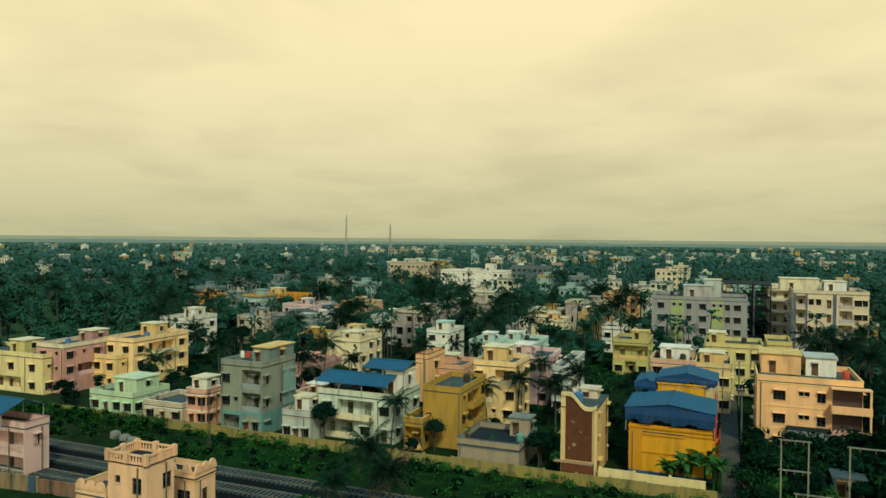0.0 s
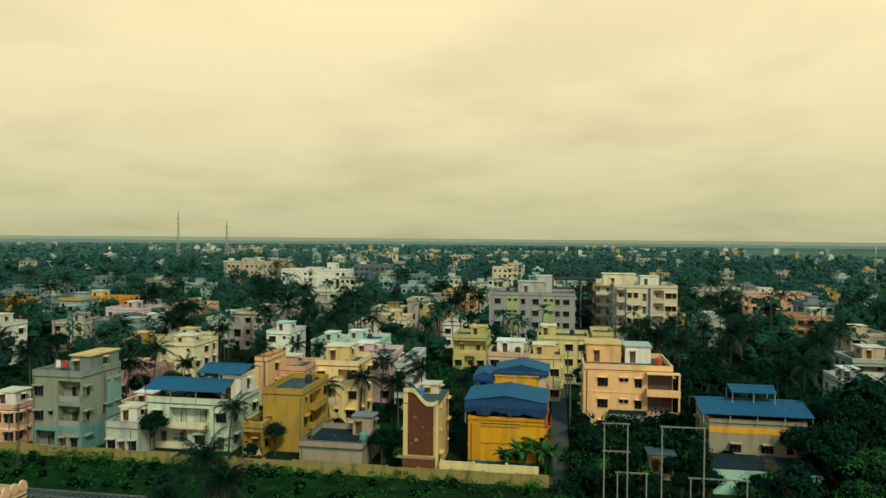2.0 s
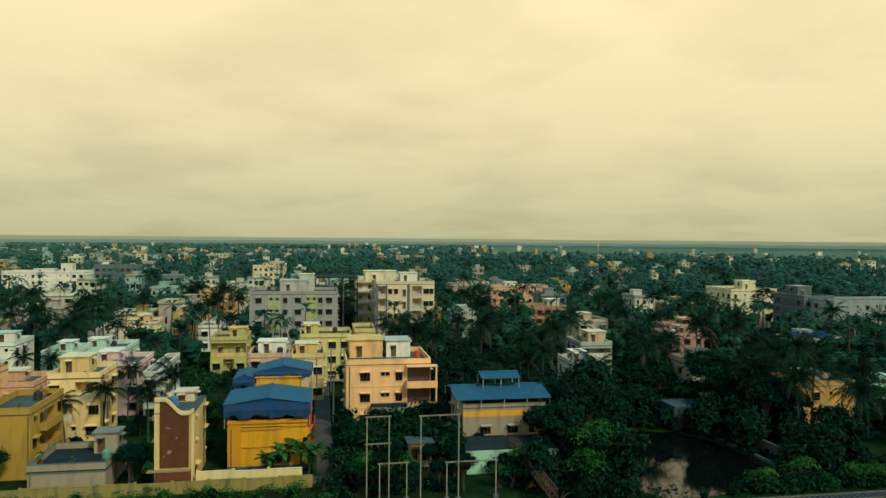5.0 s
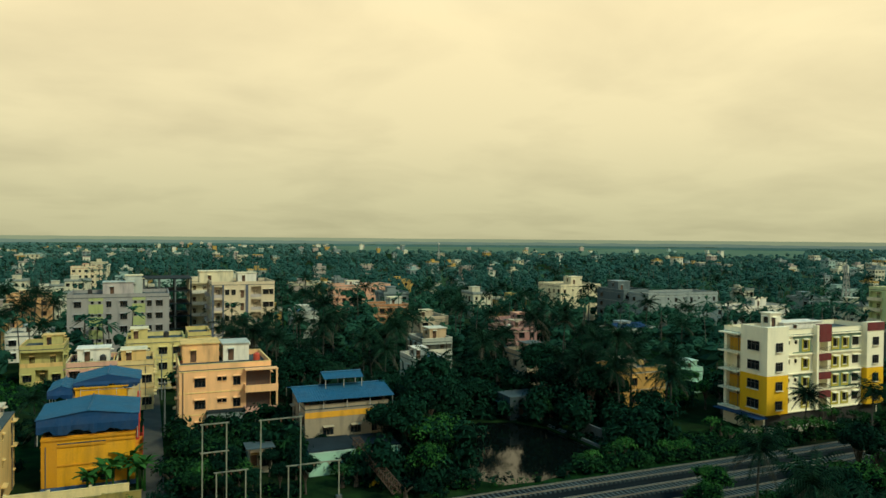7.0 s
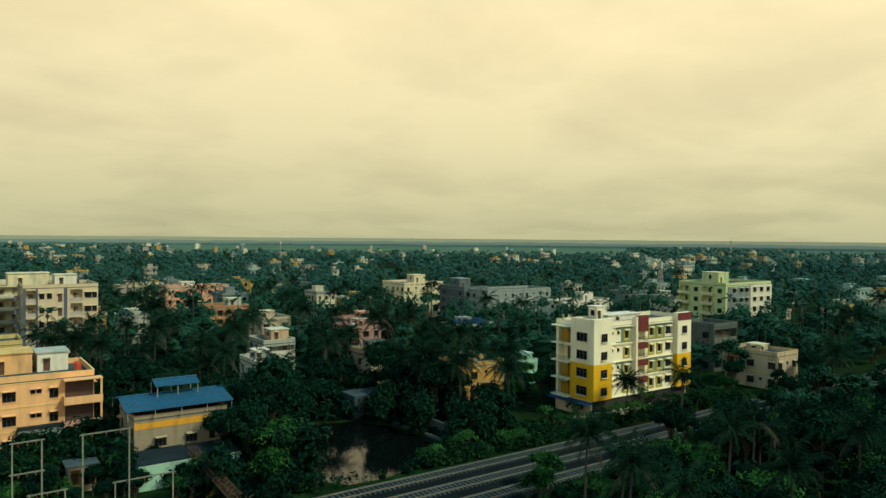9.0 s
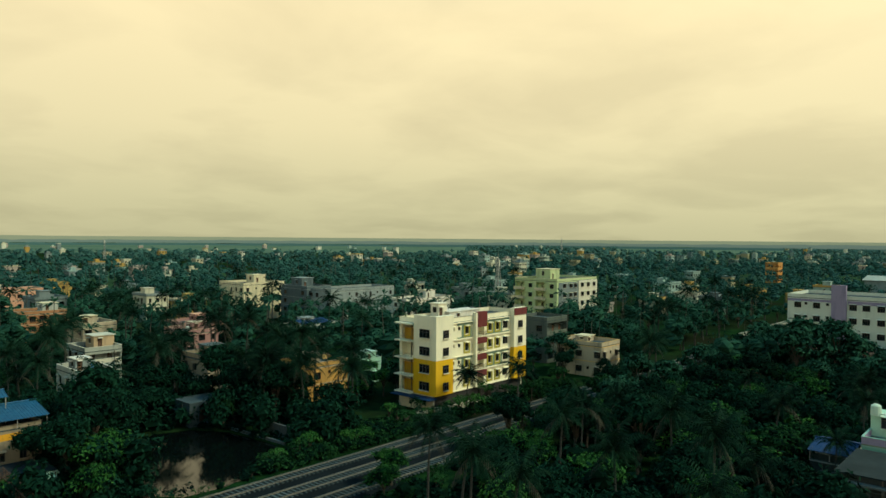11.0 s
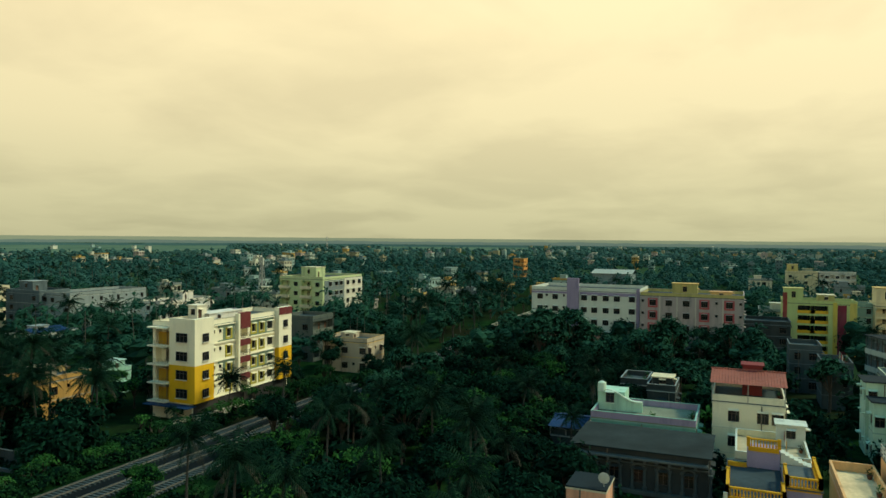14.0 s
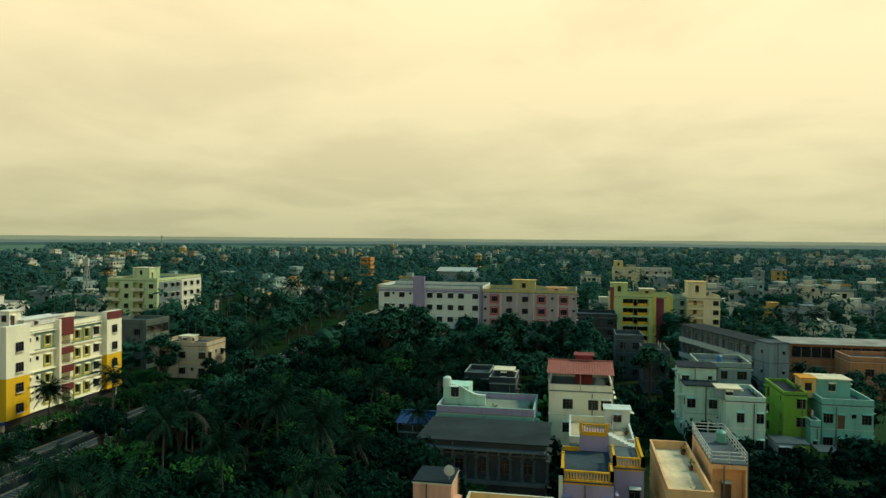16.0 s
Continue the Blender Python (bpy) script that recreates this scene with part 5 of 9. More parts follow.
b = house(-8.6, 134.3, 7.6, 9.0, 9.0, 3, paint((0.60,0.36,0.28)), paint((0.66,0.54,0.30)), "white and pink house with a stepped roof", pats={'front': 'WwW'}, seed=23)
roof_room(b, 0, 2, 5, 4, 2.2, paint((0.74,0.72,0.65)), paint((0.74,0.72,0.65)))
water_tank(b, 1.5, -1, M_TANKB)
flower_pots(b, 5)
b = house(-2.3, 135.8, 6.4, 9.0, 8.6, 2, paint((0.66,0.52,0.26)), paint((0.68,0.46,0.18)), "ivory house with curved parapets", pats={'front': 'W.W'}, seed=24)
roof_room(b, 0, 1, 4, 4, 2, paint((0.68,0.46,0.18)), paint((0.70,0.63,0.44)))
flower_pots(b, 2)
b = house(1.4, 152.7, 10.5, 10.0, 10.0, 3, paint((0.62,0.54,0.24)), paint((0.58,0.49,0.19)), "olive yellow house with a flat roof", pats={'front': 'WwWW'}, seed=25)
roof_room(b, -3, 1, 3, 4, 2.2, paint((0.58,0.49,0.19)), paint((0.70,0.63,0.44)))
water_tank(b, 2, 1, M_TANKB)
b = house(9.9, 159.8, 4.5, 10.0, 10.0, 3, paint((0.58,0.49,0.19)), paint((0.68,0.46,0.18)), "lemon flat-roofed house with a flat roof", pats={'front': 'WW'}, seed=26)
b = house(-6.4, 192.8, 22.3, 15.0, 16.0, 5, paint((0.31,0.285,0.275)), paint((0.31,0.285,0.275)), "lavender and pale green five-storey apartment block", pats={'front': 'WwwVWwwVW', 'left': 'WwW'}, cols={'front': [0.1, 0.24, 0.31, 0.4, 0.545, 0.66, 0.73, 0.8, 0.9]}, name='apartment_building', category='apartment block', band=False, seed=27)
roof_room(b, -0.5, 4, 7, 6, 3, paint((0.44,0.40,0.40)), paint((0.42,0.46,0.43)))
roof_room(b, 3, 6, 4, 4, 4.5, paint((0.42,0.46,0.43)), paint((0.70,0.63,0.44)))
water_tank(b, -7, 3, M_TANKB)
green_strips(b)
b = house(23.5, 201.4, 16.2, 16.0, 18.0, 5, paint((0.60,0.51,0.37), 0.30), paint((0.60,0.51,0.37)), "white five-storey apartment block with corner balconies", pats={'front': 'OVVDOWV', 'left': 'WBBwW'}, cols={'front': [0.1, 0.24, 0.34, 0.48, 0.7, 0.86, 0.95]}, spans={'O': 3.0}, name='apartment_building', category='apartment block', balmat=paint((0.44,0.40,0.40)), seed=28)
roof_room(b, -6, 6, 9, 6, 3, paint((0.70,0.63,0.44)), paint((0.70,0.63,0.44)))
roof_room(b, 2, 3, 5, 5, 2.6, paint((0.74,0.72,0.65)), paint((0.70,0.63,0.44)))
water_tank(b, 5, 4, M_TANKB)
dark_strips(b)
b = house(14.0, 223.6, 6.0, 12.0, 17.5, 5, paint((0.70,0.63,0.44)), paint((0.74,0.72,0.65)), "ivory apartment wing with stacked balconies", pats={'front': 'BB', 'left': 'W.W'}, name='apartment_building', category='apartment block', seed=29)
concrete_frame(5.1, 214.1, 13.0, 16.0, 18.0, 5)
KEEP.append((1.5, 165, 13, 214))
b = house(25.6, 99.5, 11.8, 9.0, 7.0, 2, paint((0.31,0.26,0.19)), paint((0.31,0.26,0.19)), "beige two-storey house with an orange band and blue metal roof", pats={'front': '.', 'left': 'W.W'}, band=False, parapet=0.6, seed=30)
flower_pots(b, 4)
gable_sheet(b, -7.0, -5.2, 6.7, 5.0, 7.75, 8.75, M_BLUE, "x")
gable_sheet(b, -2.6, -1.6, 3.2, 2.4, 9.9, 10.5, M_BLUE, "x", zp=6.6)
orange_band(b, 11.76, 9.00)
b = house(21.8, 90.0, 6.4, 6.0, 3.3, 1, paint((0.34,0.60,0.48)), paint((0.42,0.63,0.56)), "pale green single-storey shed house", pats={'front': '..W'}, parapet=0.3, roofmat=M_CONCD, seed=31)
b = house(27.9, 89.9, 5.2, 6.0, 3.1, 1, paint((0.34,0.60,0.48)), paint((0.42,0.63,0.56)), "small pale green house with a dark sheet roof", pats={'front': '..W'}, parapet=0.2, roofmat=M_CONCD, seed=32)
b = house(-49.5, 117.0, 2.3, 8.0, 9.6, 3, paint((0.78,0.45,0.21)), paint((0.15,0.05,0.02)), "narrow tall house with brown stripes", pats={'front': '..', 'right': 'W'}, band=False, seed=33)
flower_pots(b, 3)
b = house(11.7, 110.1, 7.1, 1.6, 3.9, 1, paint((0.27,0.30,0.29)), paint((0.026,0.038,0.042)), "long dark lean-to shed before a peach house", pats={'front': '.D.D.'}, parapet=0.15, roofmat=M_CONCD, seed=34)
b = house(13.2, 92.1, 2.9, 2.5, 3.4, 1, paint((0.50,0.42,0.31)), paint((0.68,0.46,0.18)), "small cream pump hut among bushes", pats={'front': 'OW'}, parapet=0.25, eave=0.3, band=False, seed=35)
b = house(-182.1, 212.4, 11.3, 10.0, 8.5, 3, paint((0.66,0.28,0.02)), paint((0.68,0.46,0.18)), "yellow and orange house among palms", seed=36)
water_tank(b, -2, -2, M_TANKB)
roof_room(b, 1.5, 1, 3.6, 3, 2.1, paint((0.66,0.28,0.02)), paint((0.68,0.46,0.18)))
b = house(-150.9, 217.1, 19.0, 10.0, 9.5, 3, paint((0.66,0.28,0.02)), paint((0.64,0.31,0.010)), "deep orange house among palms", seed=37)
roof_room(b, -2, 0, 4, 4, 2.5, paint((0.68,0.46,0.18)), paint((0.70,0.63,0.44)))
b = house(-124.2, 192.2, 12.1, 10.0, 9.0, 3, paint((0.66,0.44,0.46)), paint((0.74,0.72,0.65)), "pink flat-roofed house with a flat roof", seed=38)
water_tank(b, 2, -1, M_TANKBL)
roof_room(b, -0.5, 1, 3.1, 3, 2.1, paint((0.66,0.44,0.46)), paint((0.74,0.72,0.65)))
b = house(-107.6, 167.3, 8.8, 10.0, 7.5, 2, paint((0.27,0.30,0.29)), paint((0.42,0.46,0.43)), "grey cement house with a shaded veranda", pats={'front': 'OOW/WOO'}, seed=39)
water_tank(b, -1, 2, M_TANKW)
roof_room(b, 0.5, -1, 3.6, 3, 2.1, paint((0.27,0.30,0.29)), paint((0.42,0.46,0.43)))
b = house(-115.1, 186.3, 9.9, 10.0, 8.0, 2, paint((0.115,0.13,0.125)), paint((0.27,0.30,0.29)), "unpainted grey house with stained walls", seed=40)
water_tank(b, 1, 0, M_TANKB)
roof_room(b, 1.5, 1, 2.6, 3, 2.1, paint((0.115,0.13,0.125)), paint((0.27,0.30,0.29)))
b = house(-94.1, 152.8, 8.6, 10.0, 6.0, 2, paint((0.40,0.245,0.04)), paint((0.68,0.46,0.18)), "low ochre house with a flat roof", pats={'front': 'OWO/WDW'}, seed=41)
water_tank(b, -2, -2, M_TANKB)
roof_room(b, -1.5, -1, 3.1, 3, 2.1, paint((0.40,0.245,0.04)), paint((0.68,0.46,0.18)))
b = house(-84.5, 152.8, 9.0, 10.0, 7.0, 2, paint((0.70,0.63,0.44)), paint((0.68,0.46,0.18)), "cream house with a broad roof slab", eave=0.5, seed=42)
water_tank(b, 0, 1, M_TANKBL)
roof_room(b, -0.5, 1, 3.6, 3, 2.1, paint((0.70,0.63,0.44)), paint((0.68,0.46,0.18)))
b = house(-118.7, 218.0, 11.1, 10.0, 8.0, 2, paint((0.78,0.45,0.21)), paint((0.70,0.63,0.44)), "peach house with a pale parapet", seed=43)
water_tank(b, 2, -1, M_TANKW)
roof_room(b, 0.5, -1, 2.6, 3, 2.1, paint((0.78,0.45,0.21)), paint((0.70,0.63,0.44)))
b = house(-90.2, 182.8, 7.7, 10.0, 8.0, 2, paint((0.42,0.46,0.43)), paint((0.74,0.72,0.65)), "pale grey flat-roofed house", seed=44)
water_tank(b, -1, 2, M_TANKB)
roof_room(b, 1.5, 1, 3.1, 3, 2.1, paint((0.42,0.46,0.43)), paint((0.74,0.72,0.65)))
b = house(-77.3, 123.7, 5.2, 10.0, 5.0, 1, paint((0.40,0.22,0.21)), paint((0.66,0.36,0.25)), "small dusky pink house", seed=45)
water_tank(b, 1, 0, M_TANKB)
roof_room(b, -1.5, -1, 3.6, 3, 2.1, paint((0.40,0.22,0.21)), paint((0.66,0.36,0.25)))
flower_pots(b, 3)
b = house(-123.1, 166.8, 9.2, 10.0, 8.0, 3, paint((0.50,0.42,0.31)), paint((0.27,0.30,0.29)), "stained beige house with a flat roof", seed=46)
water_tank(b, -2, -2, M_TANKBL)
roof_room(b, -0.5, 1, 2.6, 3, 2.1, paint((0.50,0.42,0.31)), paint((0.27,0.30,0.29)))
b = house(-111.2, 200.8, 14.3, 10.0, 8.0, 2, paint((0.66,0.36,0.25)), paint((0.50,0.42,0.31)), "salmon roofed house with a flat roof", seed=47)
water_tank(b, 0, 1, M_TANKW)
roof_room(b, 0.5, -1, 3.1, 3, 2.1, paint((0.66,0.36,0.25)), paint((0.50,0.42,0.31)))
b = house(-182.9, 404.6, 29.5, 10.0, 15.0, 4, paint((0.50,0.42,0.31)), paint((0.66,0.36,0.25)), "beige four-storey house with pink lower floors", seed=48)
roof_room(b, -2, 0, 8, 5, 2.6, paint((0.42,0.46,0.43)), paint((0.70,0.63,0.44)))
b = house(-127.2, 363.1, 35.8, 14.0, 13.0, 4, paint((0.74,0.72,0.65)), paint((0.74,0.72,0.65)), "long white building with a raised stair block", seed=49)
roof_room(b, 8, 2, 5, 5, 4, paint((0.74,0.72,0.65)), paint((0.70,0.63,0.44)))
roof_room(b, -2, 2, 9, 5, 1.5, paint((0.74,0.72,0.65)), paint((0.70,0.63,0.44)))
b = house(-108.3, 410.1, 22.3, 10.0, 14.0, 4, paint((0.115,0.13,0.125)), paint((0.27,0.30,0.29)), "unpainted grey building with a flat roof", seed=50)
water_tank(b, 1, 0, M_TANKBL)
roof_room(b, -0.5, 1, 3.1, 3, 2.1, paint((0.115,0.13,0.125)), paint((0.27,0.30,0.29)))
b = house(-76.0, 136.7, 8.0, 10.0, 8.5, 3, paint((0.70,0.63,0.44)), paint((0.68,0.46,0.18)), "ivory house with a flat roof", seed=51)
roof_room(b, 0, 0, 4, 4, 1.6, paint((0.70,0.63,0.44)), paint((0.70,0.63,0.44)))
b = house(-116.2, 170.3, 9.0, 10.0, 8.0, 3, paint((0.115,0.13,0.125)), paint((0.27,0.30,0.29)), "old grey house with a flat roof", seed=52)
water_tank(b, 0, 1, M_TANKB)
roof_room(b, 1.5, 1, 2.6, 3, 2.1, paint((0.115,0.13,0.125)), paint((0.27,0.30,0.29)))
b = house(-103.9, 173.4, 9.6, 10.0, 8.0, 3, paint((0.42,0.46,0.43)), paint((0.74,0.72,0.65)), "pale grey house with a flat roof", seed=53)
water_tank(b, 2, -1, M_TANKB)
roof_room(b, -1.5, -1, 3.1, 3, 2.1, paint((0.42,0.46,0.43)), paint((0.74,0.72,0.65)))
b = house(-62.8, 157.7, 5.7, 10.0, 8.5, 3, paint((0.74,0.72,0.65)), paint((0.42,0.63,0.56)), "small white house with a blue door", seed=54)
water_tank(b, -1, 2, M_TANKBL)
roof_room(b, -0.5, 1, 3.6, 3, 2.1, paint((0.74,0.72,0.65)), paint((0.42,0.63,0.56)))
b = house(-48.6, 148.5, 6.2, 10.0, 8.0, 2, paint((0.42,0.63,0.56)), paint((0.74,0.72,0.65)), "pale house beneath a sheet roof", seed=55)
water_tank(b, 1, 0, M_TANKW)
roof_room(b, 0.5, -1, 2.6, 3, 2.1, paint((0.42,0.63,0.56)), paint((0.74,0.72,0.65)))
b = house(-52.0, 184.1, 4.3, 10.0, 7.0, 2, paint((0.74,0.72,0.65)), paint((0.74,0.72,0.65)), "whitewashed house with a flat roof", seed=56)
water_tank(b, -2, -2, M_TANKB)
roof_room(b, 1.5, 1, 3.1, 3, 2.1, paint((0.74,0.72,0.65)), paint((0.74,0.72,0.65)))
b = house(-48.1, 200.2, 11.9, 10.0, 7.5, 2, paint((0.70,0.63,0.44)), paint((0.78,0.45,0.21)), "ivory house with pink room", seed=57)
roof_room(b, 2, 0, 3, 3, 2, paint((0.78,0.45,0.21)), paint((0.70,0.63,0.44)))
b = house(-38.1, 216.9, 6.7, 10.0, 8.0, 2, paint((0.68,0.46,0.18)), paint((0.70,0.63,0.44)), "cream house with a pitched roof", seed=58)
water_tank(b, 2, -1, M_TANKBL)
roof_room(b, -0.5, 1, 2.6, 3, 2.1, paint((0.68,0.46,0.18)), paint((0.70,0.63,0.44)))
b = house(-26.2, 195.2, 9.2, 10.0, 7.0, 2, paint((0.74,0.72,0.65)), paint((0.27,0.30,0.29)), "white house with a flat roof", seed=59)
water_tank(b, -1, 2, M_TANKW)
roof_room(b, 0.5, -1, 3.1, 3, 2.1, paint((0.74,0.72,0.65)), paint((0.27,0.30,0.29)))
b = house(-19.5, 164.5, 7.7, 10.0, 8.0, 2, paint((0.46,0.42,0.16)), paint((0.68,0.46,0.18)), "olive house with a deep veranda", pats={'front': 'OOO/WOW'}, seed=60)
water_tank(b, 1, 0, M_TANKB)
roof_room(b, 1.5, 1, 3.6, 3, 2.1, paint((0.46,0.42,0.16)), paint((0.68,0.46,0.18)))
b = house(-35.2, 261.5, 11.9, 10.0, 11.0, 3, paint((0.78,0.45,0.21)), paint((0.70,0.63,0.44)), "peach house with a flat roof", seed=61)
water_tank(b, -2, -2, M_TANKB)
roof_room(b, -1.5, -1, 2.6, 3, 2.1, paint((0.78,0.45,0.21)), paint((0.70,0.63,0.44)))
b = house(-31.1, 431.8, 15.0, 10.0, 13.0, 4, paint((0.70,0.63,0.44)), paint((0.66,0.36,0.25)), "white and pink house", seed=62)
water_tank(b, 0, 1, M_TANKBL)
roof_room(b, -0.5, 1, 3.1, 3, 2.1, paint((0.70,0.63,0.44)), paint((0.66,0.36,0.25)))
b = house(-61.2, 99.4, 7.2, 6.0, 5.0, 1, paint((0.66,0.36,0.25)), paint((0.74,0.72,0.65)), "small pink house with a flat roof", seed=63)
water_tank(b, 2, -1, M_TANKW)
roof_room(b, 0.5, -1, 3.6, 3, 2.1, paint((0.66,0.36,0.25)), paint((0.74,0.72,0.65)))
flower_pots(b, 5)
b = house(-140.9, 184.8, 10.8, 10.0, 8.0, 3, paint((0.27,0.30,0.29)), paint((0.42,0.46,0.43)), "grey house with a flat roof", seed=64)
water_tank(b, -1, 2, M_TANKB)
roof_room(b, 1.5, 1, 2.6, 3, 2.1, paint((0.27,0.30,0.29)), paint((0.42,0.46,0.43)))
b = house(-43.0, 155.8, 9.4, 10.0, 7.5, 2, paint((0.42,0.63,0.56)), paint((0.74,0.72,0.65)), "white house behind trees", seed=65)
water_tank(b, 1, 0, M_TANKB)
roof_room(b, -1.5, -1, 3.1, 3, 2.1, paint((0.42,0.63,0.56)), paint((0.74,0.72,0.65)))
b = house(43.3, 212.0, 7.3, 10.0, 8.0, 2, paint((0.42,0.46,0.43)), paint((0.74,0.72,0.65)), "house with a blue awning", seed=66)
water_tank(b, -2, -2, M_TANKBL)
roof_room(b, -0.5, 1, 3.6, 3, 2.1, paint((0.42,0.46,0.43)), paint((0.74,0.72,0.65)))
b = house(70.8, 217.2, 12.5, 10.0, 9.0, 3, paint((0.40,0.19,0.09)), paint((0.50,0.42,0.31)), "terracotta house with arches", pats={'front': 'WWWWW'}, seed=67)
roof_room(b, 3, 0, 4, 4, 2.5, paint((0.42,0.46,0.43)), paint((0.70,0.63,0.44)))
b = house(80.4, 281.4, 24.1, 10.0, 11.0, 3, paint((0.66,0.36,0.25)), paint((0.42,0.46,0.43)), "pink terraced house with a flat roof", seed=68)
roof_room(b, -3, 0, 5, 4, 2, paint((0.74,0.72,0.65)), paint((0.70,0.63,0.44)))
b = house(69.3, 175.6, 7.7, 10.0, 9.5, 3, paint((0.50,0.42,0.31)), paint((0.70,0.63,0.44)), "narrow beige house among palms", pats={'front': 'W.V'}, seed=69)
water_tank(b, -1, 2, M_TANKB)
roof_room(b, -1.5, -1, 3.6, 3, 2.1, paint((0.50,0.42,0.31)), paint((0.70,0.63,0.44)))
b = house(50.0, 129.4, 5.8, 10.0, 7.0, 2, paint((0.52,0.54,0.48)), paint((0.74,0.72,0.65)), "white balcony house under palms", pats={'front': 'OO/WOW'}, seed=70)
water_tank(b, 1, 0, M_TANKBL)
roof_room(b, -0.5, 1, 2.6, 3, 2.1, paint((0.27,0.30,0.29)), paint((0.74,0.72,0.65)))
flower_pots(b, 4)
b = house(58.2, 146.0, 7.0, 9.0, 8.2, 3, paint((0.38,0.41,0.37), 0.95), paint((0.62,0.60,0.50)), "white house with stepped balconies under palms", pats={'front': 'OOO/WOO/WDW'}, seed=127)
roof_room(b, 1.5, 1, 4, 4, 2.4, paint((0.55,0.40,0.25)), paint((0.62,0.60,0.50)))
b = house(83.9, 155.0, 8.3, 10.0, 8.5, 3, paint((0.40,0.22,0.21)), paint((0.50,0.42,0.31)), "orange-brown house among palms", seed=71)
water_tank(b, -2, -2, M_TANKW)
roof_room(b, 0.5, -1, 3.1, 3, 2.1, paint((0.40,0.22,0.21)), paint((0.50,0.42,0.31)))
b = house(72.4, 127.6, 5.3, 10.0, 7.0, 2, paint((0.31,0.26,0.19)), paint((0.115,0.13,0.125)), "brown house beside palms", seed=72)
water_tank(b, 0, 1, M_TANKB)
roof_room(b, 1.5, 1, 3.6, 3, 2.1, paint((0.31,0.26,0.19)), paint((0.115,0.13,0.125)))
flower_pots(b, 2)
b = house(58.2, 104.9, 6.0, 5.0, 4.0, 1, paint((0.052, 0.062, 0.062), 0.90), paint((0.10, 0.11, 0.105)), "low grey shed with an open front beside the pond", pats={'front': '.OO.'}, parapet=0.3, bal="none", deep=1.8, seed=73)
b = house(147.3, 227.5, 17.2, 16.0, 13.5, 4, paint((0.70,0.63,0.44)), paint((0.70,0.63,0.44)), "ivory four-storey apartment block", pats={'front': 'VwVwV'}, name='apartment_building', category='apartment block', seed=74)
roof_room(b, 3, 2, 5, 5, 3, paint((0.70,0.63,0.44)), paint((0.70,0.63,0.44)))
b = house(153.9, 203.6, 10.4, 15.1, 13.0, 4, paint((0.115,0.13,0.125)), paint((0.27,0.30,0.29)), "grey four-storey apartment block", name='apartment_building', category='apartment block', pats={'front': 'WwW', 'left': 'W.W'}, seed=75)
roof_room(b, 0, 2, 5, 6, 3.2, paint((0.115,0.13,0.125)), paint((0.27,0.30,0.29)))
b = house(165.2, 191.4, 29.3, 12.0, 12.5, 4, paint((0.27,0.30,0.29)), paint((0.42,0.46,0.43)), "long grey apartment block", name='apartment_building', category='apartment block', seed=76)
b = house(183.1, 174.9, 24.9, 10.0, 9.0, 3, paint((0.74,0.72,0.65)), paint((0.70,0.63,0.44)), "white low building with a flat roof", seed=77)
roof_room(b, 3, 0, 5, 4, 3, paint((0.74,0.72,0.65)), paint((0.70,0.63,0.44)))
b = house(122.4, 160.3, 14.8, 7.0, 6.0, 1, paint((0.42,0.46,0.43)), paint((0.27,0.30,0.29)), "low shed with a blue sheet roof", seed=78)
water_tank(b, 2, -1, M_TANKBL)
roof_room(b, -0.5, 1, 3.6, 3, 2.1, paint((0.42,0.46,0.43)), paint((0.27,0.30,0.29)))
gable_sheet(b, -5.0, -3.8, 5.0, 3.8, 6.1, 6.9, M_BLUE2, "x")
b = house(97.8, 110.4, 6.6, 5.0, 5.0, 1, paint((0.34,0.60,0.48)), paint((0.42,0.63,0.56)), "green hut beside palms", seed=79)
water_tank(b, -1, 2, M_TANKW)
roof_room(b, 0.5, -1, 2.6, 3, 2.1, paint((0.34,0.60,0.48)), paint((0.42,0.63,0.56)))
flower_pots(b, 5)
b = house(91.9, 168.2, 10.9, 10.0, 8.5, 3, paint((0.40,0.22,0.21)), paint((0.66,0.36,0.25)), "brick-pink house among palms", seed=80)
water_tank(b, 1, 0, M_TANKB)
roof_room(b, 1.5, 1, 3.1, 3, 2.1, paint((0.40,0.22,0.21)), paint((0.66,0.36,0.25)))
b = house(81.9, 106.8, 11.3, 8.0, 7.0, 2, paint((0.58,0.33,0.09)), paint((0.50,0.42,0.31)), "orange house behind palms", seed=81)
water_tank(b, -2, -2, M_TANKB)
roof_room(b, -1.5, -1, 3.6, 3, 2.1, paint((0.31,0.26,0.19)), paint((0.50,0.42,0.31)))
flower_pots(b, 3)
washing_line(b, -3.4, 2.8, -1.6, [(0.74,0.72,0.65), (0.5,0.05,0.03), (0.12,0.26,0.27), (0.68,0.46,0.18)])
b = house(101.65, 85.7, 25.9, 8.3, 15.9, 4, paint((0.86,0.82,0.64), 0.20), paint((0.70,0.63,0.44)), "white and yellow four-storey apartment block on a parking floor", pats={'front': 'wwVOVVW', 'left': 'O', 'right': 'W.W'}, cols={'front': [0.2, 0.262, 0.34, 0.48, 0.6, 0.69, 0.79], 'left': [0.25]}, ground=2.9, bal='none', name='apartment_building', category='apartment block', band=False, parapet=0.9, spans={'O': 3.3}, seed=82)
roof_room(b, -3.8, 3.0, 2.4, 2.0, 2.6, paint((0.80,0.76,0.62), 0.3), paint((0.80,0.76,0.62), 0.3))
roof_room(b, 1.5, 2.6, 9, 3, 1, paint((0.74,0.72,0.65)), paint((0.74,0.72,0.65)))
water_tank(b, 6, 3, M_TANKB)
flower_pots(b, 4)
apartment_bays(b, 25.87, 8.34)
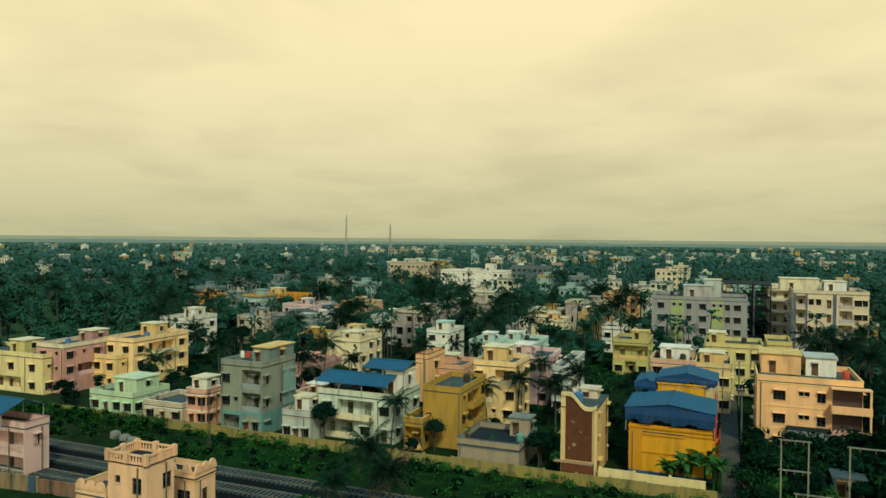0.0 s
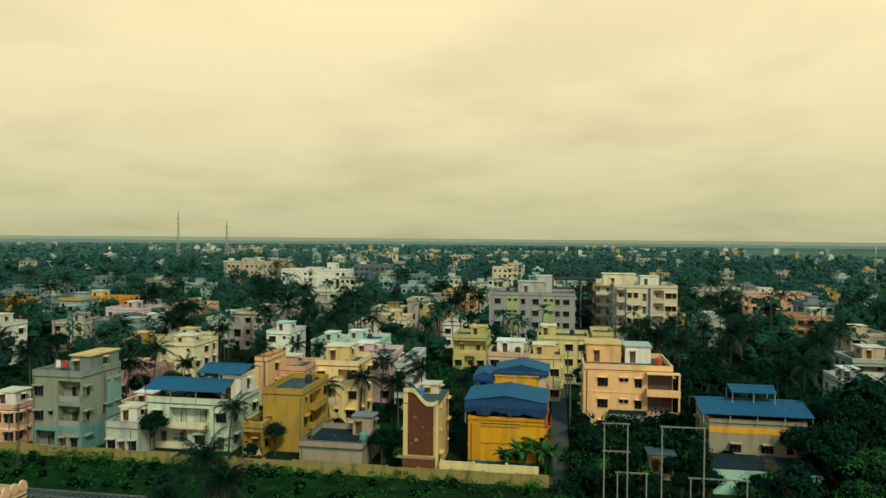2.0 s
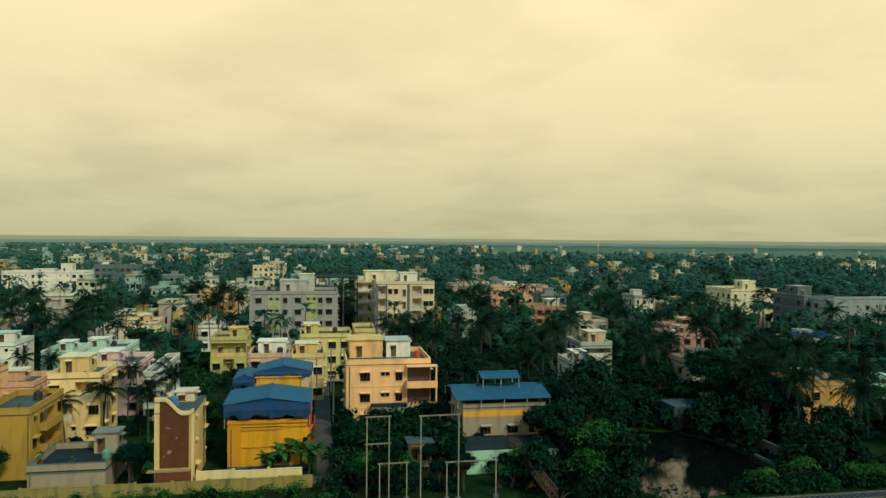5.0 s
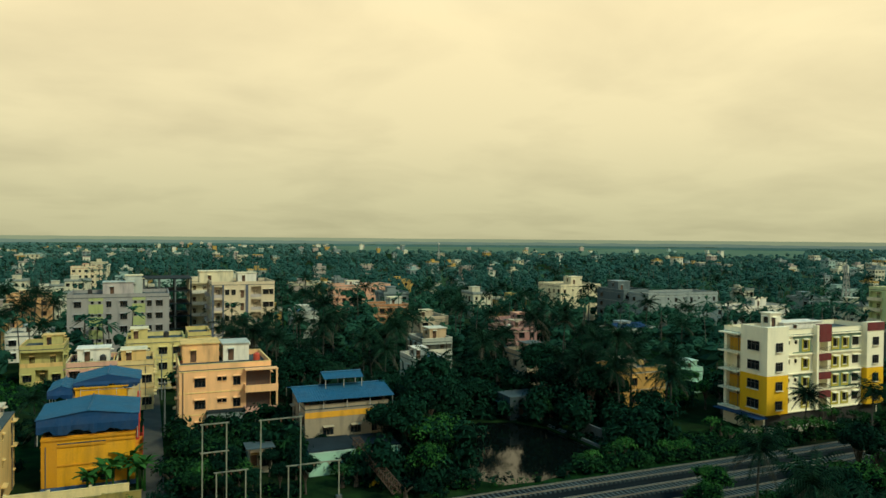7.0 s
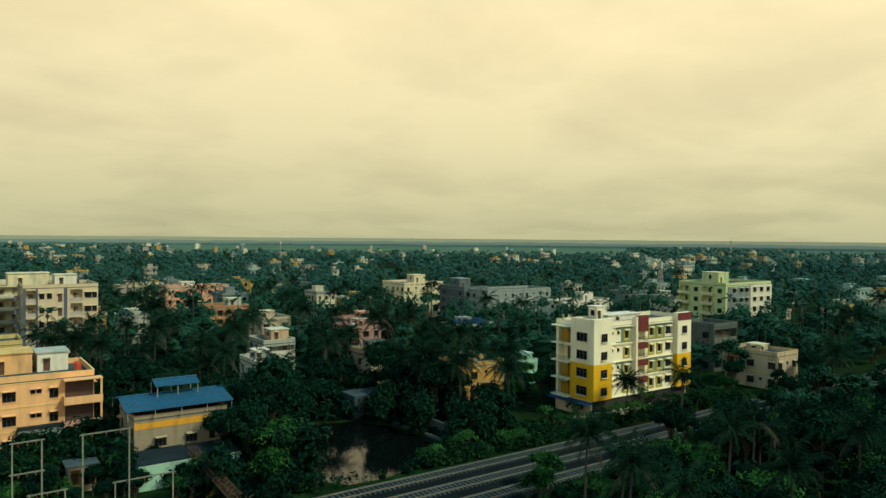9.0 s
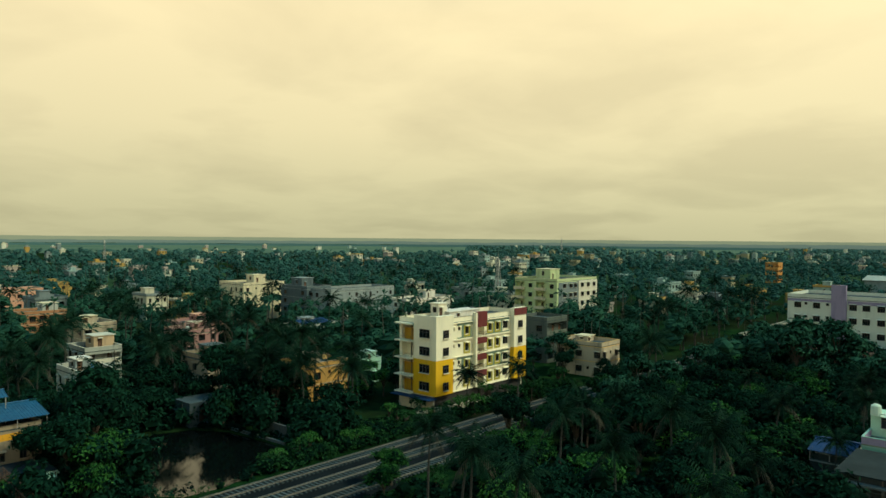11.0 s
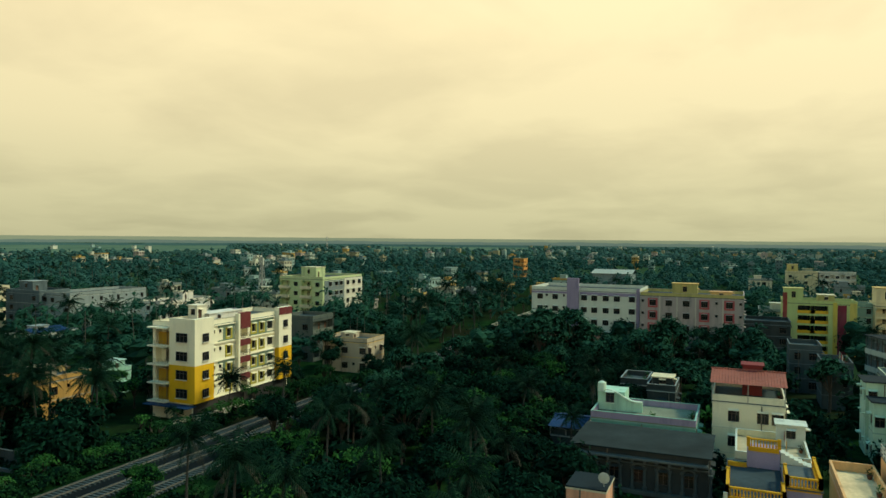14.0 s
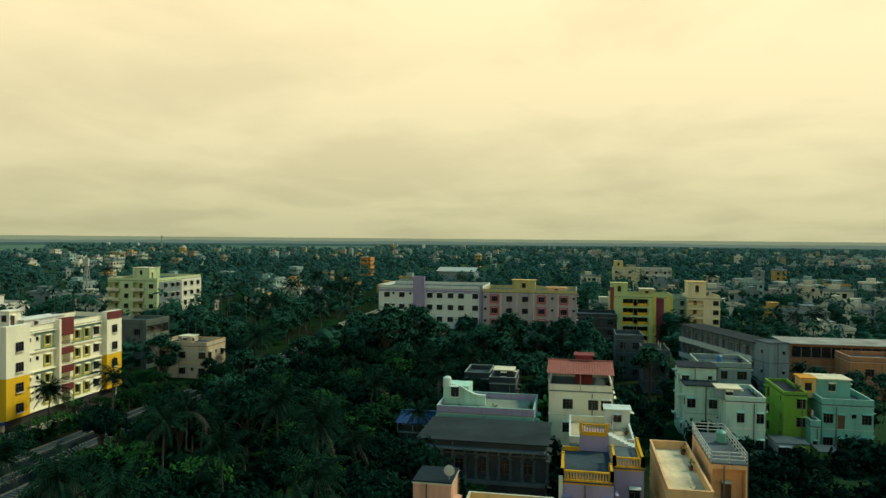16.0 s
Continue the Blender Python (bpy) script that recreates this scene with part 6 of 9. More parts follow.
b = house(213.6, 137.2, 26.0, 17.3, 16.6, 5, paint((0.50,0.60,0.33), 0.30), paint((0.70,0.63,0.44)), "pale green and white five-storey apartment block", pats={'front': '.W.W.', 'left': 'BWBW'}, name='apartment_building', category='apartment block', seed=83)
roof_room(b, -1, 3, 6, 6, 3.5, paint((0.50,0.60,0.33)), paint((0.70,0.63,0.44)))
white_wing(b)
b = house(147.4, 98.8, 9.0, 9.0, 11.0, 3, paint((0.11,0.11,0.085), 0.95), paint((0.17,0.165,0.12)), "old blackened balcony house beside trees", pats={'front': 'OOO/OOO/OWO', 'left': 'WW'}, seed=84)
b = house(139.9, 81.3, 8.0, 11.4, 7.6, 2, paint((0.50,0.42,0.31), 0.90), paint((0.68,0.46,0.18)), "old cream two-storey house with peeling walls", pats={'front': 'WwW', 'left': 'W.W.W/W.WwW'}, bal='rail', seed=85)
roof_room(b, 2, 2, 3, 3, 1.2, paint((0.50,0.42,0.31)), paint((0.70,0.63,0.44)))
# cool shade of the -x walls is put into several eastern paints below
b = house(197.2, 38.6, 18.0, 28.8, 17.0, 5, paint((0.60,0.66,0.60), 0.30), paint((0.60,0.66,0.60)), "white and purple five-storey block of flats", pats={'left': 'WwWwWWWWW', 'front': 'WW'}, cols={'left': [0.08, 0.145, 0.227, 0.31, 0.5, 0.595, 0.7, 0.8, 0.935]}, name='apartment_building', category='apartment block', band=False, seed=86)
purple_bays(b)
b = house(194.0, 11.4, 16.0, 24.5, 16.6, 5, paint((0.38,0.33,0.32)), paint((0.38,0.33,0.32)), "dusty pink five-storey apartment block with framed windows", pats={'left': 'wWWWWwWw', 'front': 'WW'}, cols={'left': [0.025, 0.125, 0.285, 0.455, 0.63, 0.745, 0.865, 0.97]}, name='apartment_building', category='apartment block', parapet_mat=paint((0.46,0.42,0.16)), band=False, seed=87)
roof_room(b, -6, 1.5, 3, 6, 3.2, paint((0.46,0.42,0.16)), paint((0.68,0.46,0.18)))
roof_room(b, -6, -7, 2.5, 5, 1.4, paint((0.68,0.46,0.18)), paint((0.78,0.45,0.21)))
red_window_frames(b)
b = house(204.0, -6.5, 12.0, 10.7, 9.5, 3, paint((0.026,0.038,0.042)), paint((0.115,0.13,0.125)), "dim grey house between apartment blocks", seed=88)
KEEP.append((178, -38, 206, -6))
b = house(216.5, -19.4, 11.0, 17.6, 14.2, 5, paint((0.47,0.58,0.25), 0.4), paint((0.50,0.50,0.20)), "yellow-green five-storey apartment block with balconies", pats={'left': '.OO..'}, cols={'left': [0.05, 0.32, 0.50, 0.8, 0.9]}, spans={'O': 4.4}, name='apartment_building', category='apartment block', balmat=paint((0.70,0.42,0.03)), band=False, deep=2.2, seed=89)
roof_room(b, -2.8, 6.2, 5, 4.6, 3.8, paint((0.47,0.58,0.25), 0.4), paint((0.46,0.42,0.16)))
roof_room(b, 1, -2, 4, 4, 2, paint((0.46,0.42,0.16)), paint((0.70,0.63,0.44)))
maroon_bay(b)
# one dark sheet per storey, added for the shade inside the balconies
for k_ in range(5):
    gl = Mesh()
    gl.box(-3.40, -1.9, 0.1 + 2.66 * k_, -3.31, 5.0, 2.1 + 2.66 * k_)
    part("balcony_window", gl, M_GLASSD, b, "dark sheet standing for the shade at the back of a balcony")
b = house(218.5, -30.3, 9.0, 3.6, 13.6, 5, paint((0.28,0.42,0.34)), paint((0.42,0.50,0.36)), "blue-green stair wing of an apartment block", pats={'left': '.V'}, name='apartment_building', category='apartment block', seed=90)
b = house(215.5, -36.6, 10.0, 8.8, 14.2, 5, paint((0.76,0.66,0.40), 0.4), paint((0.60,0.50,0.28)), "ivory apartment block with a tall stair head", pats={'left': 'OO.W'}, name='apartment_building', category='apartment block', seed=91)
roof_room(b, -1.5, 1.8, 6, 5, 4.6, paint((0.76,0.66,0.40), 0.4), paint((0.68,0.46,0.18)))
water_tank(b, 2, -2, M_TANKB)
b = house(156.5, -31.6, 28.0, 5.0, 10.6, 3, paint((0.17,0.24,0.25), 0.80), paint((0.20,0.28,0.29)), "long grey building with pillared verandas", rot=20, pats={'back': 'OOOOOOOOO/OOOOOOOOO/W.W.W.W', 'left': '.w', 'front': 'WWWW'}, roofmat=M_CONCD, parapet=0.0, eave=0.5, band=False, seed=92)
veranda_posts(b)
b = house(140.9, -36.7, 4.6, 4.0, 11.4, 3, paint((0.20,0.25,0.25), 0.80), paint((0.115,0.13,0.125)), "grey cement stair block", rot=20, pats={'left': '.w', 'back': 'w'}, parapet=0.3, seed=93)
b = house(159.6, -54.6, 9.0, 21.5, 9.0, 2, paint((0.34,0.155,0.07)), paint((0.22,0.28,0.27)), "terracotta hall with a long dark window band", pats={'left': '.'}, eave=0.9, parapet=0.0, roofmat=concrete((0.4, 0.38, 0.33)), seed=94)
# dark strip with posts, added for the shade of the open band
wb = Mesh()
wb.box(-4.56, -10.4, 6.3, -4.504, 10.4, 8.45, 0)
for k_ in range(12):
    y_ = -10.4 + 20.8 * k_ / 11
    wb.box(-4.66, y_ - 0.09, 6.2, -4.562, y_ + 0.09, 8.5, 1)
wb.box(-4.68, -10.6, 6.05, -4.508, 10.6, 6.28, 1)
part("window_band", wb, [M_GLASSD, paint((0.20, 0.12, 0.08))], b, "long dark strip for the shaded open band, with brown posts")
b = house(150.1, -56.8, 8.0, 9.3, 8.0, 2, paint((0.40,0.19,0.09)), paint((0.66,0.36,0.25)), "low terracotta annexe beside a hall", pats={'left': '.W.W'}, seed=95)
b = house(101.0, -1.1, 10.0, 8.4, 10.4, 3, paint((0.76,0.74,0.58), 0.35), paint((0.66,0.66,0.54), 0.35), "white three-storey house with a red sheet roof", pats={'left': '.W.WW/.W..W/.W...'}, balmat=paint((0.60,0.66,0.60)), band=True, seed=96)
flower_pots(b, 2)
gable_sheet(b, -5.5, -4.4, 5.3, 4.5, 12.0, 12.9, sheet_metal((0.36, 0.115, 0.085), 0.6), "y")
roof_room(b, 1.2, -0.5, 2.4, 2.4, 3.9, paint((0.22,0.04,0.045)), paint((0.22,0.04,0.045)))
b = house(88.1, -3.4, 10.0, 7.3, 7.0, 2, paint((0.74,0.68,0.46), 0.30), paint((0.60,0.66,0.60)), "ivory house with a roof terrace", pats={'left': 'W.w.W'}, roofmat=concrete((0.52, 0.46, 0.32)), seed=97)
roof_room(b, 3.4, -2.2, 2.4, 3, 2.4, paint((0.60,0.66,0.60)), paint((0.60,0.66,0.60)))
flower_pots(b, 3)
washing_line(b, -3.0, 2.5, -1.5, [(0.64,0.31,0.010), (0.74,0.72,0.65), (0.22,0.04,0.045)])
b = house(73.0, -1.45, 12.0, 4.9, 7.1, 2, paint((0.32,0.26,0.38), 0.35), paint((0.60,0.66,0.60)), "purple house with yellow balustraded terraces", pats={'left': 'W..W/W.VB'}, parapet=0.0, roofmat=concrete((0.07, 0.08, 0.08), "stained_terrace"), band=False, seed=98)
flower_pots(b, 2)
purple_terraces(b)
b = house(73.5, -10.55, 15.8, 3.8, 7.6, 2, paint((0.68,0.46,0.18), 0.30), paint((0.78,0.45,0.21)), "cream house with a broad pale terrace", pats={'left': 'W.W'}, parapet=1.0, parapet_mat=paint((0.66, 0.42, 0.20), 0.4), roofmat=concrete((0.86, 0.68, 0.42)), seed=99)
flower_pots(b, 5)
b = house(76.6, -14.9, 11.0, 3.3, 8.5, 2, paint((0.78,0.45,0.21)), paint((0.60,0.66,0.60)), "peach house with white terrace railings", pats={'left': 'OO/OO'}, parapet=0.0, roofmat=M_CONC, seed=100)
water_tank(b, 1.5, -0.6, M_TANKG)
white_rails(b)
b = house(116.5, -19.1, 5.0, 5.4, 10.3, 3, paint((0.42,0.64,0.54), 0.60), paint((0.09,0.13,0.12)), "pale mint three-storey house with dark sunshades", pats={'left': 'V.w/w.w/WwW', 'back': 'W.W/w.w/W.w'}, parapet=0.0, eave=0.3, roofmat=M_CONCD, band=False, seed=101)
b = house(111.9, -19.1, 3.8, 4.6, 8.3, 2, paint((0.42,0.64,0.54), 0.60), paint((0.27,0.46,0.41)), "pale mint front wing with small windows", pats={'left': 'W.W/w..', 'back': 'W'}, parapet=0.0, eave=0.3, roofmat=M_CONCD, band=True, seed=125)
b = house(108.7, -23.9, 9.0, 5.2, 8.1, 2, paint((0.42,0.64,0.54), 0.60), paint((0.60,0.66,0.60)), "pale mint wing with wide windows", pats={'left': '.L.L/.W.W'}, parapet=0.7, seed=102)
roof_room(b, -2, 2, 3, 3, 1.4, paint((0.22,0.28,0.27)), paint((0.70,0.63,0.44)))
flower_pots(b, 4)
b = house(112.8, -31.4, 10.0, 3.1, 8.4, 3, paint((0.14,0.31,0.035), 0.50), paint((0.14,0.31,0.035)), "lime green three-storey house", pats={'left': '.W/.W/..', 'back': 'W.w'}, roofmat=M_CONCD, parapet=0.5, seed=103)
flower_pots(b, 5)
# mint darkened for its sunless -x wall, in the paint itself
b = house(113.6, -38.4, 11.0, 6.7, 7.6, 2, paint((0.16,0.42,0.36), 0.50), paint((0.25,0.46,0.41)), "mint green house with terraces", pats={'left': 'WDwW'}, seed=104)
roof_room(b, 0, 4, 3, 2, 2.8, paint((0.68,0.46,0.18)), paint((0.66,0.28,0.02)))
roof_room(b, 1, 0.6, 4, 5, 2.7, paint((0.16,0.42,0.36)), paint((0.70,0.63,0.44)))
flower_pots(b, 2)
b = house(109.5, -33.4, 8.0, 1.2, 5.0, 1, paint((0.16,0.42,0.36)), paint((0.25,0.46,0.41)), "low mint annexe beside a house", seed=105)
flower_pots(b, 3)
washing_line(b, -2.4, 2.0, -0.2, [(0.74,0.72,0.65), (0.5,0.05,0.03), (0.12,0.26,0.27), (0.68,0.46,0.18)])
# same darkened mint, the wall's shade held in the paint colour
b = house(93.9, 11.0, 9.0, 12.5, 8.3, 2, paint((0.16,0.42,0.36)), paint((0.25,0.46,0.41)), "mint house with a curved roof gable", pats={'left': 'W.W'}, parapet_mat=paint((0.32,0.26,0.38)), roofmat=concrete((0.30, 0.31, 0.22)), seed=106)
flower_pots(b, 4)
flower_pots(b, 9)
curved_gable(b)
b = house(117.9, 15.4, 7.0, 4.1, 8.0, 2, paint((0.026,0.038,0.042)), paint((0.27,0.30,0.29)), "dark old house with a roof rail", seed=107)
flower_pots(b, 5)
b = house(114.6, 10.9, 7.0, 4.1, 8.0, 2, paint((0.026,0.038,0.042)), paint((0.27,0.30,0.29)), "dark old house behind a terrace", seed=108)
roof_room(b, 0, 0, 3, 3, 1.5, paint((0.026,0.038,0.042)), paint((0.70,0.63,0.44)))
flower_pots(b, 2)
b = house(79.3, 9.5, 9.0, 13.6, 8.4, 2, paint((0.026,0.038,0.042), 0.90), paint((0.026,0.038,0.042)), "long blackened colonial house with pillared front", pats={'left': '.V.V.V.V.V./.V.V.V.V.V.'}, parapet=0.25, roofmat=concrete((0.040, 0.047, 0.044), "mossy_roof"), eave=0.3, band=False, seed=109)
colonial_front(b)
b = house(96.3, 21.2, 7.0, 4.3, 4.6, 1, paint((0.026,0.038,0.042)), paint((0.27,0.30,0.29)), "low shed under blue sheets", seed=110)
flower_pots(b, 4)
gable_sheet(b, -3.9, -2.4, 3.9, 2.4, 4.9, 5.6, M_BLUE2, "y")
b = house(57.5, 5.4, 13.0, 7.6, 6.6, 2, paint((0.68,0.46,0.18)), paint((0.58,0.57,0.43)), "cream house with a walled terrace", pats={'left': 'W.W'}, roofmat=concrete((0.5, 0.40, 0.24)), seed=111)
flower_pots(b, 5)
b = house(62.2, 12.0, 4.0, 3.4, 8.8, 2, paint((0.66,0.36,0.25)), paint((0.58,0.57,0.43)), "orange-pink house with a flat roof", pats={'left': '..'}, parapet=0.25, roofmat=M_CONCD, seed=112)
roof_dish(b)
b = house(103.4, -28.3, 4.0, 2.3, 2.9, 1, paint((0.27,0.30,0.29), 0.90), paint((0.27,0.30,0.29)), "low grey yard building", parapet=0.3, seed=113)
b = house(103.6, -30.6, 3.6, 1.9, 2.8, 1, paint((0.16,0.28,0.04), 0.90), paint((0.16,0.28,0.04)), "low green yard annexe", parapet=0.3, band=False, seed=114)
b = house(103.4, -34.2, 3.4, 3.0, 1.9, 1, paint((0.16,0.28,0.04), 0.90), paint((0.16,0.28,0.04)), "low green outhouse before a mint house", parapet=0.2, band=False, pats={'left': '.'}, seed=126)
b = house(85.6, 17.9, 6.0, 6.3, 4.0, 1, paint((0.026,0.038,0.042), 0.90), paint((0.026,0.038,0.042)), "dark ruined shed beside the thicket", parapet=0.2, roofmat=M_CONCD, seed=115)
b = house(160.1, -12.0, 9.0, 5.7, 9.5, 3, paint((0.062,0.072,0.068), 0.90), paint((0.115,0.13,0.125)), "old grey ruined house among trees", seed=116)
b = house(146.9, -16.1, 9.0, 4.9, 8.5, 3, paint((0.062,0.072,0.068), 0.90), paint((0.115,0.13,0.125)), "old dim tenement house", seed=117)
flower_pots(b, 3)
washing_line(b, -2.7, 2.2, -1.0, [(0.74,0.72,0.65), (0.5,0.05,0.03), (0.12,0.26,0.27), (0.68,0.46,0.18)])
b = house(132.1, -25.7, 9.0, 8.7, 9.0, 3, paint((0.22,0.28,0.27)), paint((0.42,0.50,0.36)), "pale green flat-roofed house behind", seed=118)
water_tank(b, 0, 0, M_TANKBL)
flower_pots(b, 4)
b = house(183.1, 45.5, 9.0, 20.6, 5.0, 1, paint((0.27,0.30,0.29)), paint((0.40,0.19,0.09)), "long low market shed with sheet roof", seed=119)
gable_sheet(b, -5, -13, 5, 11, 5.2, 6.2, sheet_metal((0.16, 0.11, 0.09), 0.7), "y")
b = house(541.0, 162.0, 11, 8.5, 14.5, 4, paint((0.56,0.27,0.07)), paint((0.66,0.44,0.18)), "orange four-storey block among far trees", pats={'left': 'OWO'}, name="apartment_building", category="apartment block", seed=128)
b = house(424.0, -30.0, 11, 15.0, 14.0, 4, paint((0.56,0.52,0.34)), paint((0.58,0.49,0.30)), "pale yellow block with a stair tower among far trees", pats={'left': 'W.W.'}, name="apartment_building", category="apartment block", seed=129)
roof_room(b, -2, 4.5, 5, 5, 4.5, paint((0.58,0.48,0.18)), paint((0.58,0.49,0.30)))
b = house(423.0, -46.5, 10, 17.0, 14.0, 4, paint((0.55,0.56,0.50)), paint((0.45,0.48,0.44)), "long white balconied block among far trees", pats={'left': 'OWOWOWO'}, name="apartment_building", category="apartment block", seed=130)
b = house(468.0, 76.0, 26, 24, 8.0, 1, paint((0.22,0.27,0.27)), paint((0.22,0.27,0.27)), "long low factory shed with a pale sheet roof", parapet=0.0, seed=131)
gable_sheet(b, -14, -13, 14, 13, 8.4, 10.6, sheet_metal((0.36, 0.42, 0.40), 0.6), "y", posts=False)
b = house(-85.9, 62.1, 12.8, 3.4, 7.0, 2, paint((0.66,0.44,0.42)), paint((0.30,0.17,0.17)), "pink railway-side building with open balconies and a blue sheet roof", pats={'front': 'OOOO/OOOO', 'right': '.V./...'}, bal='rail', balmat=paint((0.58,0.50,0.44)), deep=1.9, seed=120)
flower_pots(b, 2)
gable_sheet(b, -6.8, -3.6, 4.8, 2.6, 8.2, 9.4, M_BLUE, "x")
b = house(-48.4, 48.1, 4.4, 3.3, 10.0, 3, paint((0.80,0.50,0.31), 0.5), paint((0.80,0.50,0.31), 0.5), "peach roof room with a balustraded top on a house", pats={'front': 'wV/../..', 'right': '.V/../..'}, parapet=0.0, band=False, style="flat", roofmat=M_CONCD, seed=121)
balustrade(b, 4.36, 3.35)
b = house(-53.3, 49.0, 3.7, 4.0, 7.2, 2, paint((0.80,0.50,0.31), 0.5), paint((0.68,0.46,0.18)), "low peach terrace with a scalloped parapet", pats={'front': '..'}, band=False, seed=122)
flower_pots(b, 4)
scallops(b, 3.68, 4.00)
b = house(-49.5, 54.5, 5.5, 2.9, 7.4, 2, paint((0.80,0.50,0.31), 0.5), paint((0.68,0.46,0.18)), "peach house terrace with a scalloped parapet", pats={'front': 'WW', 'right': '.W.'}, parapet=0.7, band=True, style="flat", roofmat=M_CONCD, seed=123)
flower_pots(b, 5)
scallops(b, 5.52, 2.88)

# ---- boundary wall between the railway and the town ----
M_WALLY = paint((0.27, 0.22, 0.065), 1.3)


def boundary_wall(x0, x1, y, h, mat, label):
    root = thing("boundary_wall", pose(0, y, 0), label, "wall", kind="structure")
    n = max(1, round((x1 - x0) / 4.0))
    rng = random.Random(int(x0 * 3))
    for k in range(n):
        a, c = x0 + (x1 - x0) * k / n, x0 + (x1 - x0) * (k + 1) / n
        p = Mesh()
        hh = h + rng.uniform(-0.12, 0.08)
        p.box(a + 0.15, -0.09, 0, c - 0.15, 0.09, hh)
        p.box(a + 0.15, -0.13, hh + 0.002, c - 0.15, 0.13, hh + 0.09)
        part("panel", p, mat, root)
        q = Mesh()
        q.box(a - 0.148, -0.17, 0, a + 0.148, 0.17, h + 0.22)
        part("pillar", q, mat, root)
    KEEP.append((x0, y - 0.5, x1, y + 0.5))


boundary_wall(-110, -0.5, 85.4, 1.35, M_WALLY, "stained yellow plaster boundary wall beside the railway")
boundary_wall(-14.2, -1.8, 87.4, 1.8, paint((0.70, 0.58, 0.30), 0.5), "cream plot wall in front of a yellow house")


def low_wall(pts, h, mat, label):
    root = thing("plot_wall", pose(0, 0, 0), label, "wall", kind="structure")
    for (a, b), (c, d) in zip(pts, pts[1:]):
        m = Mesh()
        L = math.hypot(c - a, d - b)
        m.box(0, -0.1, -0.9, L - 0.2, 0.1, h)
        m.box(0, -0.15, h + 0.002, L - 0.2, 0.15, h + 0.08)
        part("panel", m, mat, root, m=pose(a, b, 0, 0, 0, math.degrees(math.atan2(d - b, c - a))))


KEEP.append((11, 84, 16, 91))
KEEP.append((17.5, 81, 21.5, 88))
KEEP.append((27.5, 81, 31, 88))
ys = Mesh()
for k_ in range(6):
    for j_ in range(3):
        q_ = [(-0.9 + 0.3 * (k_ + a), -0.6 + 0.4 * (j_ + c), 0.25 + 0.2 * math.sin(2.1 * (k_ + a)) * math.cos(1.7 * (j_ + c)) + 0.25 * math.exp(-((k_ + a - 3) ** 2) / 4)) for a, c in ((0, 0), (1, 0), (1, 1), (0, 1))]
        ys.face(q_)
        ys.face([(x, y, z - 0.25) for x, y, z in q_][::-1])
tagged(part("plastic_sheet", ys, paint((0.52, 0.36, 0.02), 0.4), m=pose(25.2, 81.6, 0.01, 0, 0, 20)), "crumpled yellow plastic sheet lying in a yard", "plastic sheet")
low_wall([(-79.5, 57.3), (-73.8, 58.0)], 1.75, paint((0.24, 0.17, 0.085), 1.6), "stained yellow-brown plaster yard wall beside the railway")
low_wall([(-73.8, 58.0), (-66.0, 58.6)], 1.55, paint((0.20, 0.105, 0.06), 1.6), "stained brown brick yard wall with a blue door")
dr = Mesh()
dr.box(-0.5, -0.06, 0, 0.5, 0.0, 1.95)
dr.box(-0.4, -0.085, 0.15, 0.4, -0.06, 0.9)
dr.box(-0.4, -0.085, 1.0, 0.4, -0.06, 1.8)
tagged(part("door", dr, paint((0.035, 0.075, 0.13), 0.5), m=pose(-74.7, 57.70, 0.0, 0, 0, 7)), "narrow blue panelled door in a yard wall", "door")
low_wall([(96.3, -23.4), (98.8, -33.4)], 0.6, M_CONC, "low grey yard wall before green houses")
low_wall([(59.1, 97.0), (59.8, 88.0), (60.2, 80.8)], 0.35, M_CONC, "low stained retaining wall of the pond")
low_wall([(61.8, 93.0), (62.0, 81.6), (66.8, 82.6), (67.4, 92.0)], 1.9, M_CONC, "grey weathered concrete wall beside the pond")

# station platform and its fence beside the line
pf = thing("platform", pose(240, 59.6, 0), "low grey concrete station platform beside the tracks", "platform", kind="structure")
m_ = Mesh()
m_.box(-28, -2.2, 0, 40, 0.6, 0.9)
m_.box(-28.2, 0.6, 0.75, 40.2, 0.85, 0.95)
part("slab", m_, concrete((0.16, 0.13, 0.11), "platform_slab"), pf)
m_ = Mesh()
for k_ in range(36):
    m_.box(-18 + 1.5 * k_, 17.0, 0, -17.75 + 1.5 * k_, 17.2, 1.5)
m_.box(-18, 17.05, 1.2, 34, 17.15, 1.4)
m_.box(-18, 17.05, 0.5, 34, 17.15, 0.7)
part("fence", m_, paint((0.50, 0.50, 0.44), 0.6), pf, "pale concrete post fence")
# the apartment's garden wall
low_wall([(83.6, 80.6), (90.4, 79.2), (101.0, 78.9)], 1.3, paint((0.52, 0.50, 0.42), 0.8), "stained white garden wall before an apartment block")

# the lane that runs away from the railway, and a yard road
road_m, rnt, rb = node_mat("lane_surface", 0.9)
rn = ranged(rnt, noise_node(rnt, 0.4, 5.0), 0.35, 0.7, 0.0, 1.0)
rnt.links.new(mix_rgb(rnt, rn, (0.030, 0.032, 0.030), (0.062, 0.062, 0.055)), rb.inputs["Base Color"])
rd = Mesh()
rd.box(-0.7, 86.5, -0.2, 2.0, 330, 0.012)
tagged(part("road", rd, road_m), "narrow worn concrete lane between the houses", "road", kind="structure")
KEEP.append((-0.9, 86, 2.2, 330))

# ---- trees ----


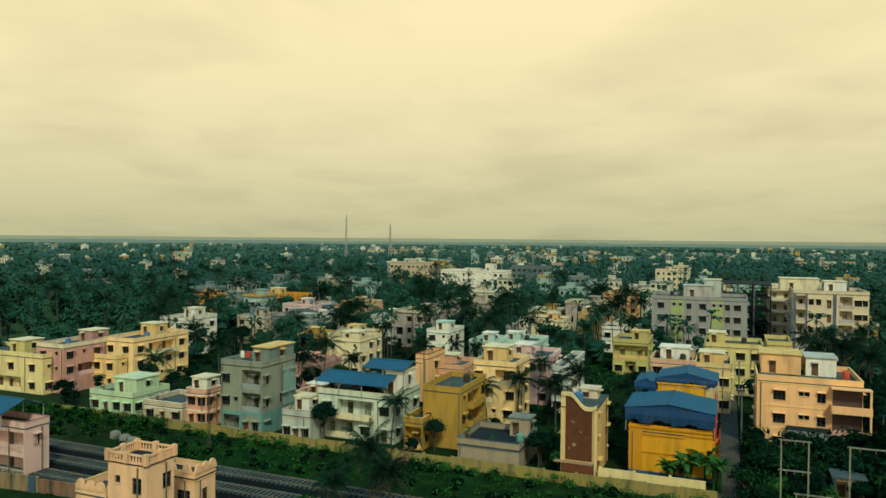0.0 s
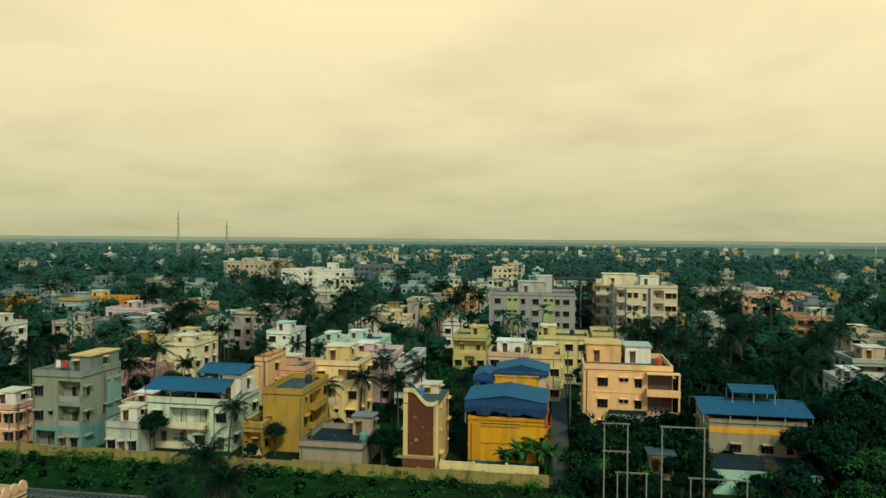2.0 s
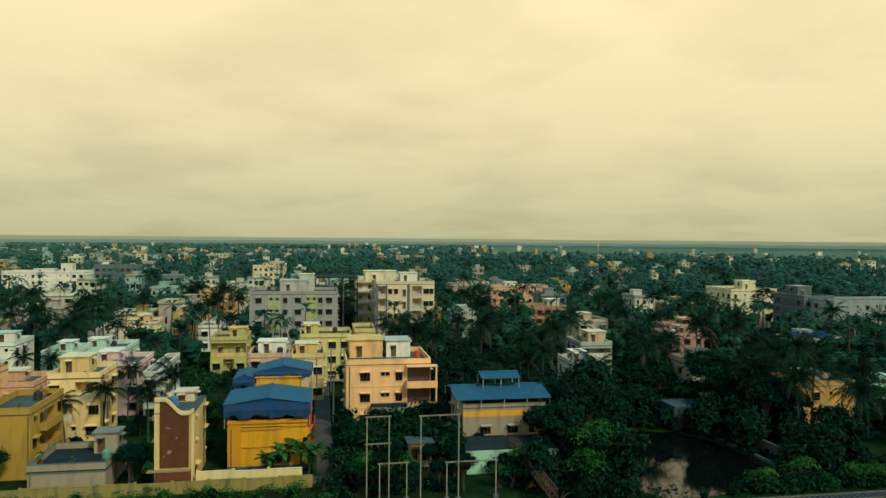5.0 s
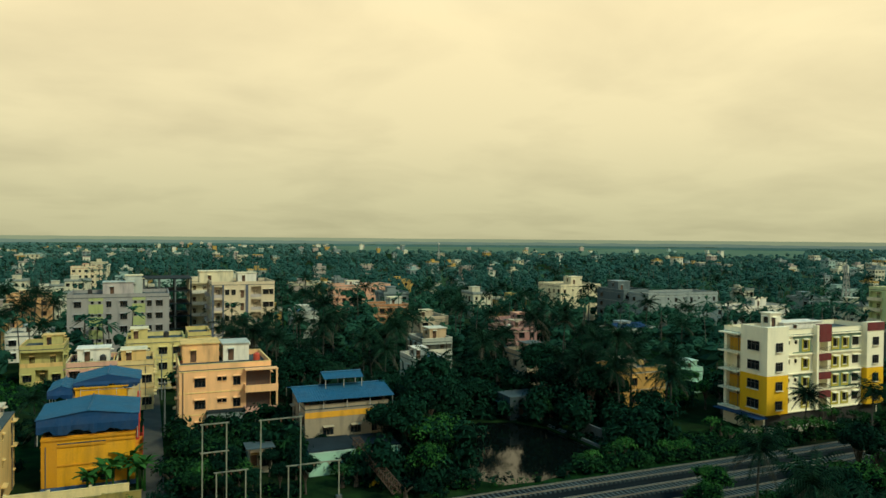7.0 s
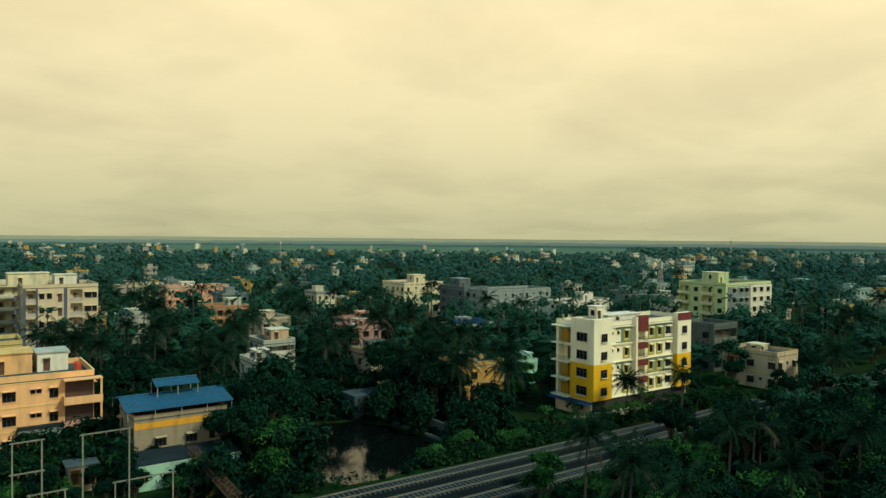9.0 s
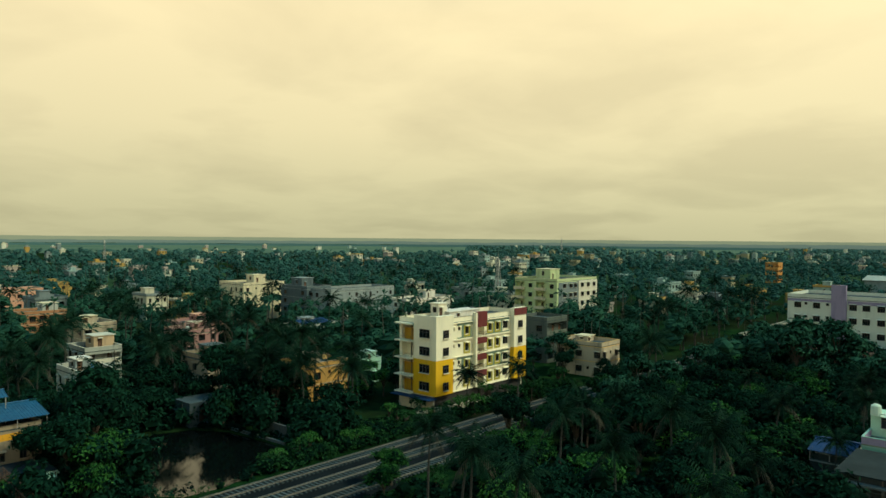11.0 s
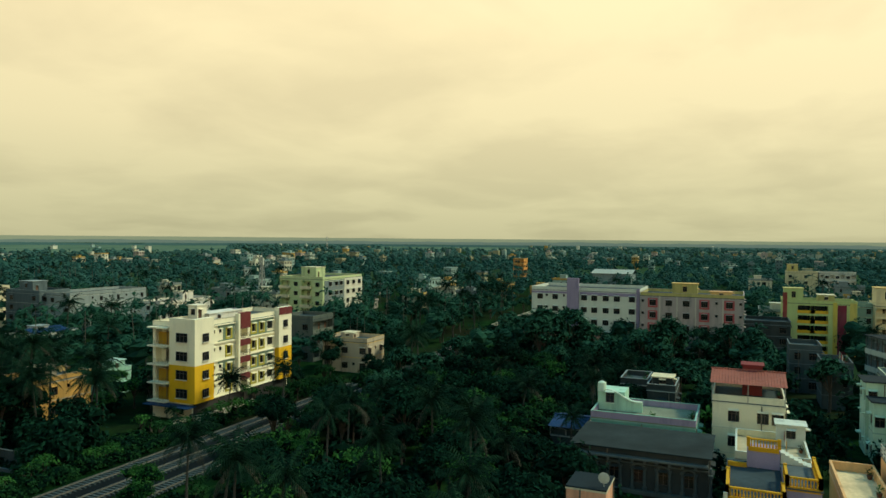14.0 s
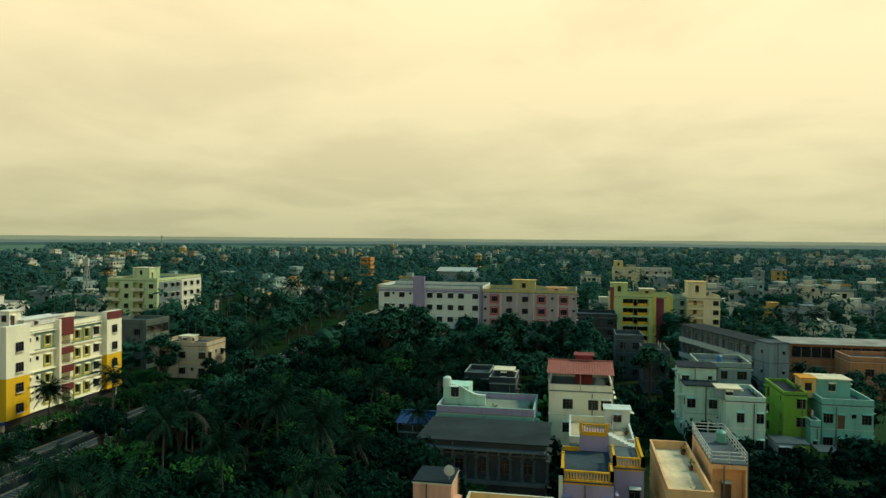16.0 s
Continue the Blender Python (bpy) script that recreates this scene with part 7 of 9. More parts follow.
def frond(m, base, az, elev, L, rng, leaf=12, mi=0):
    """A feather palm leaf: drooping midrib with leaflets hanging to both sides."""
    p = Vector(base)
    d = Vector((math.cos(az) * math.cos(elev), math.sin(az) * math.cos(elev), math.sin(elev)))
    side = Vector((-math.sin(az), math.cos(az), 0))
    pts = []
    seg = 7
    for k in range(seg + 1):
        pts.append(p.copy())
        p = p + d * (L / seg)
        d = (d + Vector((0, 0, -0.15 - 0.03 * k))).normalized()
    for k in range(seg):
        a, b = pts[k], pts[k + 1]
        w = 0.035 * (1 - k / seg) + 0.012
        m.face([tuple(a - side * w), tuple(b - side * w), tuple(b + side * w), tuple(a + side * w)], mi)
    for k in range(leaf):
        f = (k + 1.2) / (leaf + 0.6)
        s = f * seg
        i = min(int(s), seg - 1)
        c = pts[i].lerp(pts[i + 1], s - i)
        along = (pts[i + 1] - pts[i]).normalized()
        ll = L * 0.27 * (math.sin(math.pi * min(0.95, 0.25 + f * 0.75)) * 0.8 + 0.25) * rng.uniform(0.85, 1.1)
        for sg in (-1, 1):
            dr = (side * sg * 0.75 + along * 0.55 + Vector((0, 0, -0.55 - 0.35 * rng.random()))).normalized()
            e = c + dr * ll
            w = along * (L / leaf * 0.33)
            m.face([tuple(c - w), tuple(c + w), tuple(e + w * 0.25), tuple(e - w * 0.15)], mi)


def palm_parts(h, seed, fr=22, leaf=12, L=4.2):
    rng = random.Random(seed)
    t, c = Mesh(), Mesh()
    lean, la = rng.uniform(0.02, 0.12) * h, rng.uniform(0, 6.28)
    pts, rad = [], []
    for k in range(9):
        f = k / 8
        pts.append((lean * math.cos(la) * f * f, lean * math.sin(la) * f * f, h * f - (0.3 if k == 0 else 0)))
        rad.append(0.19 - 0.08 * f + (0.1 if k == 0 else 0))
    t.tube(pts, rad, 7)
    top = pts[-1]
    for k in range(fr):
        f = k / fr
        frond(c, (top[0], top[1], top[2] + 0.1), k * 2.39996 + rng.uniform(-0.2, 0.2), 1.25 - 1.75 * f + rng.uniform(-0.12, 0.12), L * rng.uniform(0.8, 1.1), rng, leaf, 0 if f < 0.88 else 1)
    for k in range(9):
        a = k * 0.7
        c.tube([(top[0] + 0.3 * math.cos(a), top[1] + 0.3 * math.sin(a), top[2] - 0.15 - 0.1 * (k % 3)), (top[0] + 0.3 * math.cos(a), top[1] + 0.3 * math.sin(a), top[2] - 0.38 - 0.1 * (k % 3))], [0.1, 0.06], 5, 2)
    return t.data("trunk", [M_PTRUNK]), c.data("crown", [M_PALM, M_DRY, M_NUT])


M_DRY = plain("dry_frond", (0.022, 0.024, 0.012), 0.8)
M_NUT = plain("coconut", (0.05, 0.055, 0.02), 0.6)


def leaf_cloud(m, c, r, n, size, rng, squash=0.75):
    """Leaves on and in an uneven clump."""
    # dark core stands for the shade inside the clump
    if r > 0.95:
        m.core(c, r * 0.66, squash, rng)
    for _ in range(n):
        z, a = rng.uniform(-0.55, 1), rng.uniform(0, 6.2832)
        q = math.sqrt(max(0, 1 - z * z))
        d = Vector((q * math.cos(a), q * math.sin(a), z))
        rr = r * rng.uniform(0.64, 1.10)
        p = Vector(c) + Vector((d.x * rr, d.y * rr, d.z * rr * squash))
        nrm = (d + Vector((rng.uniform(-1, 1), rng.uniform(-1, 1), rng.uniform(-0.4, 1.2))) * 0.7).normalized()
        u = nrm.cross(Vector((rng.uniform(-1, 1), rng.uniform(-1, 1), rng.uniform(-1, 1)))).normalized()
        v = nrm.cross(u)
        s = size * rng.uniform(0.6, 1.25)
        m.face([tuple(p - u * s), tuple(p + v * s * 0.45), tuple(p + u * s), tuple(p - v * s * 0.45)])


def broad_parts(h, spread, seed, mat, clumps=20, per=75, size=0.30):
    rng = random.Random(seed)
    t, c = Mesh(), Mesh()
    fork = h * rng.uniform(0.28, 0.4)
    t.tube([(0, 0, -0.3), (0.05, 0.03, fork * 0.5), (0.1, -0.05, fork)], [0.30, 0.21, 0.18], 7)
    for k in range(clumps):
        a = k * 2.39996 + rng.uniform(-0.4, 0.4)
        f = (k + 0.5) / clumps
        ring_ = spread * math.sqrt(f) * rng.uniform(0.6, 1.0) * 0.8
        z = h - (h - fork) * (0.16 + 0.62 * (ring_ / spread) ** 1.5) * rng.uniform(0.7, 1.3)
        p = (ring_ * math.cos(a), ring_ * math.sin(a), max(z, fork * 0.9))
        if k % 2 == 0:
            mid = (p[0] * 0.45, p[1] * 0.45, fork + (p[2] - fork) * 0.6)
            t.tube([(0.1, -0.05, fork - 0.1), mid, p], [0.12, 0.075, 0.03], 5)
        leaf_cloud(c, p, spread * rng.uniform(0.27, 0.42), per, size, rng)
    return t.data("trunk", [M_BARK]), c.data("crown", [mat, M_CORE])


def banana_parts(seed):
    rng = random.Random(seed)
    t, c = Mesh(), Mesh()
    for s in range(3):
        bx, by = rng.uniform(-0.8, 0.8), rng.uniform(-0.8, 0.8)
        h = rng.uniform(1.6, 2.6)
        t.tube([(bx, by, -0.1), (bx, by, h)], [0.14, 0.09], 6)
        for k in range(8):
            az, L = k * 2.4 + rng.random(), rng.uniform(1.6, 2.3)
            e = rng.uniform(0.5, 1.2)
            p, d = Vector((bx, by, h)), Vector((math.cos(az) * math.cos(e), math.sin(az) * math.cos(e), math.sin(e)))
            side = Vector((-math.sin(az), math.cos(az), 0))
            for i in range(6):
                q = p + d * (L / 6)
                w0, w1 = 0.3 * math.sin(math.pi * (i + 0.25) / 6.6), 0.3 * math.sin(math.pi * (i + 1.25) / 6.6)
                c.face([tuple(p - side * w0), tuple(q - side * w1), tuple(q), tuple(p)])
                c.face([tuple(p), tuple(q), tuple(q + side * w1), tuple(p + side * w0)])
                p, d = q, (d + Vector((0, 0, -0.28))).normalized()
    return t.data("stem", [M_LEAF3]), c.data("leaves", [M_LEAF3])


TEMPLATES = {
    "palm": [palm_parts(h, s, fr, 13) for h, s, fr in ((10.5, 1, 24), (9.0, 2, 20), (12.0, 3, 26), (8.0, 4, 22), (11.0, 5, 18))],
    "palm_near": [palm_parts(10.5, 61, 40, 30, 4.8), palm_parts(9.0, 62, 34, 28, 4.5)],
    "palm_mid": [palm_parts(h, s, 16, 8, 4.2) for h, s in ((10.5, 11), (9.0, 12), (11.8, 13))],
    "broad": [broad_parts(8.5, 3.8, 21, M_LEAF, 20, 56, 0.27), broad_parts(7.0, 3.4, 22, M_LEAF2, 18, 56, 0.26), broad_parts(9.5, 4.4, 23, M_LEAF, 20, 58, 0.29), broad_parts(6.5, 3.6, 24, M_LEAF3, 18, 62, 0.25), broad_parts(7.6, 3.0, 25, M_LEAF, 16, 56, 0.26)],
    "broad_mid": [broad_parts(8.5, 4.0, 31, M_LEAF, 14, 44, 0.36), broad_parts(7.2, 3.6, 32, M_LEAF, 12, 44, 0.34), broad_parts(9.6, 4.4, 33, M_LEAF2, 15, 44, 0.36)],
    "bush": [broad_parts(2.4, 1.7, 41, M_LEAF2, 8, 24, 0.22), broad_parts(1.8, 1.5, 42, M_LEAF, 7, 24, 0.2), broad_parts(3.0, 1.9, 43, M_LEAF3, 8, 24, 0.22)],
    "banana": [banana_parts(51), banana_parts(52)],
}
TREE_TAGS = {
    "palm": ("palm_tree", "tall coconut palm with drooping dark fronds", "palm tree", "coconut palms"),
    "palm_near": ("palm_tree", "tall coconut palm with drooping dark fronds", "palm tree", "coconut palms"),
    "palm_mid": ("palm_tree", "tall coconut palm with drooping dark fronds", "palm tree", "coconut palms"),
    "broad": ("tree", "dense dark green broadleaf tree", "tree", "broadleaf trees"),
    "broad_mid": ("tree", "dense dark green broadleaf tree", "tree", "broadleaf trees"),
    "bush": ("bush", "leafy green shrub in rough grass", "bush", "shrubs"),
    "banana": ("banana_plant", "clump of banana plants with broad torn leaves", "banana plant", "banana plants"),
}
TREE_RNG = random.Random(77)
PLANTED = []


GROVE = Mesh()


def grove(template, m):
    """Adds a lesser tree of the middle distance to the joined woodland."""
    for me, first in zip(template, (2, 0)):
        k = len(GROVE.v)
        GROVE.v.extend(tuple(m @ v.co) for v in me.vertices)
        for f in me.polygons:
            GROVE.f.append(tuple(k + i for i in f.vertices))
            GROVE.m.append(first + f.material_index)


def tree(kind, x, y, s=1.0, which=None):
    k = TREE_RNG.randrange(len(TEMPLATES[kind])) if which is None else which
    if kind == "broad_mid":
        grove(TEMPLATES[kind][k], pose(x, y, 0, 0, 0, TREE_RNG.uniform(0, 360)) @ Matrix.Diagonal((s, s, s * TREE_RNG.uniform(0.93, 1.08), 1)))
        PLANTED.append((x, y))
        return
    nm, label, cat, grp = TREE_TAGS[kind]
    root = thing(nm, pose(x, y, 0, 0, 0, TREE_RNG.uniform(0, 360)) @ Matrix.Diagonal((s, s, s * TREE_RNG.uniform(0.93, 1.08), 1)), label, cat, grp)
    a, b = TEMPLATES[kind][k]
    part(a.name.split(".")[0], a, None, root)
    part(b.name.split(".")[0], b, None, root)
    PLANTED.append((x, y))


def scatter(kind, n, x0, x1, y0, y1, s0, s1, gap=2.5, seed=1, pad=1.5, keep=None):
    rng = random.Random(seed)
    done, tries = 0, 0
    while done < n and tries < n * 12:
        tries += 1
        x, y = rng.uniform(x0, x1), rng.uniform(y0, y1)
        if blocked(x, y, pad) or (keep and not keep(x, y)) or any(abs(x - a) < gap and abs(y - b) < gap for a, b in PLANTED):
            continue
        tree(kind, x, y, rng.uniform(s0, s1))
        done += 1


KEEP.append((3, 73, 25, 81))
# bearing from, bearing to, distance from, distance to, palms
GROVES = ((-32.5, -28.5, 185, 250, 9), (-24.5, -19.5, 185, 250, 12), (-10.0, -6.0, 190, 260, 8), (-18.5, -15.5, 150, 200, 6))
tree("palm_near", -34.3, 64.9, 0.76, 0)
tree("palm_near", -30.7, 62.7, 0.68, 1)
tree("palm_near", -35.8, 59.9, 0.62, 1)
tree("broad", -31.3, 54.5, 0.62, 1)
tree("bush", -40.3, 62.1, 1.30, 0)
tree("broad", 35.5, 90, 1.25, 0)
tree("broad", 38.2, 95.5, 1.25, 2)
tree("broad", 45, 105.5, 0.68, 0)
tree("broad", 40.5, 100.5, 1.15, 0)
tree("broad", 34, 84, 0.92, 1)
tree("broad", 31, 78, 0.80, 3)
tree("broad", 70, 95, 0.92, 2)
tree("broad", 30, 92, 0.92, 0)
tree("broad", 33, 101, 0.98, 2)
tree("palm", 67, 104, 1.00, 1)
tree("palm", 71, 100, 1.05, 0)
tree("palm", 76, 98, 1.00, 0)
tree("palm", -70.1, 94.4, 0.78, 4)
tree("palm", -50.7, 94.3, 0.80, 1)
tree("palm", -44.1, 90.0, 0.70, 1)
tree("palm", -34.5, 104.4, 0.80, 1)
tree("palm", -68.4, 111.1, 0.90, 4)
tree("palm", -10.6, 96.3, 0.80, 1)
tree("banana", -2.4, 92.7, 1.25, 0)
tree("banana", -4.2, 90.2, 1.10, 0)
tree("banana", -0.6, 89.8, 1.10, 0)
tree("banana", -6.0, 89.7, 0.90, 0)
tree("broad", 34.0, 84.5, 1.00, 3)
tree("broad", -114.3, 146.6, 0.90, 0)
tree("broad", -22.4, 89.3, 0.62, 0)
tree("broad", -22.5, 91.2, 0.60, 0)
tree("palm", 72.2, 97.6, 1.05, 2)
tree("palm", 93.0, 66.9, 0.90, 1)
tree("palm", 55.5, 47.0, 0.90, 1)
tree("palm", 126.7, 60.5, 1.00, 0)
tree("palm", 134.3, 62.5, 1.00, 0)
tree("palm_near", 91.6, 76.6, 0.68, 0)
tree("palm", 52.8, 38.6, 0.85, 1)
tree("palm", 55.8, 52.0, 0.85, 0)
tree("palm", 64.9, 34.3, 0.90, 0)
tree("palm", 66.4, 25.0, 0.90, 2)
tree("palm", 176.3, 8.5, 0.90, 1)
tree("broad", 54.5, 57.6, 0.70, 3)
tree("broad", 132.1, 33.5, 1.10, 3)
tree("broad", 139.9, 42.1, 1.00, 1)
tree("broad", 48, 106.5, 0.85, 0)
tree("broad", 50, 107.5, 0.62, 2)
tree("broad", 54.4, 114.5, 0.95, 2)
tree("broad", 58.6, 113.0, 0.82, 2)
tree("palm", 56.5, 116.0, 1.0, 0)
tree("broad", 63.4, 107.6, 1.15, 2)
tree("broad", 62.5, 101.5, 1.1, 0)
tree("palm_near", 64.6, 96.4, 0.98, 0)
tree("palm_near", 68.9, 91.4, 1.0, 0)
tree("palm_near", 75.2, 88.6, 1.0, 1)
tree("palm", 79.5, 92.0, 1.0, 0)
tree("broad", 58.6, 60.6, 0.72, 3)
tree("broad", 36.9, 88.5, 1.0, 3)
tree("broad", 23.6, 84.2, 0.42, 1)
tree("bush", 21.5, 82.0, 1.2, 0)
tree("bush", 25.6, 84.6, 1.3, 2)
# strips before three houses, cleared so the camera sees them
KEEP.append((43, 109, 55, 124))
KEEP.append((53, 127, 64, 141))
KEEP.append((64, 103, 74, 122))
tree("broad", 65.5, 94.5, 1.10, 0)
tree("broad", 69.5, 101, 1.15, 0)
tree("palm", 43.5, 103.5, 1.05, 1)
tree("broad", 40, 102, 0.85, 2)
tree("broad", 36, 96, 0.85, 0)
tree("broad", 66, 99, 0.85, 0)
tree("broad", 31.5, 87, 0.90, 2)
for tx, ty, ts, tk in ((19.5, 112, 0.85, 0), (21, 118, 0.95, 2), (24, 113, 0.9, 4), (27, 119, 1.0, 2), (20, 125, 1.0, 0), (25.5, 127, 1.05, 2), (30, 112, 0.95, 0), (32, 124, 1.0, 2), (19, 106.5, 0.6, 1)):
    tree("broad", tx, ty, ts, tk)
tree("broad", 5, 98, 0.50, 0)
tree("broad", 8.5, 101, 0.52, 1)
tree("broad", 12, 104, 0.50, 4)
tree("broad", 15, 101, 0.55, 1)
tree("broad", 18, 104, 0.50, 0)
tree("broad", 6, 93, 0.45, 3)
tree("broad", 11, 95, 0.50, 1)
tree("broad", 16, 95, 0.50, 4)
tree("broad", 20, 98, 0.55, 1)
tree("broad", 4.5, 104, 0.50, 4)
tree("broad", 9.5, 90, 0.45, 1)
tree("broad", 14, 89, 0.45, 0)
tree("broad", 120, 76.5, 0.70, 1)
tree("broad", 128, 80, 0.75, 0)
tree("broad", 134, 74, 0.70, 4)
tree("broad", 142, 72, 0.80, 2)
tree("broad", 150, 76, 0.80, 0)
tree("broad", 147, 88, 0.80, 1)
tree("broad", 157, 90, 0.90, 2)
tree("broad", 131, 90, 0.70, 4)
tree("broad", 118, 84, 0.60, 1)
tree("broad", 108, 74.5, 0.50, 1)
tree("broad", 113, 78, 0.50, 0)
tree("broad_mid", 166, 22, 1.00, 0)
tree("broad_mid", 170, 28, 1.06, 1)
tree("broad_mid", 167, 34, 1.12, 2)
tree("broad_mid", 172, 40, 1.18, 0)
tree("broad_mid", 168, 46, 1.00, 1)
tree("broad_mid", 174, 52, 1.06, 2)
tree("broad_mid", 164, 14, 1.12, 0)
tree("broad_mid", 175, 34, 1.18, 1)
tree("broad_mid", 163, 52, 1.00, 2)
tree("broad_mid", 177, 22, 1.06, 0)
tree("broad_mid", 158, 30, 1.12, 1)
tree("broad_mid", 156, 42, 1.18, 2)
tree("broad_mid", 180, 46, 1.00, 0)
tree("broad_mid", 170, 8, 1.06, 1)
tree("broad_mid", 176, 2, 1.12, 2)
tree("broad_mid", 168, -4, 1.18, 0)
for tx, ty, ts in ((134, -44, 0.85), (139, -50, 0.9), (133, -53, 0.8), (144, -46, 0.85), (140, -59, 0.9), (130, -61, 0.8), (147, -66, 0.9), (128, -47, 0.7)):
    tree("broad_mid", tx, ty, ts)
tree("broad_mid", 165.9, 37.1, 1.6, 0)
tree("broad_mid", 160.0, 42.0, 1.4, 2)
tree("broad_mid", 163.8, 20.2, 1.35, 1)
tree("broad_mid", 159.4, 14.2, 1.3, 2)
tree("palm_mid", -208.8, 197.5, 1.24)
tree("broad_mid", -193.1, 212.4, 1.28)
tree("broad_mid", -197.1, 140.1, 1.28)
tree("palm_mid", -226.5, 216.9, 1.03)
tree("broad_mid", -154.4, 135.8, 1.16)
tree("broad_mid", -122.8, 113.5, 1.07)
tree("palm_mid", -246.5, 198.0, 1.23)
tree("broad_mid", -236.3, 179.1, 1.04)
tree("broad_mid", -135.2, 127.6, 1.00)
tree("palm_mid", -136.7, 145.4, 1.06)
tree("broad_mid", -205.7, 230.5, 1.09)
tree("broad_mid", -170.0, 188.7, 1.20)
tree("palm_mid", -253.2, 196.1, 1.21)
tree("broad_mid", -208.9, 232.4, 1.09)
tree("broad_mid", -147.6, 123.3, 1.04)
tree("palm_mid", -174.0, 125.8, 1.18)
tree("broad_mid", -226.7, 159.0, 1.10)
tree("broad_mid", -232.6, 189.6, 1.14)
tree("palm_mid", -189.2, 154.7, 1.21)
tree("broad_mid", -264.4, 190.5, 1.01)
tree("broad_mid", -214.8, 215.7, 1.01)
tree("palm_mid", -157.6, 161.2, 1.17)
tree("broad_mid", -141.3, 99.4, 1.05)
tree("broad_mid", -132.4, 146.5, 1.23)
tree("palm_mid", -216.3, 236.4, 1.10)
tree("broad_mid", -193.3, 161.0, 1.23)
tree("broad_mid", -232.0, 171.4, 1.24)
tree("palm_mid", -117.5, 124.3, 1.28)
tree("broad_mid", -178.4, 130.8, 1.18)
tree("broad_mid", -149.7, 162.7, 1.28)
tree("palm_mid", -160.0, 145.9, 1.10)
tree("broad_mid", -141.3, 108.0, 1.04)
tree("broad_mid", -235.8, 230.1, 1.05)
tree("palm_mid", -266.4, 191.1, 1.16)
tree("broad_mid", -155.3, 132.5, 1.18)
tree("broad_mid", -166.4, 173.2, 1.13)
tree("palm_mid", -256.6, 184.7, 1.01)
tree("broad_mid", -226.6, 201.6, 1.04)
tree("broad_mid", -228.0, 227.0, 1.19)
tree("palm_mid", -127.7, 130.5, 1.13)
tree("broad_mid", -243.0, 183.2, 1.09)
tree("broad_mid", -248.5, 216.9, 1.26)
tree("palm_mid", -159.9, 178.7, 1.15)
tree("broad_mid", -173.0, 172.1, 1.09)
tree("broad_mid", -144.0, 122.7, 1.11)
tree("palm_mid", -214.9, 241.6, 1.19)
tree("broad", -166.3, 133.1, 1.10, 3)
tree("broad_mid", 104.0, 55.5, 0.85, 0)
tree("broad_mid", 111.0, 56.9, 0.90, 1)
tree("broad_mid", 118.0, 58.3, 0.95, 2)
tree("broad_mid", 125.0, 56.2, 1.00, 0)
tree("broad_mid", 132.0, 57.6, 0.85, 1)
tree("broad_mid", 139.0, 55.5, 0.90, 2)
tree("broad_mid", 146.0, 56.9, 0.95, 0)
tree("broad_mid", 153.0, 58.3, 1.00, 1)
tree("broad_mid", 160.0, 56.2, 0.85, 2)
tree("broad_mid", 167.0, 57.6, 0.90, 0)
tree("broad_mid", 174.0, 55.5, 0.95, 1)
tree("broad_mid", 181.0, 56.9, 1.00, 2)
tree("bush", 86.0, 75.6, 1.2)
tree("bush", 89.2, 76.1, 1.2)
tree("bush", 92.4, 75.6, 1.2)
tree("bush", 95.6, 76.1, 1.2)
tree("bush", 98.8, 75.6, 1.2)
tree("bush", 102.0, 76.1, 1.2)
tree("bush", 105.2, 75.6, 1.2)
tree("bush", 108.4, 76.1, 1.2)
tree("bush", 111.6, 75.6, 1.2)
# thicket in the foreground east of the railway
scatter("broad", 58, 52, 150, 14, 45, 0.75, 1.05, 3.4, 3)
scatter("broad", 14, 112, 160, 44, 58, 0.7, 0.95, 3.4, 33)
scatter("palm", 26, 50, 140, 16, 46, 0.65, 0.9, 4.0, 4)
scatter("broad", 34, 58, 125, 44, 61.5, 0.72, 0.95, 3.0, 35, 0.2, lambda x, y: y < 0.755 * x)
scatter("bush", 10, 46, 100, 46, 61, 0.6, 1.1, 2.2, 34, 0.3)
scatter("banana", 26, 85, 125, 4, 34, 0.9, 1.3, 2.0, 6)
# the wood behind the pond
scatter("palm", 46, 6, 100, 104, 180, 0.8, 1.1, 3.4, 8, 0.8)
scatter("broad", 36, 6, 100, 88, 165, 0.6, 0.95, 3.4, 9, 0.8)
for k_ in range(3):
    KEEP.pop()
scatter("palm_mid", 40, 15, 180, 150, 290, 0.9, 1.2, 5.0, 11)
# palm groves between the houses of the town
for a0, a1, d0, d1, n in GROVES:
    rng = random.Random(int(a0 * 7 + d0))
    for _ in range(n * 5):
        if n <= 0:
            break
        a, d = radians(rng.uniform(a0, a1)), rng.uniform(d0, d1)
        if not blocked(d * math.sin(a), d * math.cos(a), 0.3):
            tree("palm", d * math.sin(a), d * math.cos(a), rng.uniform(0.95, 1.25))
            n -= 1
# trees in the yards of the town
KEEP.append((-30, 139, -17, 163))
scatter("broad", 46, -125, 0, 88, 150, 0.4, 0.7, 2.4, 12, 0.3)
scatter("palm", 30, -125, 5, 92, 175, 0.7, 1.0, 3.4, 13, 0.4)
scatter("palm_mid", 70, -330, 20, 140, 420, 0.85, 1.2, 6.0, 14)
scatter("palm_mid", 34, 110, 360, -90, 300, 0.8, 1.1, 6.0, 17)
KEEP.pop(-1)
KEEP.append((92, -42, 138, -9))
scatter("broad_mid", 60, 100, 230, -20, 100, 0.8, 1.1, 5.0, 16)
KEEP.pop()
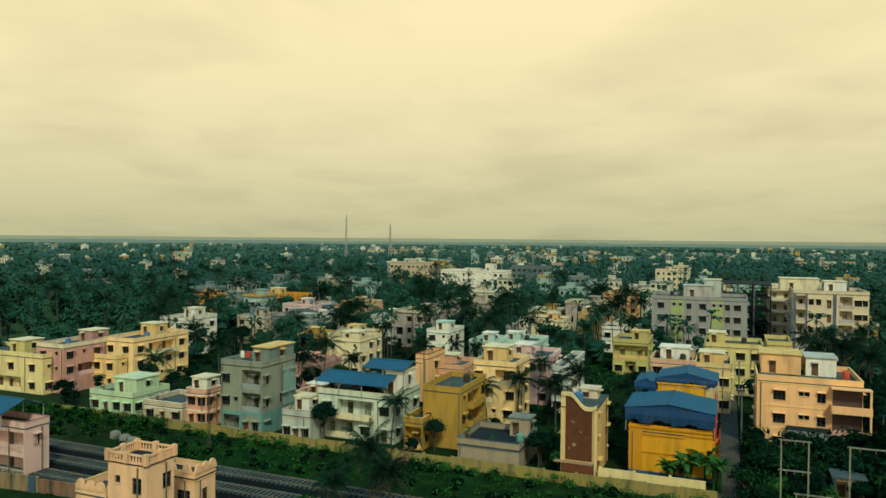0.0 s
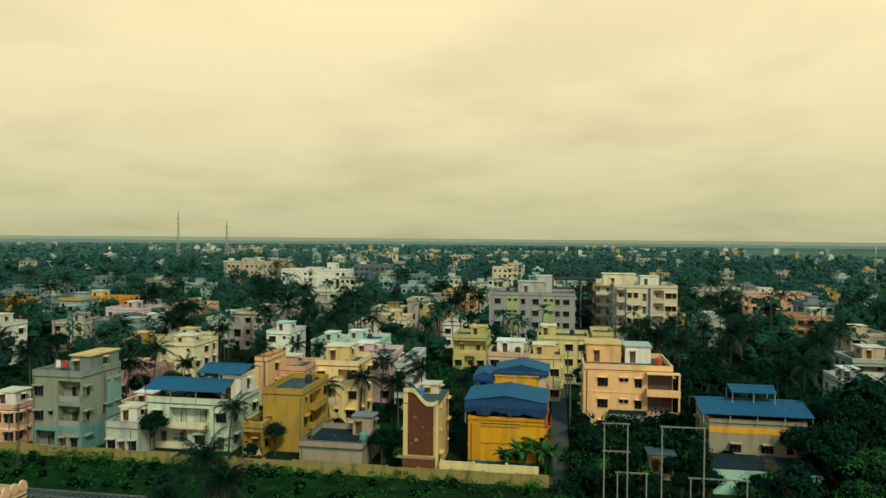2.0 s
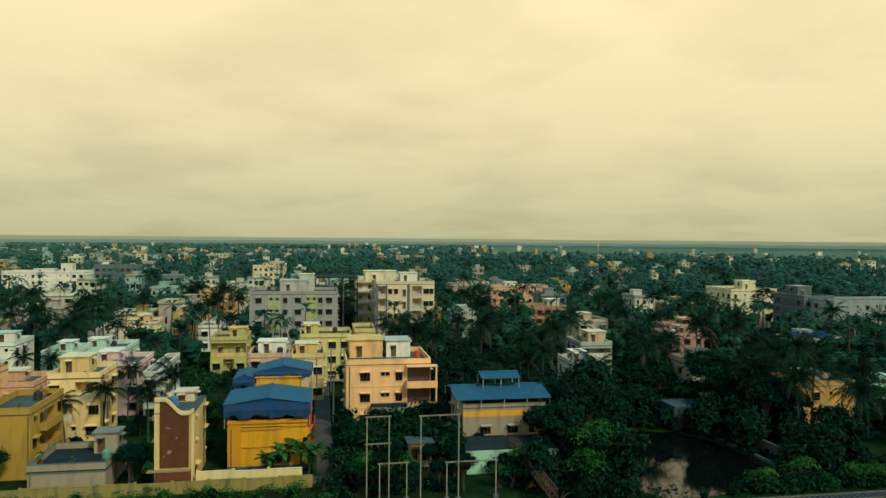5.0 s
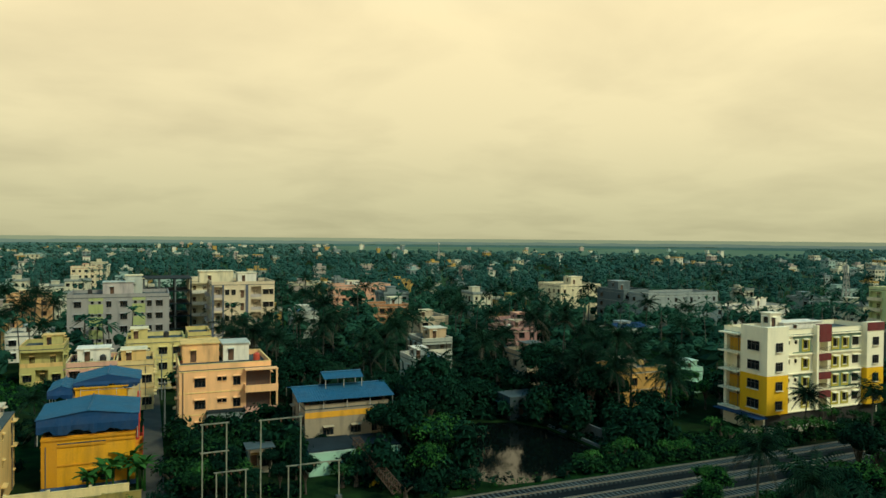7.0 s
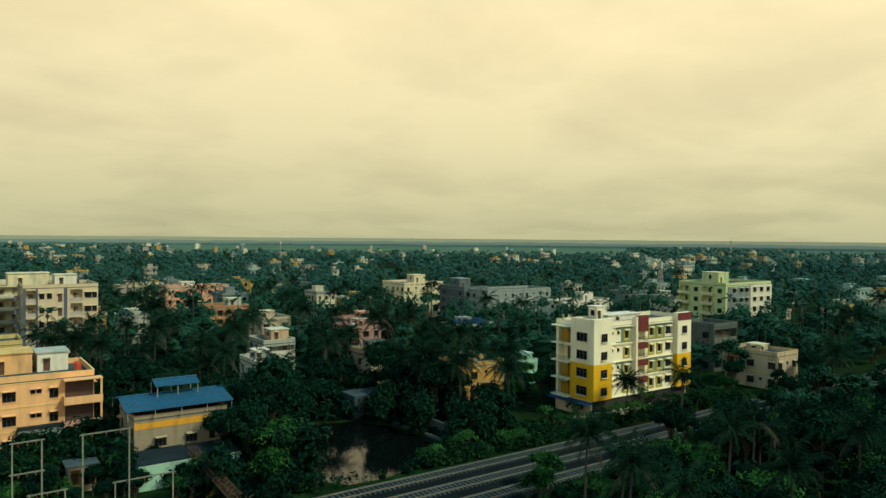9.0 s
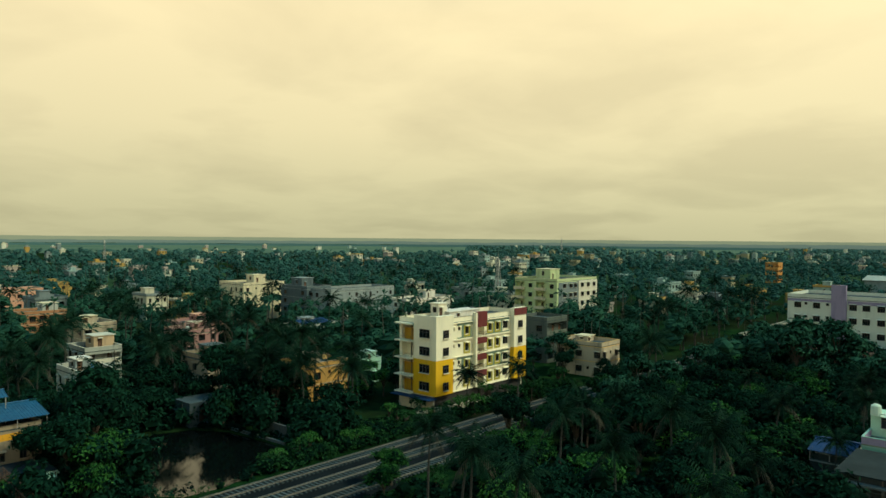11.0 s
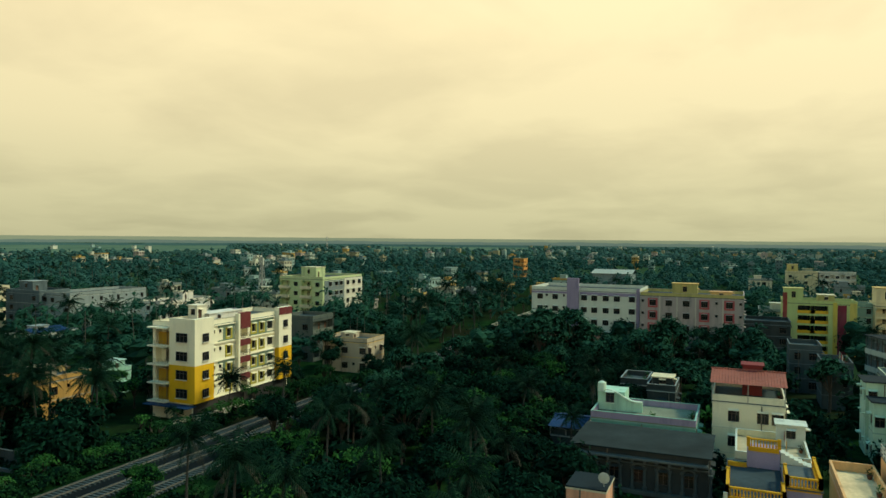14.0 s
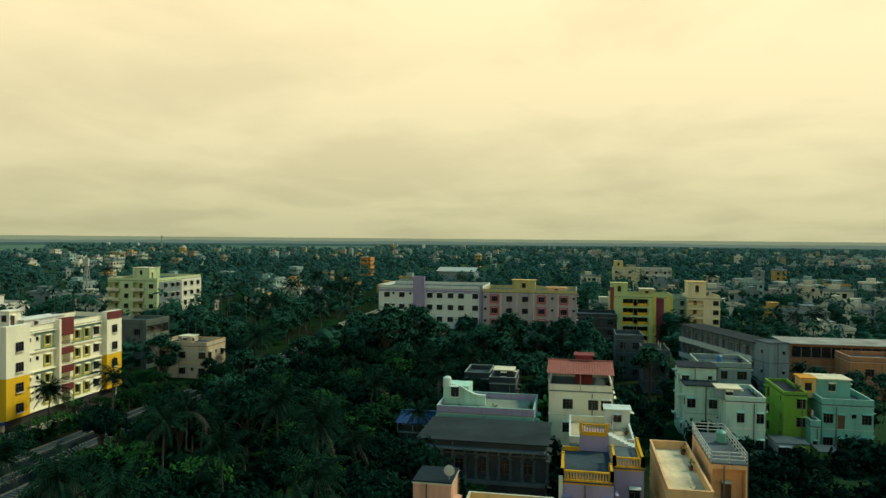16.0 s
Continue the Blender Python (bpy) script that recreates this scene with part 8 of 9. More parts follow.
# low trees and shrubs beside the line and the lane
scatter("broad", 20, 4, 24, 78, 102, 0.35, 0.62, 2.0, 22, 0.3)
scatter("bush", 6, -110, 0, 81, 84.5, 0.4, 0.8, 1.6, 18, 0.3)
scatter("bush", 30, 0, 40, 74.5, 95, 0.7, 1.5, 1.5, 19, 0.3)
scatter("bush", 30, 46, 110, 74.8, 84, 0.6, 1.2, 1.6, 20, 0.3)
scatter("bush", 20, 60, 130, 8, 62, 0.8, 1.4, 2.0, 21, 0.3)
scatter("bush", 30, -120, 0, 87, 130, 0.6, 1.3, 1.6, 23, 0.2)
for k_ in range(16):
    tree("palm_mid" if k_ % 3 else "broad_mid", 186 + 7.0 * k_, 79.5 + 6.5 * ((k_ * 5) % 4), 0.95 + 0.07 * (k_ % 4))


# leaf colour lifted for the haze of the middle distance
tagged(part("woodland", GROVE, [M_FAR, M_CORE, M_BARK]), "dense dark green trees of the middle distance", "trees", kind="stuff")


def thicket(name, n, x0, x1, y0, y1, h0, h1, r0, r1, leaves, size, mat, seed, label, pad=1.2):
    """Joined undergrowth and lesser crowns that close the gaps between the trees."""
    rng = random.Random(seed)
    m = Mesh()
    done, tries = 0, 0
    while done < n and tries < n * 8:
        tries += 1
        x, y = rng.uniform(x0, x1), rng.uniform(y0, y1)
        r, h = rng.uniform(r0, r1), rng.uniform(h0, h1)
        if blocked(x, y, min(r * 0.8, pad)):
            continue
        leaf_cloud(m, (x, y, max(h - r * 0.7, 0.3)), r, leaves, size, rng)
        if h > 3.2:
            leaf_cloud(m, (x, y, h * 0.4), r * 0.8, leaves // 2, size * 1.2, rng)
        done += 1
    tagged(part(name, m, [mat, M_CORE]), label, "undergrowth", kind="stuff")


thicket("weeds", 200, 46, 115, 46, 62, 0.5, 2.2, 0.8, 1.6, 44, 0.24, M_LEAF, 74, "low green scrub along the railway bank", 0.3)
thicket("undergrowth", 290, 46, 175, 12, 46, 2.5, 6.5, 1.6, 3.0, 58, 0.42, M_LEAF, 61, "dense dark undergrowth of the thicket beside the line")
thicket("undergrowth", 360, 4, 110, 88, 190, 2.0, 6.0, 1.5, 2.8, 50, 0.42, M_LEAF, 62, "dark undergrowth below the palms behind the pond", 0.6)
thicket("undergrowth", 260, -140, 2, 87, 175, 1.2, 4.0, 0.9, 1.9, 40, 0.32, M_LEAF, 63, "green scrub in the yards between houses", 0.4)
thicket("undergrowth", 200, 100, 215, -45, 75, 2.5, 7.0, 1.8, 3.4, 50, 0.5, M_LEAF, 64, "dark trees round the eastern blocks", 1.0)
thicket("weeds", 120, -112, 0, 83.2, 85.0, 0.5, 1.5, 0.5, 1.0, 34, 0.2, M_GRASS, 71, "climbing weeds against the boundary wall", 0.0)
thicket("weeds", 130, -112, -80, 82.6, 84.9, 0.9, 2.3, 0.7, 1.3, 40, 0.22, M_GRASS, 76, "climbing green growth over the boundary wall", 0.0)
thicket("weeds", 420, -115, 46, 74.8, 85, 0.25, 0.7, 0.5, 1.2, 26, 0.2, M_GRASS, 65, "rank green weeds on the railway land", 0.2)
thicket("weeds", 420, 42, 125, 74.9, 84, 0.35, 1.3, 0.6, 1.4, 30, 0.22, M_LEAF2, 66, "rank green weeds beside the railway bank", 0.2)
thicket("weeds", 190, 50, 126, 74.3, 76.4, 1.0, 2.4, 0.8, 1.5, 38, 0.24, M_LEAF2, 77, "tall green growth on the edge of the railway bed", 0.0)
thicket("undergrowth", 60, 3, 20, 84, 108, 2.5, 5.0, 1.2, 2.2, 90, 0.30, M_LEAF2, 69, "leafy green trees between the lane and the yard", 0.3)
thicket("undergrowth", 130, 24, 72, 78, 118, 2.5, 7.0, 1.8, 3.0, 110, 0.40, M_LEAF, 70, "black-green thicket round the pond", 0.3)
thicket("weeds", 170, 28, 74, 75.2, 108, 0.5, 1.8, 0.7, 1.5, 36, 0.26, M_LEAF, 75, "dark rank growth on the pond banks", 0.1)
thicket("weeds", 160, 2, 36, 75, 96, 0.6, 2.4, 0.7, 1.6, 40, 0.25, M_LEAF, 67, "rank green weeds beside the lane", 0.2)
# added to darken ground that lies in deep shade
thicket("undergrowth", 190, 66, 104, -50, -18, 1.2, 3.8, 1.2, 2.4, 60, 0.36, M_LEAF, 72, "dark leaf clumps filling shaded ground between the eastern houses", 0.3)
thicket("undergrowth", 60, 80, 125, -14, 26, 1.5, 5.0, 1.2, 2.4, 70, 0.36, M_LEAF, 73, "dark garden growth round the old house", 0.3)
thicket("weeds", 100, -75, -25, 40, 57, 0.4, 1.6, 0.6, 1.4, 40, 0.25, M_LEAF2, 68, "rank green weeds on the near side of the line", 0.2)

thicket("weeds", 110, -30, -17, 139, 163, 0.25, 0.6, 0.8, 1.6, 26, 0.3, M_GRASS, 77, "green grass of an open plot between houses", 0.1)

# ---- far woods and far houses ----


def far_density(x, y):
    return noise.noise(Vector((x * 0.006, y * 0.006, 3.3)))


def far_leaf(m, x, y, r, h, n, rng, mi=0, cap=9.0):
    lobes = 4 if cap < 0.5 else (2 if cap < 2 else 1)
    for k in range(lobes):
        a = k * 2.4 + rng.random()
        o = r * (0.5 if lobes > 1 else 0.0)
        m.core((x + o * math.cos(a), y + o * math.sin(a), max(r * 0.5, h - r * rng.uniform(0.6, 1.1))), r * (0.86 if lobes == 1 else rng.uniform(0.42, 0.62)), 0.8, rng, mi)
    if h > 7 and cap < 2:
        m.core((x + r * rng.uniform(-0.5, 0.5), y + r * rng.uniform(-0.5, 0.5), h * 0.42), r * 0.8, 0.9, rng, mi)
    for _ in range(n):
        z, a = rng.uniform(-0.3, 1), rng.uniform(0, 6.2832)
        q = math.sqrt(max(0, 1 - z * z))
        g = rng.uniform(0.6, 1.2)
        px, py, pz = x + r * q * g * math.cos(a), y + r * q * g * math.sin(a), max(0.4, h - r * 0.8 + r * 0.85 * z * g)
        s = min(r * rng.uniform(0.32, 0.6), cap * rng.uniform(0.6, 1.0))
        b = a + rng.uniform(-0.9, 0.9)
        ux, uy = -math.sin(b) * s, math.cos(b) * s
        t = rng.uniform(-0.5, 0.5)
        tilt = rng.uniform(0.3, 0.9)
        m.face([(px - ux, py - uy, pz - s * t * 0.4), (px + math.cos(b) * s * 0.5 * tilt, py + math.sin(b) * s * 0.5 * tilt, pz - s * 0.7),
                (px + ux, py + uy, pz + s * t * 0.4), (px - math.cos(b) * s * 0.5 * tilt, py - math.sin(b) * s * 0.5 * tilt, pz + s * 0.7)], mi)


def far_palm(m, x, y, h, rng, mi=0):
    lx, ly = rng.uniform(-0.8, 0.8), rng.uniform(-0.8, 0.8)
    m.face([(x - 0.15, y, 0), (x + 0.15, y, 0), (x + lx + 0.1, y + ly, h), (x + lx - 0.1, y + ly, h)], 2)
    for k in range(11):
        a, e, L = k * 2.39996 + rng.random(), rng.uniform(-0.45, 1.1), rng.uniform(2.6, 3.9)
        dx, dy, dz = math.cos(a) * math.cos(e), math.sin(a) * math.cos(e), math.sin(e)
        sx, sy = -math.sin(a) * 0.42, math.cos(a) * 0.42
        px, py = x + lx, y + ly
        mx, my, mz = px + dx * L * 0.55, py + dy * L * 0.55, h + dz * L * 0.55 - 0.1
        ex, ey, ez = px + dx * L, py + dy * L, h + dz * L * 0.75 - 1.1
        m.face([(px, py, h), (mx + sx, my + sy, mz - 0.25), (mx, my, mz)], mi)
        m.face([(px, py, h), (mx, my, mz), (mx - sx, my - sy, mz - 0.25)], mi)
        m.face([(mx, my, mz), (mx + sx, my + sy, mz - 0.25), (ex, ey, ez)], mi)
        m.face([(mx, my, mz), (ex, ey, ez), (mx - sx, my - sy, mz - 0.25)], mi)


def sector(rng, d0, d1):
    """A point of the visible fan between two distances."""
    d = math.sqrt(rng.uniform(d0 * d0, d1 * d1))
    a = radians(rng.uniform(-62, 118))
    return d * math.sin(a), d * math.cos(a)


M_FARP = [paint(c, 0.85) for c in ((0.64, 0.65, 0.55), (0.50, 0.47, 0.34), (0.40, 0.33, 0.29), (0.20, 0.23, 0.22), (0.44, 0.29, 0.08), (0.29, 0.41, 0.38), (0.26, 0.29, 0.27), (0.56, 0.55, 0.43), (0.25, 0.34, 0.30), (0.36, 0.42, 0.35), (0.14, 0.18, 0.17), (0.30, 0.29, 0.18))]


def far_house_meshes(k):
    """Meshes of one kind of distant house: body, roof with parapet, stair head, window."""
    rng = random.Random(900 + k)
    w, d, n = rng.uniform(7, 12), rng.uniform(7, 11), rng.choice((1, 2, 2, 3, 3))
    h = 3.1 * n
    b = Mesh()
    for side in range(4):
        ca, sa = ((1, 0), (0, 1), (-1, 0), (0, -1))[side]
        L, off = (w, d / 2) if side % 2 == 0 else (d, w / 2)
        holes = []
        cols = max(2, round(L / 2.9))
        for fl in range(n):
            for j in range(cols):
                if rng.random() < 0.78:
                    u, ww = L * (j + 0.5) / cols, rng.choice((0.45, 0.6, 0.75, 1.0))
                    holes.append((u - ww, u + ww, fl * 3.1 + (0.9 if ww < 1 else 0.2), fl * 3.1 + 2.35, 0.3, 2))
        wall_face(b, L, h, holes, lambda u, e, z, ca=ca, sa=sa, L=L, off=off: ((u - L / 2) * ca - (-off + e) * sa, (u - L / 2) * sa + (-off + e) * ca, z))
        for u0, u1, v0, v1, dd, q in holes:
            def corner(u, e, z):
                return ((u - L / 2) * ca - (-off + e) * sa, (u - L / 2) * sa + (-off + e) * ca, z)
            b.face([corner(u0, 0, v1 + 0.14), corner(u0, -0.5, v1 + 0.08), corner(u1, -0.5, v1 + 0.08), corner(u1, 0, v1 + 0.14)])
            b.face([corner(u1, 0, v1), corner(u1, -0.5, v1), corner(u0, -0.5, v1), corner(u0, 0, v1)])
            b.face([corner(u0, -0.5, v1), corner(u1, -0.5, v1), corner(u1, -0.5, v1 + 0.08), corner(u0, -0.5, v1 + 0.08)])
    r = Mesh()
    a, c = w / 2 + 0.25, d / 2 + 0.25
    r.box(-a, -c, h + 0.003, a, c, h + 0.15)
    p = Mesh()
    for q in ((-a, -c, a, -c + 0.15), (-a, c - 0.15, a, c), (-a, -c + 0.15, -a + 0.15, c - 0.15), (a - 0.15, -c + 0.15, a, c - 0.15)):
        p.box(q[0], q[1], h + 0.152, q[2], q[3], h + 0.95)
    s = Mesh()
    u, v = rng.uniform(-w / 4, w / 4), rng.uniform(-d / 4, d / 4)
    s.box(u - 1.6, v - 1.6, h + 0.152, u + 1.6, v + 1.6, h + 2.4)
    s.box(u - 1.9, v - 1.9, h + 2.402, u + 1.9, v + 1.9, h + 2.55)
    mat = M_FARP[k % 8]
    return (welded(b, "wall", [mat, M_GLASSD]), r.data("roof", [M_ROOF]), p.data("parapet", [M_FARP[(k + rng.choice((0, 3, 7))) % 8]]), s.data("stair_head", [mat]))


FAR_KINDS = [far_house_meshes(k) for k in range(16)]
FAR_WORDS = ["whitewashed", "cream plastered", "pink plastered", "bare grey cement", "ochre painted", "pale green", "stained grey", "ivory painted"]
frng = random.Random(4242)
count = 0
tries = 0
while count < 112 and tries < 8000:
    tries += 1
    x, y = sector(frng, 125, 400)
    dens = 0.8 if x < 40 else 0.42
    if frng.random() > dens + far_density(x, y) * 0.8 or blocked(x, y, 5.0 if x < 60 else 8.0) or (x < 8 and math.hypot(x, y) < 190) or (60 < x and y > 60 and math.hypot(x, y) < 260) or (math.hypot(x, y) < 430 and math.degrees(math.atan2(x, y)) < -41 and frng.random() < 0.93) or (8 < x < 110 and y < 230) or (x > 60 and -60 < y < 90 and x < 300 and frng.random() < 0.8) or 50 < y < 82:
        continue
    k = frng.randrange(16)
    b_, r_, p_, s_ = FAR_KINDS[k]
    rot = frng.choice((0, 0, 0, 90, frng.uniform(-15, 15)))
    root = thing("house", pose(x, y, 0, 0, 0, rot), FAR_WORDS[k % 8] + " flat-roofed house among trees", "house", "houses among the trees")
    for nm, me in (("wall", b_), ("roof", r_), ("parapet", p_), ("stair_head", s_)):
        part(nm, me, None, root)
    KEEP.append((x - 5.5, y - 5.5, x + 5.5, y + 5.5))
    count += 1

tries = 0
while count < 134 and tries < 4000:
    tries += 1
    d_, a_ = frng.uniform(190, 430), radians(frng.uniform(90, 117))
    x, y = d_ * math.sin(a_), d_ * math.cos(a_)
    if blocked(x, y, 4.0):
        continue
    k = frng.choice((0, 3, 5, 6, 7, 8, 11, 13, 14, 15))
    b_, r_, p_, s_ = FAR_KINDS[k]
    root = thing("house", pose(x, y, 0, 0, 0, frng.choice((0, 90, 8))), FAR_WORDS[k % 8] + " flat-roofed house among trees", "house", "houses among the trees")
    for nm, me in (("wall", b_), ("roof", r_), ("parapet", p_), ("stair_head", s_)):
        part(nm, me, None, root)
    KEEP.append((x - 5.5, y - 5.5, x + 5.5, y + 5.5))
    count += 1


def in_field(x, y):
    d, a = math.hypot(x, y), math.degrees(math.atan2(x, y))
    return (1350 < d < 2500 and 14 < a < 50) or (1700 < d < 2600 and 62 < a < 74) or (1500 < d < 1900 and -6 < a < 6)


far = Mesh()
frng = random.Random(99)
for n_ in range(2300):
    x, y = sector(frng, 370 if frng.random() < 0.5 else 650, 900 if frng.random() < 0.4 else 2100)
    if n_ > 1950:
        d_, a_ = frng.uniform(330, 1300), radians(frng.uniform(88, 118))
        x, y = d_ * math.sin(a_), d_ * math.cos(a_)
    if math.degrees(math.atan2(x, y)) < -28 and math.hypot(x, y) < 1500 and frng.random() < 0.6 or frng.random() > 0.34 + far_density(x * 0.9, y * 0.9) * 1.9 or (in_field(x, y) and frng.random() < 0.9) or (math.hypot(x, y) < 560 and blocked(x, y, 6.0)):
        continue
    # eastern houses draw the cooler paints, a shaded cast put into the colour
    east = math.degrees(math.atan2(x, y)) > 55 and frng.random() < 0.75
    w, d, h = frng.uniform(5, 11), frng.uniform(5, 9), frng.choice((3.6, 6.6, 6.6, 6.6, 7.5, 9.6, 9.6, 12.5))
    far.box(x - w / 2, y - d / 2, 0, x + w / 2, y + d / 2, h, frng.randrange(8, 12) if east else frng.randrange(8))
    k = frng.randrange(8, 12) if east else frng.randrange(8)
    far.box(x - w / 2 - 0.3, y - d / 2 - 0.3, h, x + w / 2 + 0.3, y + d / 2 + 0.3, h + 0.8, k)
    if frng.random() < 0.6:
        far.box(x - 1.4, y - 1.6, h + 0.8, x + 1.4, y + 1.6, h + 2.6, k)
    nx = int(w / 3)
    for f in range(int(h / 3) if math.hypot(x, y) < 1000 else 0):
        for j in range(nx):
            u = x - w / 2 + (j + 0.5) * w / nx
            far.box(u - 0.7, y - d / 2 - 0.06, f * 3.1 + 1, u + 0.7, y - d / 2, f * 3.1 + 2.3, 12)
            v = y - d / 2 + (j + 0.5) * d / nx
            far.box(x - w / 2 - 0.06, v - 0.6, f * 3.1 + 1, x - w / 2, v + 0.6, f * 3.1 + 2.3, 12)
tagged(part("far_houses", far, M_FARP + [M_GLASSD]), "many small pale houses of the far town", "houses", kind="stuff")

fm_, fnt, fb = node_mat("field_green", 0.95)
fb.inputs["Specular IOR Level"].default_value = 0.0
# distance haze put into the colour: the green is greyed and paled
fnt.links.new(mix_rgb(fnt, ranged(fnt, noise_node(fnt, 0.006, 4.0), 0.4, 0.6, 0.0, 1.0), (0.075, 0.130, 0.095), (0.115, 0.175, 0.125)), fb.inputs["Base Color"])
for a0, a1, d0, d1 in ((14, 50, 1350, 2500), (62, 74, 1700, 2600), (-6, 6, 1500, 1900)):
    fld = Mesh()
    n = 12
    for k in range(n):
        p, q = radians(a0 + (a1 - a0) * k / n), radians(a0 + (a1 - a0) * (k + 1) / n)
        fld.face([(d0 * math.sin(q), d0 * math.cos(q), 0.06), (d1 * math.sin(q), d1 * math.cos(q), 0.06), (d1 * math.sin(p), d1 * math.cos(p), 0.06), (d0 * math.sin(p), d0 * math.cos(p), 0.06)])
    tagged(part("field", fld, fm_), "open pale green paddy field beyond the town", "field", kind="structure")

wood = Mesh()
frng = random.Random(123)
for d0, d1, n, leaves, r0, r1, palms in ((165, 330, 2300, 54, 2.0, 3.8, 0.36), (330, 560, 3300, 15, 2.2, 4.0, 0.34), (560, 1000, 5600, 5, 2.6, 4.6, 0.20), (1000, 2250, 7000, 2, 4.0, 7.5, 0.0)):
    for _ in range(n):
        x, y = sector(frng, d0, d1)
        if (d1 < 1000 and blocked(x, y, 2.0)) or frng.random() > (0.97 if d0 < 1900 else 0.6 + far_density(x * 0.4, y * 0.4) * 1.5) or 61 < y < 76 or in_field(x, y):
            continue
        if frng.random() < palms:
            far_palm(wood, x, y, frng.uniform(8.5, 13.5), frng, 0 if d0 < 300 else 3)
            continue
        r = frng.uniform(r0, r1)
        # haze-tinted leaf colour picked by distance from the camera
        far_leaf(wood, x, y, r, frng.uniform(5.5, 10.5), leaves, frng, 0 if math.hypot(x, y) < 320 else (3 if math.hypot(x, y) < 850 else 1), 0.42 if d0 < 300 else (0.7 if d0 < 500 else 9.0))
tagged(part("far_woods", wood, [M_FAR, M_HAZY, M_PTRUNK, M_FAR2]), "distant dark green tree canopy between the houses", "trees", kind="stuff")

# the last lines of land at the edge of the plain


def far_line(r, h, rough, base, glow, seed, label):
    """Ragged line of far treetops all round the horizon; its emission stands for aerial haze."""
    m = Mesh()
    n = 900
    tops = []
    for k in range(n):
        a = 2 * math.pi * k / n
        c, s_ = math.cos(a), math.sin(a)
        tops.append(h * (1 + rough * (0.6 * noise.noise(Vector((c * 60, s_ * 60, seed))) + 0.7 * noise.noise(Vector((c * 7, s_ * 7, seed + 5))))))
    for k in range(n):
        a0, a1 = 2 * math.pi * k / n, 2 * math.pi * (k + 1) / n
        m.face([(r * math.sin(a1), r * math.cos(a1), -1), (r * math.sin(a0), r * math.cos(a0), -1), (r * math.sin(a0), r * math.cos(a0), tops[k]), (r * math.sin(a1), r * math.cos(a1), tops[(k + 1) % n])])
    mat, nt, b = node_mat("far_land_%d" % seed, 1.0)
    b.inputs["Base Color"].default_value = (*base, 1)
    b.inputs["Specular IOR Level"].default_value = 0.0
    # glow added for haze, stronger on the farther lines
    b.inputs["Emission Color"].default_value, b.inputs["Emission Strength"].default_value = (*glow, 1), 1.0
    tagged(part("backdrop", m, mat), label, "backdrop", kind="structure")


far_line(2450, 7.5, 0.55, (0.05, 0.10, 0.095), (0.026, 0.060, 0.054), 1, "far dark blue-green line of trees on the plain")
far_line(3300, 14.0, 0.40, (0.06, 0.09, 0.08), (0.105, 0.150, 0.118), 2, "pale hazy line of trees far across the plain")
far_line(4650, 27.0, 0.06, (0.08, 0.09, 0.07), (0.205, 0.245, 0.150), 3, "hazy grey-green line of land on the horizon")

# ---- telecom masts on the horizon ----


def lattice_mast(x, y, h, w0, label):
    root = thing("telecom_mast", pose(x, y, 0), label, "mast", "telecom masts")
    legs = [(-1, -1), (1, -1), (1, 1), (-1, 1)]
    for a, b in legs:
        m = Mesh()
        m.tube([(a * w0, b * w0, 0), (a * w0 * 0.15, b * w0 * 0.15, h)], [w0 * 0.12, w0 * 0.08], 5)
        part("leg", m, M_STEEL, root)
    n = 12
    for i in range(4):
        a, b = legs[i], legs[(i + 1) % 4]
        for s in (0, 1):
            br = Mesh()
            br.tube([((a if (k + s) % 2 else b)[0] * w0 * (1 - 0.85 * k / n), (a if (k + s) % 2 else b)[1] * w0 * (1 - 0.85 * k / n), h * k / n) for k in range(n + 1)], [w0 * 0.05] * (n + 1), 4)
            part("bracing", br, M_STEEL, root)
    for k in range(3):
        m = Mesh()
        a = k * 2.1
        u, v = w0 * 0.55 * math.cos(a), w0 * 0.55 * math.sin(a)
        m.box(u - 0.25, v - 0.25, h * 0.86, u + 0.25, v + 0.25, h * 0.86 + 2.6)
        part("antenna", m, M_TANKW, root)
    t = Mesh()
    t.tube([(0, 0, h - 0.5), (0, 0, h * 1.08)], [w0 * 0.05] * 2, 5)
    part("spike", t, M_STEEL, root)


lattice_mast(-448, 781, 58.3, 1.7, "tall grey lattice telecom mast above the trees")
lattice_mast(-399, 807, 47.6, 1.9, "grey lattice telecom mast above the trees")
lattice_mast(305, 740, 25.8, 1.2, "slim grey telecom mast")
lattice_mast(225, 172, 22.2, 1.5, "lattice mast carrying white antennas")
lattice_mast(1267, 802, 31.4, 2.0, "far grey lattice mast")

# ---- steel portals of the railway yard ----


